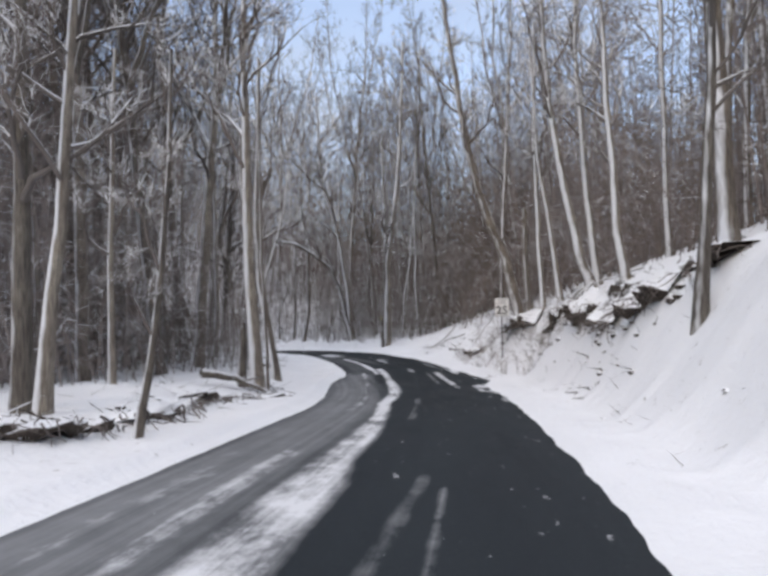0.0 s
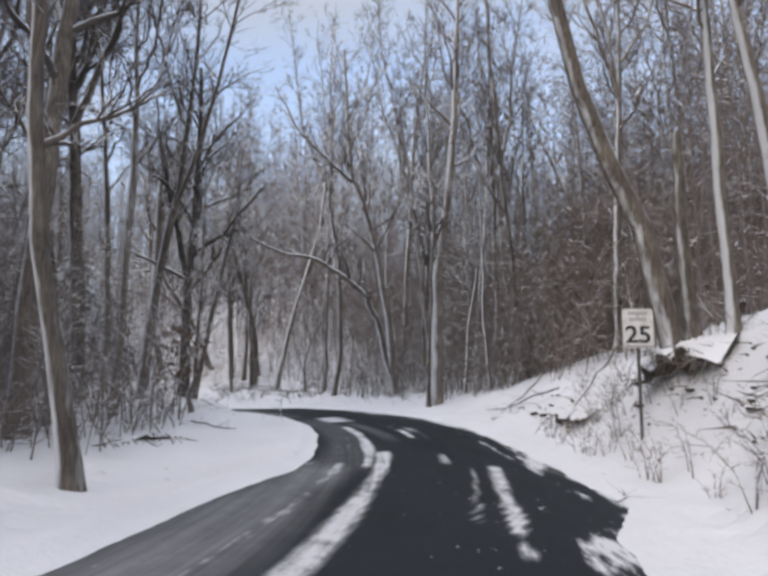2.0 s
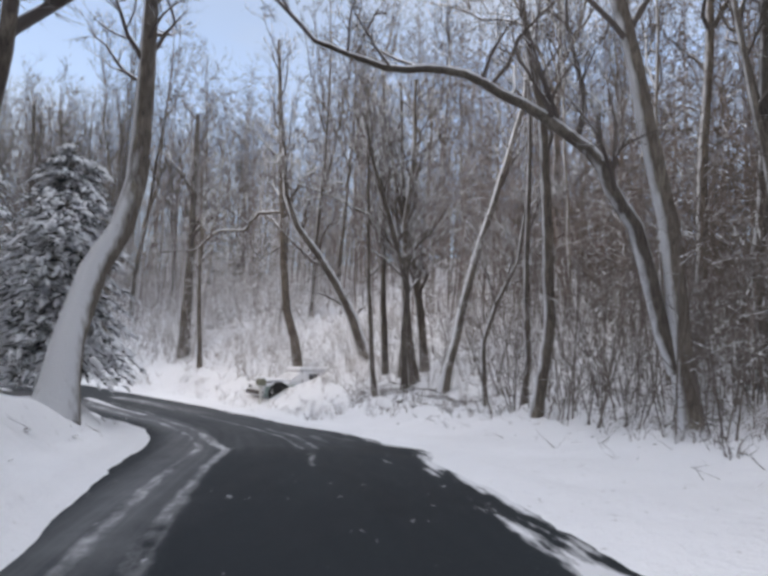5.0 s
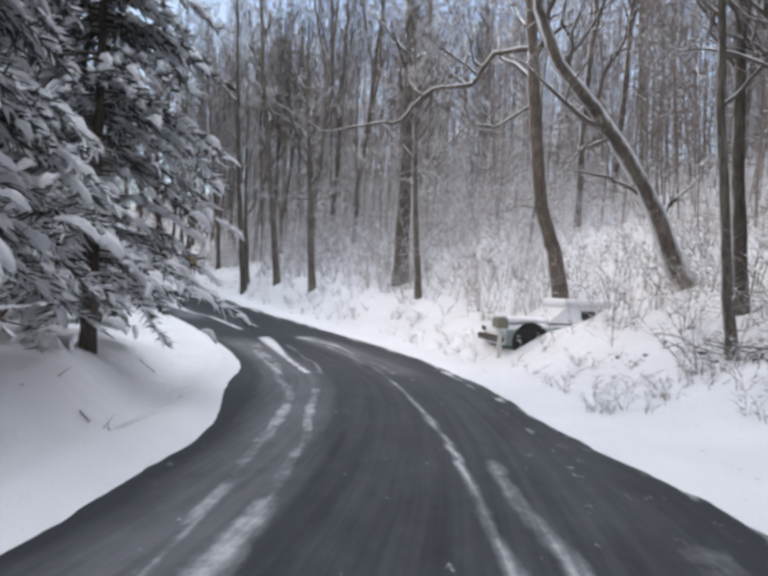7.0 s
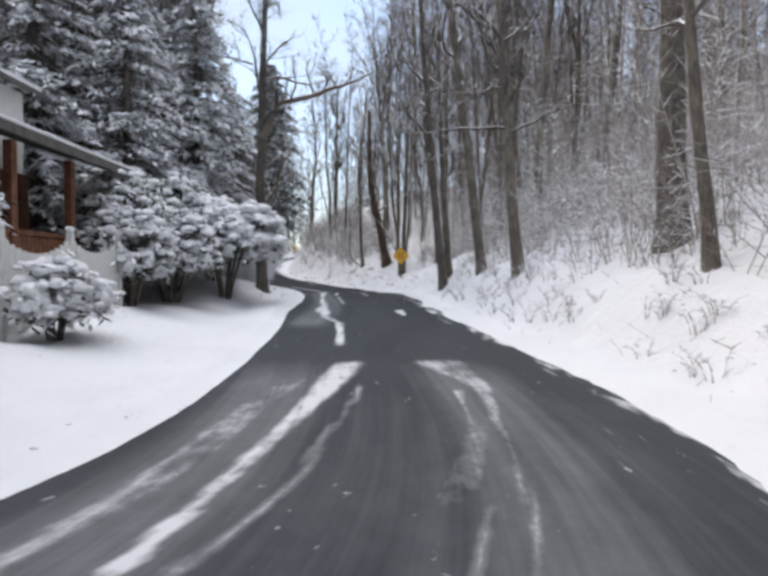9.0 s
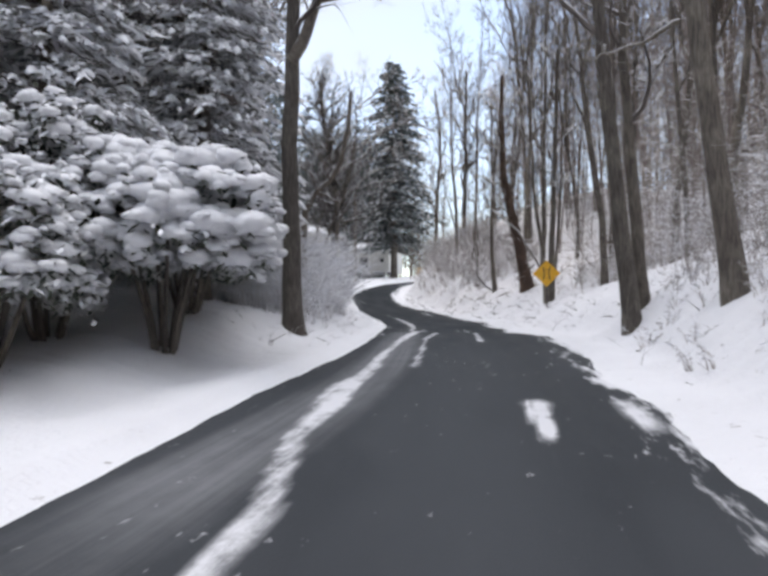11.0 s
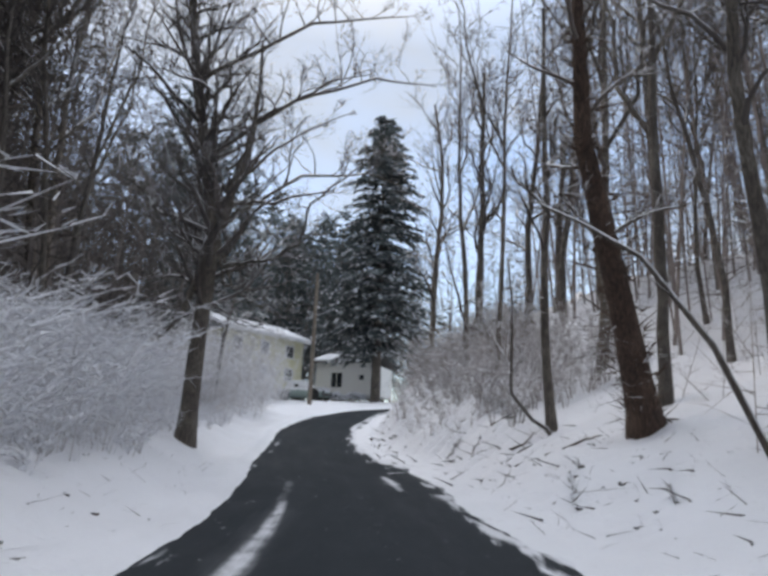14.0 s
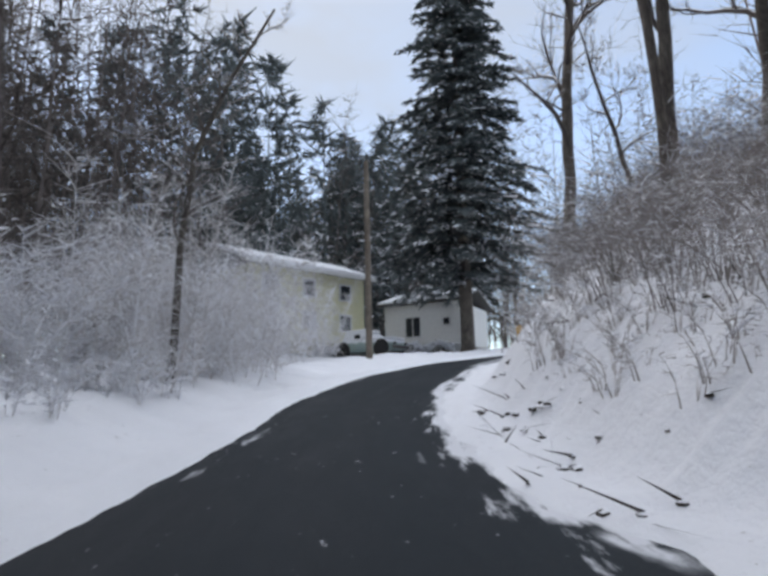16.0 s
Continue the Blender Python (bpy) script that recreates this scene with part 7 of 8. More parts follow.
def build_mailbox():
    x, y = -20.42, 52.3
    z = spot(x, y)
    box = new("mailbox")
    box.matrix_basis = pose(x, y, z, 0, 0, 60)
    part("post", block((0.1, 0.1, 1.1), (0, 0, 0.3), 0.01), M_VINYL, box, "white post")
    part("arm", block((0.09, 0.62, 0.09), (0, 0, 0.78), 0.01), M_VINYL, box)
    prof = [(-0.15, 0), (-0.15, 0.18)] + [(0.15 * math.cos(radians(180 - a)), 0.18 + 0.13 * math.sin(radians(180 - a))) for a in (30, 60, 90, 120, 150)] + [(0.15, 0.18), (0.15, 0)]
    bm = plate([(px, pz + 0.83) for px, pz in prof], 0.55)
    part("body", bm, M_OLIVE, box, "olive-grey metal box")
    part("flag", block((0.01, 0.05, 0.18), (0.16, 0.1, 1.02), 0.003), M_POST, box)
    part("snow_cap", block((0.24, 0.5, 0.07), (0, 0, 1.15), 0.03), M_SNOW, box)
    tagged(box, "olive-grey mailbox on a white post in the snowbank", "mailbox")


def build_fence():
    a, b = Vector((-26.6, 42.35, 0)), Vector((-33.97, 43.32, 0))
    way = (b - a).normalized()
    turn = math.degrees(math.atan2(way.y, way.x))
    count = 3
    step = (b - a).length / count
    fence = new("fence")
    fence.matrix_basis = pose(a.x, a.y, spot(a.x, a.y) - 0.05, 0, 0, turn)
    drop = (spot(b.x, b.y) - spot(a.x, a.y)) / (b - a).length
    for k in range(count + 1):
        p = part("post", block((0.13, 0.13, 2.0), (k * step, 0, 0.85 + k * step * drop), 0.01), M_VINYL, fence)
        part("cap", block((0.16, 0.16, 0.12), (k * step, 0, 1.91 + k * step * drop), 0.04), M_SNOW, p, "snow-topped cap")
    for k in range(count):
        boards = 12
        for n in range(boards):
            q = (n + 0.5) / boards
            high = 1.72 - 0.32 * math.sin(math.pi * q) ** 0.8
            x = (k + 0.02 + 0.96 * q) * step
            bd = part("board", block((step * 0.96 / boards - 0.006, 0.025, high), (x, 0, high / 2 + x * drop), 0.003), M_VINYL, fence)
        part("rail", block((step - 0.1, 0.05, 0.1), ((k + 0.5) * step, 0.03, 0.25 + (k + 0.5) * step * drop), 0.01), M_VINYL, fence)
    tagged(fence, "white scalloped privacy fence with snow-topped posts", "fence")


def gable_roof(length, depth, rise, over, thick, at, mat):
    """Two slopes whose ridge runs along x."""
    d, l = depth / 2 + over, length / 2 + over
    prof = [(-d, 0), (0, rise), (d, 0), (d, thick), (0, rise + thick), (-d, thick)]
    verts = [(s * l, y, z) for s in (-1, 1) for y, z in prof]
    faces = [(0, 1, 7, 6), (1, 2, 8, 7), (2, 3, 9, 8), (3, 4, 10, 9), (4, 5, 11, 10), (5, 0, 6, 11), (0, 5, 4, 1), (1, 4, 3, 2), (6, 7, 10, 11), (7, 8, 9, 10)]
    bm = bmesh.new()
    vs = [bm.verts.new((x + at[0], y + at[1], z + at[2])) for x, y, z in verts]
    for f in faces:
        bm.faces.new([vs[i] for i in f])
    bmesh.ops.recalc_face_normals(bm, faces=bm.faces[:])
    return bm


def window_on(parent, x, y, z, w, h, bars=1):
    win = part("window", block((w, 0.06, h), (x, y, z), 0.01), M_GLASS, parent, "dark window")
    for dx, dz, sx, sz in ((0, h / 2, w + 0.16, 0.09), (0, -h / 2, w + 0.2, 0.1), (-w / 2, 0, 0.09, h), (w / 2, 0, 0.09, h)):
        part("frame", block((sx, 0.1, sz), (x + dx, y - 0.01, z + dz), 0.01), M_VINYL, win)
    for k in range(bars):
        part("frame", block((0.07, 0.1, h - 0.05), (x + w * ((k + 1) / (bars + 1) - 0.5), y - 0.01, z), 0.005), M_VINYL, win)
    return win


def siding(parent, x0, x1, y, z0, z1, mat, rows, turned=False):
    """Overlapping horizontal boards on a wall that faces -y (or -x)."""
    h = (z1 - z0) / rows
    for k in range(rows):
        size = ((x1 - x0), 0.03, h * 1.04) if not turned else (0.03, (x1 - x0), h * 1.04)
        at = ((x0 + x1) / 2, y, z0 + h * (k + 0.5)) if not turned else (y, (x0 + x1) / 2, z0 + h * (k + 0.5))
        part("board", block(size, at, 0.004, None), mat, parent)




def build_house_near():
    a, b = Vector((-31.6, 41.6, 0)), Vector((-36.9, 42.65, 0))
    way = (b - a).normalized()
    house = new("house")
    house.matrix_basis = pose(b.x, b.y, -1.75, 0, 0, math.degrees(math.atan2(-way.y, -way.x)))
    # x runs back along the eave from its far end, y towards the road
    length = 12.0
    part("foundation", block((length, 3.0, 1.1), (length / 2, -1.6, 0.5), 0.02), M_BROWN_WOOD, house)
    wall = part("porch_wall", block((length, 0.12, 0.12), (length / 2, -0.15, 2.02), 0.01), M_BROWN_WOOD, house)
    for k in range(int(length / 0.16)):
        part("board", block((0.15, 0.04, 0.98), (0.08 + 0.16 * k, -0.15, 1.53), 0.004), M_BROWN_WOOD, wall)
    for k in range(6):
        part("porch_post", block((0.2, 0.2, 3.0), (0.15 + k * (length - 0.3) / 5, -0.15, 2.5), 0.015), M_BROWN_WOOD, house)
    part("back_wall", block((length, 0.2, 4.2), (length / 2, -2.9, 2.0), 0.01), M_BROWN_WOOD, house)
    part("door", block((0.95, 0.06, 2.05), (3.2, -2.78, 2.1), 0.01), M_GLASS, house)
    for x in (1.4, 5.5, 8.0):
        window_on(house, x, -2.78, 2.5, 1.1, 1.2)
    roof = bmesh.new()
    prof = [(0.55, 3.92), (-3.0, 5.1), (-3.0, 5.26), (0.55, 4.1)]
    vs = [roof.verts.new((x, y, z)) for x in (-0.5, length + 0.4) for y, z in prof]
    for f in ((0, 1, 5, 4), (1, 2, 6, 5), (2, 3, 7, 6), (3, 0, 4, 7), (3, 2, 1, 0), (4, 5, 6, 7)):
        roof.faces.new([vs[i] for i in f])
    bmesh.ops.recalc_face_normals(roof, faces=roof.faces[:])
    slope = part("porch_roof", roof, M_ROOF, house)
    part("fascia", block((length + 0.9, 0.05, 0.22), (length / 2 - 0.05, 0.57, 4.0), 0.008), M_ROOF, slope)
    part("roof_snow", block((length + 0.7, 3.7, 0.14), (length / 2, -1.22, 4.72), 0.05, (-18.4, 0, 0)), M_SNOW, slope, "blanket of snow")
    part("upper_wall", block((11.6, 6.0, 3.2), (5.1, -6.42, 5.2), 0.02), M_WHITE_SIDING, house)
    siding(house, -0.7, 10.9, -3.40, 4.9, 6.75, M_WHITE_SIDING, 12)
    siding(house, -9.42, -3.42, -0.72, 3.8, 6.75, M_WHITE_SIDING, 16, True)
    for x in (1.6, 4.6, 8.0):
        window_on(house, x, -3.37, 6.05, 0.8, 1.0)
    top = part("main_roof", gable_roof(11.6, 6.0, 1.7, 0.45, 0.16, (5.1, -6.42, 6.75), M_ROOF), M_ROOF, house)
    part("roof_snow", gable_roof(11.5, 5.9, 1.68, 0.45, 0.12, (5.1, -6.42, 6.93), M_SNOW), M_SNOW, top, "blanket of snow")
    tagged(house, "house with a red-brown porch and white upper storey under snow", "house")


def build_house_far():
    """Cream two-storey wing and a lower white front, seen at the road's end; x to the south, y away from the road."""
    house = new("house")
    # local x runs along the front, from the far corner to the near wing; local -y looks at the road
    house.matrix_basis = pose(-105.6, 44.4, 4.0, 0, 0, -103)
    part("front_wall", block((5.4, 6.0, 2.8), (2.7, -3.0, 1.4), 0.02), M_WHITE_SIDING, house)
    siding(house, 0.0, 5.4, 0.012, 0.1, 2.75, M_WHITE_SIDING, 14)
    for x, z, w, h, n in ((3.3, 1.25, 1.1, 1.35, 1), (0.9, 1.5, 0.5, 0.5, 0)):
        win = window_on(house, x, 0.05, z, w, h, n)
    low = part("front_roof", gable_roof(5.4, 6.0, 1.0, 0.4, 0.14, (2.7, -3.0, 2.8), M_ROOF), M_ROOF, house)
    part("roof_snow", gable_roof(5.3, 5.9, 1.0, 0.4, 0.14, (2.7, -3.0, 2.95), M_SNOW), M_SNOW, low, "blanket of snow")
    # the cream wing stands at an angle, its snowy eave towards the road
    wing = house.matrix_basis.inverted() @ pose(-103.1, 38.9, 4.0, 0, 0, -31.9)

    def in_wing(bm):
        bmesh.ops.transform(bm, matrix=wing, verts=bm.verts)
        return bm

    wall = part("wing_wall", in_wing(block((8.6, 7.0, 4.1), (4.1, -4.1, 2.0), 0.02)), M_CREAM, house)
    for k in range(20):
        part("board", in_wing(block((8.6, 0.03, 0.208), (4.1, -0.585, 0.1 + 0.2 * k + 0.1), 0.004)), M_CREAM, wall)
    for x in (1.4, 4.2, 7.0):
        for z in (3.1, 1.2):
            win = part("window", in_wing(block((0.9, 0.06, 1.0), (x, -0.56, z), 0.01)), M_GLASS, house, "dark window")
            for dx, dz, sx, sz in ((0, 0.5, 1.06, 0.09), (0, -0.5, 1.1, 0.1), (-0.45, 0, 0.09, 1.0), (0.45, 0, 0.09, 1.0)):
                part("frame", in_wing(block((sx, 0.1, sz), (x + dx, -0.545, z + dz), 0.01)), M_VINYL, win)
    top = part("wing_roof", in_wing(gable_roof(8.6, 7.0, 1.5, 0.6, 0.16, (4.1, -4.1, 4.0), M_ROOF)), M_ROOF, house)
    part("fascia", in_wing(block((9.7, 0.05, 0.2), (4.1, 0.02, 4.08), 0.006)), M_VINYL, top)
    part("roof_snow", in_wing(gable_roof(8.5, 6.9, 1.5, 0.6, 0.2, (4.1, -4.1, 4.17), M_SNOW)), M_SNOW, top, "blanket of snow")
    tagged(house, "cream and white house with snowy roofs at the road's end", "house")


def hedge(words, x, y, size, seed):
    broadleaf_evergreen("hedge", on_ground(x, y), size, size * 0.9, 0.05, seed, words, 3, 700, 60)


build_speed_sign()
build_warning_sign()
build_chevron_sign()
build_pole()
build_mailbox()
parked_car("pale green car half buried in snow behind the mailbox", (-20.36, 54.8, -2.12), 67.7)
parked_car("parked car under a quilt of snow before the cream house", on_ground(-102.3, 39.2), 250)
build_fence()
build_house_near()
build_house_far()
for k, (hx, hy, hs) in enumerate(((-103.4, 41.6, 0.9), (-103.2, 37.4, 0.9), (-103.0, 36.2, 0.9), (-103.9, 43.2, 0.8))):
    hedge("clipped dark bush with snow before the cream house", hx, hy, hs, 120 + k)
tag = new("tree_tag", None)
tag.matrix_basis = pose(-0.12, 37.98, 0.62, 0, 0, 20)
part("tag_plate", block((0.16, 0.012, 0.22), (0, -0.03, 0), 0.004), M_TAG, tag)
tagged(tag, "small yellow tag nailed to a dark trunk", "tag")


def stick(name, a, b, r, words, bark=None, category="fallen branch"):
    """A fallen branch lying on the snow between two places."""
    rng = random.Random(int(abs(a[0] * 13 + b[1] * 7)))
    pts = []
    for k in range(7):
        q = k / 6
        x, y = a[0] + (b[0] - a[0]) * q, a[1] + (b[1] - a[1]) * q
        lift = a[2] + (b[2] - a[2]) * q
        pts.append((x + rng.gauss(0, 0.04), y + rng.gauss(0, 0.04), spot(x, y) + lift + r * 0.6 + rng.gauss(0, 0.02)))
    s = Sticks()
    s.limb(pts, [r * (1 - 0.6 * k / 6) for k in range(7)], 7)
    for _ in range(4):
        p, t = along([Vector(p) for p in pts], rng.uniform(0.3, 0.95))
        s.spike(p, p + Vector((rng.gauss(0, 0.4), rng.gauss(0, 0.4), rng.uniform(0.0, 0.4))), r * 0.35)
    tagged(new(name, s.mesh(name, bark or M_BARK_DARK)), words, category)


FALLEN = "fallen branch half buried in the snow"
stick("fallen_log", (-4.5, 15.3, 0.3), (-3.1, 16.0, 0.05), 0.12, "fallen log lying against a tree by the ditch")
snag = Sticks()
SNAG_FOOT = spot(-3.95, 16.95)
snag.limb([(-3.95, 16.95, SNAG_FOOT - 0.15), (-3.93, 16.93, SNAG_FOOT + 0.5), (-3.9, 16.9, SNAG_FOOT + 1.2), (-3.88, 16.86, SNAG_FOOT + 1.75)], [0.15, 0.12, 0.11, 0.05], 9)
for a, b in (((0.04, 0.02), 0.22), ((-0.05, 0.03), 0.16), ((0.0, -0.05), 0.12)):
    top = Vector((-3.89 + a[0], 16.87 + a[1], SNAG_FOOT + 1.6))
    snag.spike(top, top + Vector((0.01, 0.0, b)), 0.035)
tagged(new("tree_stump", snag.mesh("tree_stump", M_BARK_DARK)), "broken dark snag behind a pale tree by the ditch", "stump")
for a, b, r in (((-4.4, 32.3, 0.9), (-4.0, 31.2, 0.0), 0.03), ((-7.2, 32.6, 0.1), (-6.2, 31.8, 0.05), 0.03), ((-5.6, 28.6, 0.15), (-4.6, 29.0, 0.02), 0.05), ((-15.3, 41.2, 0.02), (-14.9, 41.6, 0.02), 0.025),
                ((-11.2, 51.4, 0.2), (-13.6, 52.4, 0.3), 0.07), ((-12.6, 51.6, 0.15), (-15.2, 52.8, 0.1), 0.06), ((-9.4, 50.0, 0.1), (-11.4, 51.3, 0.25), 0.05), ((-14.0, 51.5, 0.1), (-16.4, 53.0, 0.2), 0.05), ((-10.2, 50.6, 0.05), (-12.4, 51.6, 0.15), 0.06), ((-13.0, 52.2, 0.1), (-14.8, 52.3, 0.1), 0.05), ((-8.6, 49.6, 0.05), (-10.0, 50.2, 0.1), 0.045),
                ((4.3, 33.2, 0.3), (2.2, 35.2, 0.1), 0.06), ((4.0, 34.0, 0.7), (2.6, 35.0, 0.0), 0.05), ((3.6, 21.5, 0.1), (3.9, 22.6, 0.0), 0.02), ((5.2, 29.0, 1.2), (4.2, 31.0, 0.1), 0.04),
                ((-63.5, 53.2, 0.2), (-62.2, 52.9, 0.1), 0.05), ((-71.5, 52.0, 0.5), (-73.2, 52.2, 0.3), 0.06), ((-69.6, 51.6, 0.1), (-70.4, 51.9, 0.1), 0.03), ((-66.6, 52.4, 0.2), (-65.9, 52.0, 0.0), 0.03)):
    stick("fallen_branch", a, b, r * 0.65, FALLEN)
vine_rng = random.Random(147)
vine = Sticks(True)
TRUNK_LINE = [Vector(v) for v in ((-65.72, 55.3, 0.3), (-65.1, 54.78, 2.68), (-64.48, 54.18, 5.1), (-64.07, 53.79, 6.72), (-63.49, 53.68, 9.14))]
for _ in range(620):
    p, t = along(TRUNK_LINE, vine_rng.random() ** 1.2 * 0.999)
    w = vine_rng.uniform(0, 6.28)
    p = p + Vector((math.cos(w), math.sin(w), 0)) * vine_rng.uniform(0.30, 0.46) * (1.1 - p.z / 16)
    way = Vector((math.cos(w) * 0.5, math.sin(w) * 0.5, vine_rng.uniform(-0.5, 0.9))) + Vector((vine_rng.gauss(0, 0.5), vine_rng.gauss(0, 0.5), 0))
    vine.spike(p, p + way * vine_rng.uniform(0.2, 0.85), vine_rng.uniform(0.008, 0.024))
tagged(new("climbing_vine", vine.mesh("climbing_vine", M_BARK_BROWN)), "bare reddish vine stems shagging a trunk on the bank", "vine", kind="stuff")
leaning = Sticks()
leaning.limb([(-61.4, 55.85, spot(-61.4, 55.85) - 0.1), (-61.75, 55.2, 1.7), (-62.18, 54.28, 3.37), (-62.95, 53.45, 4.3), (-63.79, 52.64, 5.12)], [0.062, 0.056, 0.048, 0.04, 0.02], 8)
for a, b, r in (((-62.0, 54.7, 2.6), (-61.6, 53.9, 3.1), 0.02), ((-62.7, 53.7, 4.0), (-63.5, 53.5, 3.8), 0.02), ((-63.2, 53.2, 4.6), (-63.0, 52.5, 5.2), 0.015)):
    leaning.spike(Vector(a), Vector(b), r)
tagged(new("fallen_tree", leaning.mesh("fallen_tree", M_BARK)), "slanting dead trunk with snow leaning among the roadside stems", "fallen tree")
for u, off, turn, long, r in ((15.6, 1.9, 30, 0.7, 0.05), (16.15, 1.7, 60, 0.9, 0.055), (16.3, 2.1, 75, 0.7, 0.05), (16.5, 1.5, 15, 0.5, 0.05), (16.75, 2.4, 80, 1.0, 0.05), (15.2, 2.2, 20, 0.6, 0.04), (16.9, 1.2, 45, 0.5, 0.04), (15.9, 2.6, 110, 0.8, 0.045), (16.6, 2.8, 35, 0.8, 0.045)):
    bx, by = beside(u, -off)
    stick("fallen_branch", (bx, by, 0.02), (bx - math.cos(radians(turn)) * long, by + math.sin(radians(turn)) * long, 0.04), r, FALLEN)


def soil_material():
    mat, nodes, links, bsdf = material("dark_bared_soil_under_snow", 0.95)
    grain = noise_node(nodes, links, 14.0, 5.0)
    colour = ramp(nodes, links, grain, ((0.3, (0.022, 0.017, 0.014)), (0.7, (0.07, 0.052, 0.042))))
    links.new(snowy(nodes, links, colour, 1.6, 0.45, 6.0), bsdf.inputs["Base Color"])
    bump(nodes, links, bsdf, grain, 0.9, 0.03)
    return mat


M_SOIL = soil_material()
def cut_bank(line, high, seed, words):
    """A ragged ledge of bared soil with hanging roots and snow on its lip, facing the road."""
    rng = random.Random(seed)
    steps = max(6, int(sum(math.dist(p, q) for p, q in zip(line, line[1:])) / 0.16))
    pts = [Vector((*p, 0)) for p in line]
    foot = Vector((*line[0], spot(*line[0])))
    rows = 7
    verts, roots = [], Sticks(True)
    for k in range(steps + 1):
        p, _ = along(pts, min(0.9999, k / steps))
        i, d = nearest(p.x, p.y)
        sign = -1 if d[0] > 0 else 1
        down = Vector((ROAD_L[i[0], 0] * sign, ROAD_L[i[0], 1] * sign, 0))
        base = spot(p.x, p.y)
        size = high * min(1.3, max(0.06, 0.5 + 1.5 * noise.noise((k * 0.33, seed * 1.37, 0.5)))) * math.sin(math.pi * min(1, max(0.04, k / steps))) ** 0.35
        for r in range(rows):
            v = r / (rows - 1)
            out = 0.30 - 0.1 * v + 0.22 * math.sin(math.pi * v) if r < rows - 1 else -0.7
            z = base + size * (v * 1.25 - 0.45) if r < rows - 1 else spot(p.x - down.x * 0.7, p.y - down.y * 0.7) - 0.15
            q = p + down * out * (0.5 + size)
            wob = noise.noise((q.x * 2.3, q.y * 2.3, z * 4 + seed)) * 0.34 + noise.noise((q.x * 7, q.y * 7, z * 9)) * 0.16
            q = q + down * wob
            verts.append((q.x - foot.x, q.y - foot.y, z + wob * 0.5 - foot.z))
        for _ in range(3):
            start = p + down * (0.3 + 0.3 * size) + Vector((rng.gauss(0, 0.1), rng.gauss(0, 0.1), base + size * rng.uniform(0.1, 0.75))) - foot
            way = wander(rng, start, down * 0.5 + Vector((rng.gauss(0, 0.6), rng.gauss(0, 0.6), rng.uniform(-1.2, 0.1))), rng.uniform(0.2, 0.8), 4, 0.35, -0.08)
            w = rng.uniform(0.006, 0.018)
            roots.limb(way, [w * (1 - 0.18 * n) for n in range(5)], 4)
    ob = new("cut_bank")
    ob.location = foot
    soil = new("soil", mesh_of("soil", verts, [f[::-1] for f in grid_faces(steps + 1, rows)] if seed % 2 else grid_faces(steps + 1, rows), M_SOIL))
    soil.parent = ob
    web = tagged(new("rootwork", roots.mesh("rootwork", M_FAR_DARK)), kind="stuff")
    web.parent = ob
    tagged(ob, words, "bank")


for k, (line, high) in enumerate((
        (((5.5, 27.2), (6.0, 25.9), (6.2, 24.8)), 0.50), (((6.1, 22.0), (6.15, 20.4)), 0.36), (((6.15, 18.9), (5.75, 17.6), (5.95, 16.3)), 0.55), (((4.6, 29.4), (4.2, 31.2)), 0.34),
        (((5.65, 16.0), (5.5, 14.9), (5.4, 14.0)), 0.45), (((5.4, 13.5), (5.45, 12.6), (5.5, 11.6)), 0.5), (((5.7, 11.2), (5.9, 10.0)), 0.4))):
    cut_bank(line, high, 141 + 2 * k, "bared dark soil and roots under a snowy lip")
for k, (line, high) in enumerate(((((-4.9, 6.4), (-4.3, 7.4), (-4.0, 8.6)), 0.34), (((-3.9, 8.9), (-3.7, 10.2), (-3.9, 11.8)), 0.26), (((-3.9, 12.2), (-3.7, 13.6)), 0.2), (((-3.7, 14.3), (-3.0, 15.1), (-2.55, 15.7)), 0.34), (((-5.9, 24.6), (-4.9, 25.8)), 0.26))):
    cut_bank(line, high, 160 + 2 * k, "ragged dark ditch edge under snow")
for a, b, r in (((6.75, 20.2, 0.25), (5.7, 21.5, 0.03), 0.065), ((6.65, 19.8, 0.30), (5.62, 21.0, 0.03), 0.05), ((6.5, 19.4, 0.28), (5.55, 20.5, 0.02), 0.06), ((6.45, 19.0, 0.25), (5.45, 19.9, 0.02), 0.05), ((6.4, 18.6, 0.2), (5.4, 19.3, 0.02), 0.045),
                ((7.0, 22.6, 0.15), (6.2, 19.9, 0.25), 0.09), ((7.4, 17.2, 0.1), (6.2, 18.6, 0.2), 0.05)):
    stick("fallen_branch", a, b, r, "slim fallen log with snow along it leaning on the cut bank", M_BARK_WHITE)


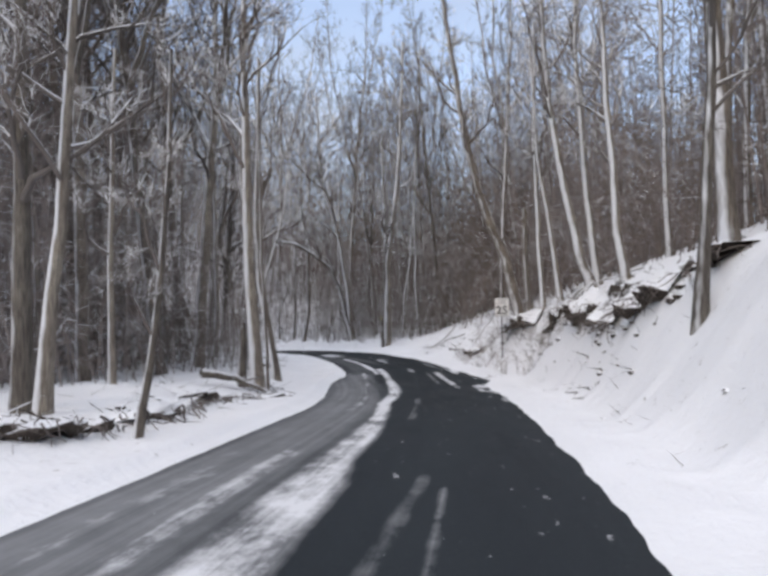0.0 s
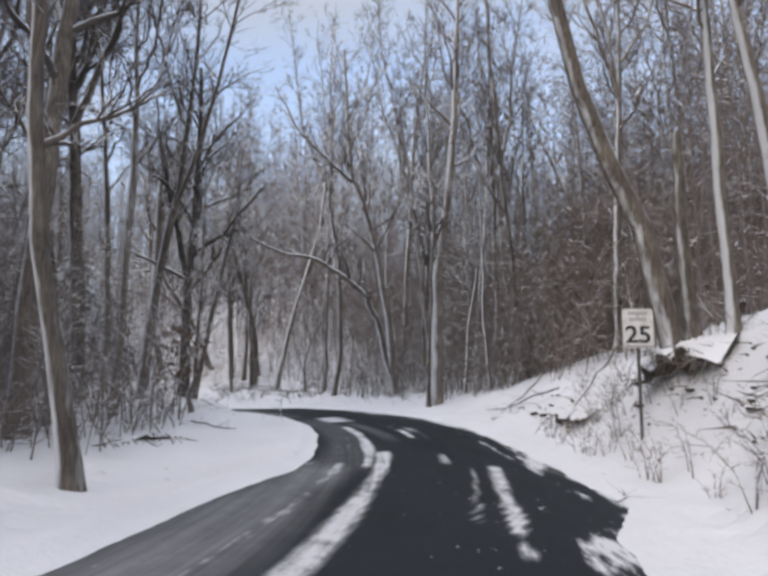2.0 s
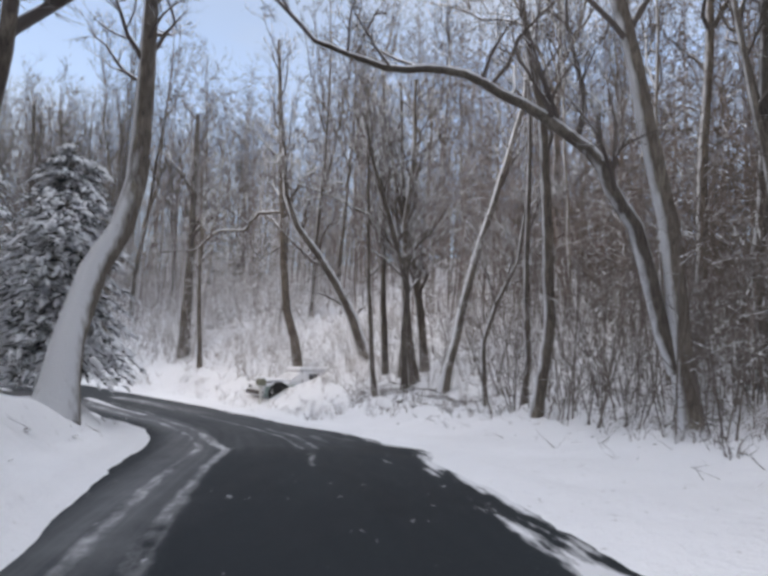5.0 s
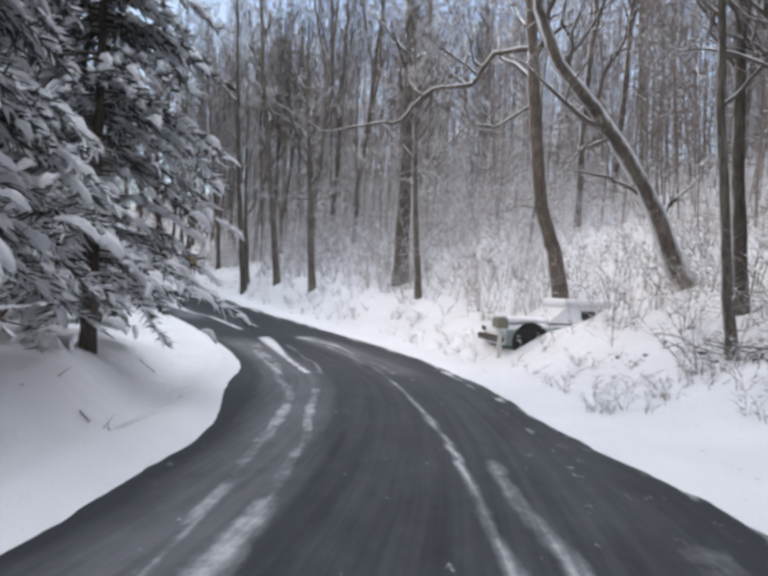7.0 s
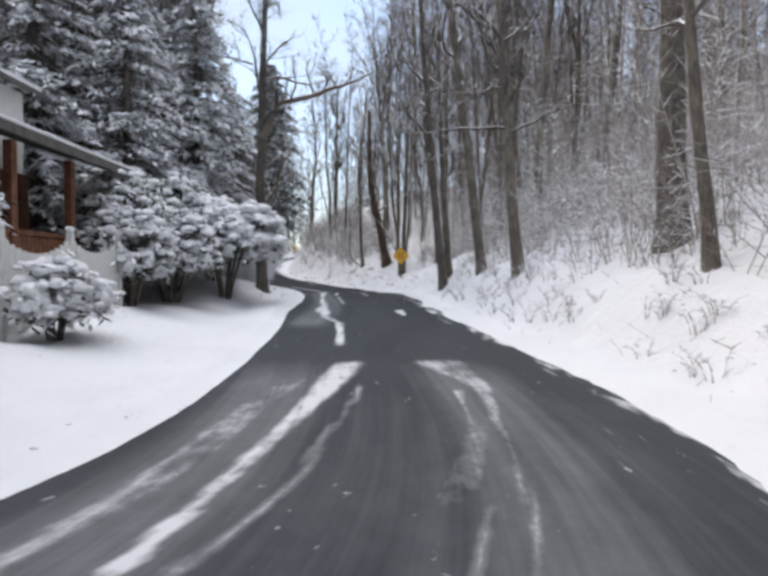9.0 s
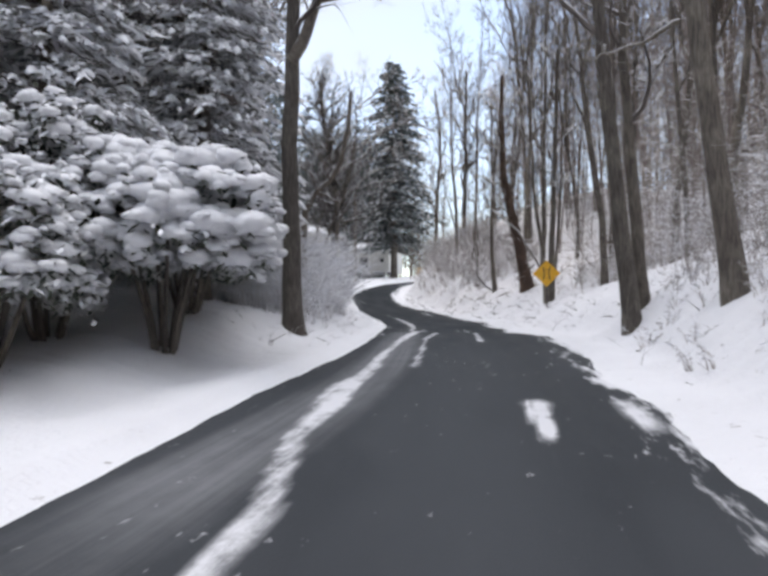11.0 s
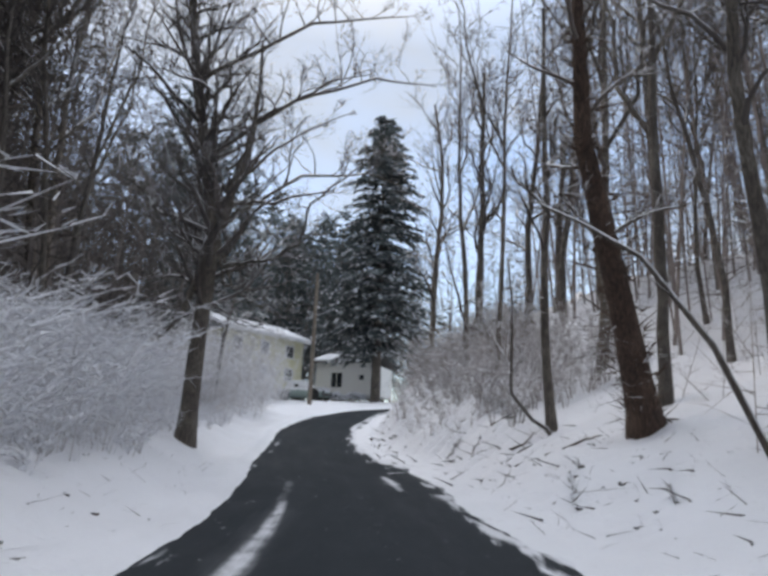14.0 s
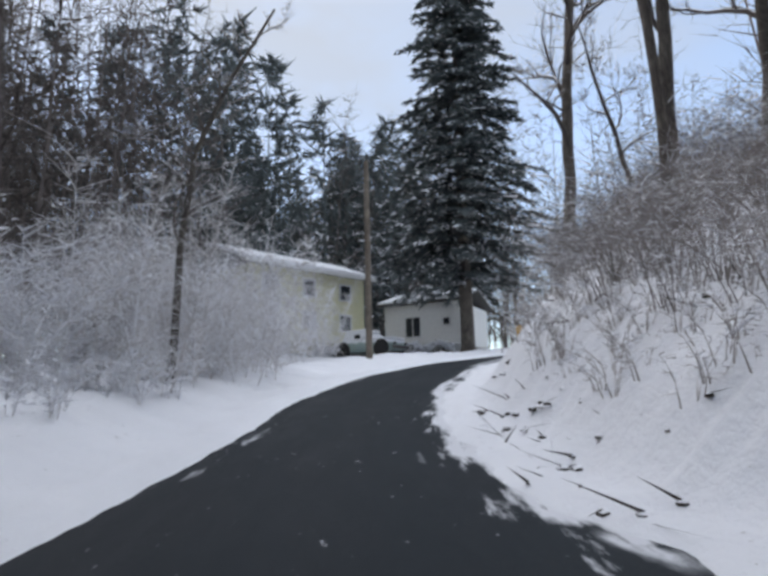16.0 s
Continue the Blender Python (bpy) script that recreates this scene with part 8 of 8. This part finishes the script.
def rubble(line, count, seed, sizes, wide, words):
    """Stones, roots' ends and frozen clods lying half under snow along a line."""
    rs = np.random.RandomState(seed)
    p = np.array(line, float)
    q = rs.uniform(0, len(p) - 1, count)
    x = np.interp(q, np.arange(len(p)), p[:, 0]) + rs.normal(0, wide, count)
    y = np.interp(q, np.arange(len(p)), p[:, 1]) + rs.normal(0, wide, count)
    z = ground_height(x, y)
    size = sizes[0] + (sizes[1] - sizes[0]) * rs.rand(count) ** 2.2
    lumps = [snow_lump(rs, np.array([a, b, c - 0.12 * k]), k, 7) for a, b, c, k in zip(x, y, z, size)]
    w = rs.uniform(0, 2 * np.pi, count)
    feet = np.stack([x, y, z + size * 0.3], 1)
    way = np.stack([np.cos(w), np.sin(w), rs.uniform(-0.2, 0.5, count)], 1) * rs.uniform(0.2, 0.7, (count, 1))
    stuff("rubble", joined(lumps + [spikes(feet, feet + way, rs.uniform(0.008, 0.022, count))]), M_SOIL, words, "rubble")


rubble(((5.5, 27.4), (6.1, 24.6), (6.1, 21.5), (5.9, 18.0), (6.4, 15.5)), 110, 51, (0.03, 0.15), 0.35, "dark stones and root ends under snow on the cut bank")
rubble(((5.7, 16.6), (5.5, 14.5), (5.45, 12.5), (5.6, 11.0)), 70, 58, (0.04, 0.16), 0.25, "root ends and frozen clods along the bared bank")
rubble(((4.6, 14.6), (4.7, 12.4), (4.6, 10.6)), 16, 59, (0.03, 0.11), 0.4, "clods that have rolled down the snowy bank")
rubble(((6.4, 17.0), (7.6, 13.0), (8.4, 9.0), (8.8, 5.0)), 60, 52, (0.02, 0.08), 0.7, "dark clods scattered on the snowy bank")
rubble(((4.6, 30.5), (3.6, 34.0), (2.2, 36.6)), 26, 53, (0.04, 0.2), 0.5, "stones and clods on the bank's foot")
rubble(((-5.0, 5.0), (-4.2, 8.4), (-3.8, 12.0), (-3.5, 15.4)), 90, 54, (0.04, 0.17), 0.28, "dark ragged clods along the ditch edge")
rubble(((-3.7, 16.3), (-3.25, 16.45), (-3.1, 17.0), (-3.3, 17.8)), 30, 62, (0.08, 0.22), 0.12, "dark stones heaped at a tree's foot by the ditch")
rubble(((-62.0, 53.6), (-70.0, 52.0), (-77.0, 49.8), (-83.0, 49.0)), 70, 55, (0.02, 0.09), 0.9, "dark clods and roots showing on the snowy bank")
rubble(((-71.5, 49.4), (-74.5, 48.7), (-77.5, 48.1)), 36, 56, (0.03, 0.10), 0.2, "dark clods along the bank's ragged foot")
rubble([beside(u, o) for u, o in ((12.8, 1.0), (13.3, 1.6), (13.9, 1.2), (14.5, 1.7), (15.2, 1.3))], 80, 60, (0.02, 0.07), 0.5, "small dark clods and leaf ends in the roadside snow")
rubble([beside(u, -o) for u, o in ((13.4, 1.6), (14.2, 2.0), (15.0, 1.8), (15.8, 2.4), (16.5, 2.0), (17.2, 1.6))], 90, 61, (0.02, 0.09), 0.6, "roots, clods and bark showing through the snow on the bank")
rubble(((-8.5, 48.6), (-12.0, 51.4), (-16.5, 53.2)), 60, 57, (0.04, 0.15), 0.5, "litter and clods behind the verge")


def dead_leaf_sapling(x, y, low, high, seed):
    """A sapling that still holds its withered brown leaves."""
    rs = np.random.RandomState(seed)
    foot = np.array(on_ground(x, y))
    sapling = new("leafy_sapling")
    sapling.location = foot
    stem = Sticks()
    stem.limb([(0, 0, -0.1), (0.05, 0.03, high * 0.5), (0.1, -0.04, high)], [0.03, 0.02, 0.006], 6)
    ends = []
    for _ in range(16):
        h, w = rs.uniform(low, high), rs.uniform(0, 6.28)
        tip = Vector((0.08 + math.cos(w) * 0.7, math.sin(w) * 0.7, h + rs.uniform(-0.1, 0.3)))
        stem.spike(Vector((0.08, 0, h)), tip, 0.008)
        ends += [np.array(Vector((0.08, 0, h)).lerp(tip, q)) for q in rs.uniform(0.3, 1.0, 14)]
    p = np.array(ends)
    way = rs.normal(0, 1, p.shape) * 0.07 + np.array([0, 0, -0.06])
    trunk = new("stem", stem.mesh("stem", M_BARK_DARK))
    leaves = tagged(new("leaves", mesh_from_arrays("leaves", *slivers(p, p + way, rs.uniform(0.02, 0.04, len(p)), rs), M_DEAD_LEAF)), "withered brown leaves", kind="stuff")
    trunk.parent = leaves.parent = sapling
    tagged(sapling, "young tree still holding withered brown leaves", "sapling")


M_DEAD_LEAF = needle_material("withered_brown_leaves", (0.07, 0.040, 0.028), (0.20, 0.125, 0.085), 0.75)
for k, (x, y) in enumerate(((-6.9, 30.0), (-7.4, 31.2), (-6.2, 29.0))):
    dead_leaf_sapling(x, y, 1.0, 2.6, 90 + k)


def ditch_litter():
    """Dark stalks, twigs and leaf clods lying about at the banks' foot and in the ditch."""
    rs = np.random.RandomState(21)
    spread = [(220, -1.5, 2.6, 1.5, 5.0, 1), (160, 5.9, 8.2, 2.6, 6.0, -1), (330, 13.5, 18.0, 0.3, 5.0, -1), (160, 0.5, 4.6, 0.9, 4.0, -1), (160, 12.8, 16.5, 0.3, 3.5, 1), (60, 5.0, 9.5, 0.3, 5.0, 1), (120, 9, 13.5, 0.4, 3.0, -1)]
    sets, clods = [], []
    for count, u0, u1, near, far, side in spread:
        feet = places(rs, count, u0, u1, near, far, side, yard=False) + np.array([0, 0, 0.05])
        w = rs.uniform(0, 2 * np.pi, len(feet))
        way = np.stack([np.cos(w), np.sin(w), rs.uniform(-0.1, 0.9, len(feet))], 1) * rs.uniform(0.08, 0.45, (len(feet), 1))
        mid = feet + way * 0.6
        sets.append(spikes(feet, feet + way, rs.uniform(0.003, 0.010, len(feet))))
        sets.append(spikes(mid, mid + way[:, [1, 0, 2]] * 0.5, rs.uniform(0.002, 0.006, len(feet))))
        for p in places(rs, count // 2, u0, u1, near, far, side, yard=False):
            clods.append(pad(rs, p + np.array([0, 0, 0.03]), rs.uniform(0.025, 0.085), 0.3))
    stuff("litter", joined(sets), M_TWIG_DARK, "dark twigs and stalks poking out of the snow", "litter")
    stuff("clods", joined(clods), M_SOIL, "small clods of soil and leaves in the snow", "litter")


ditch_litter()
scatter_woods()
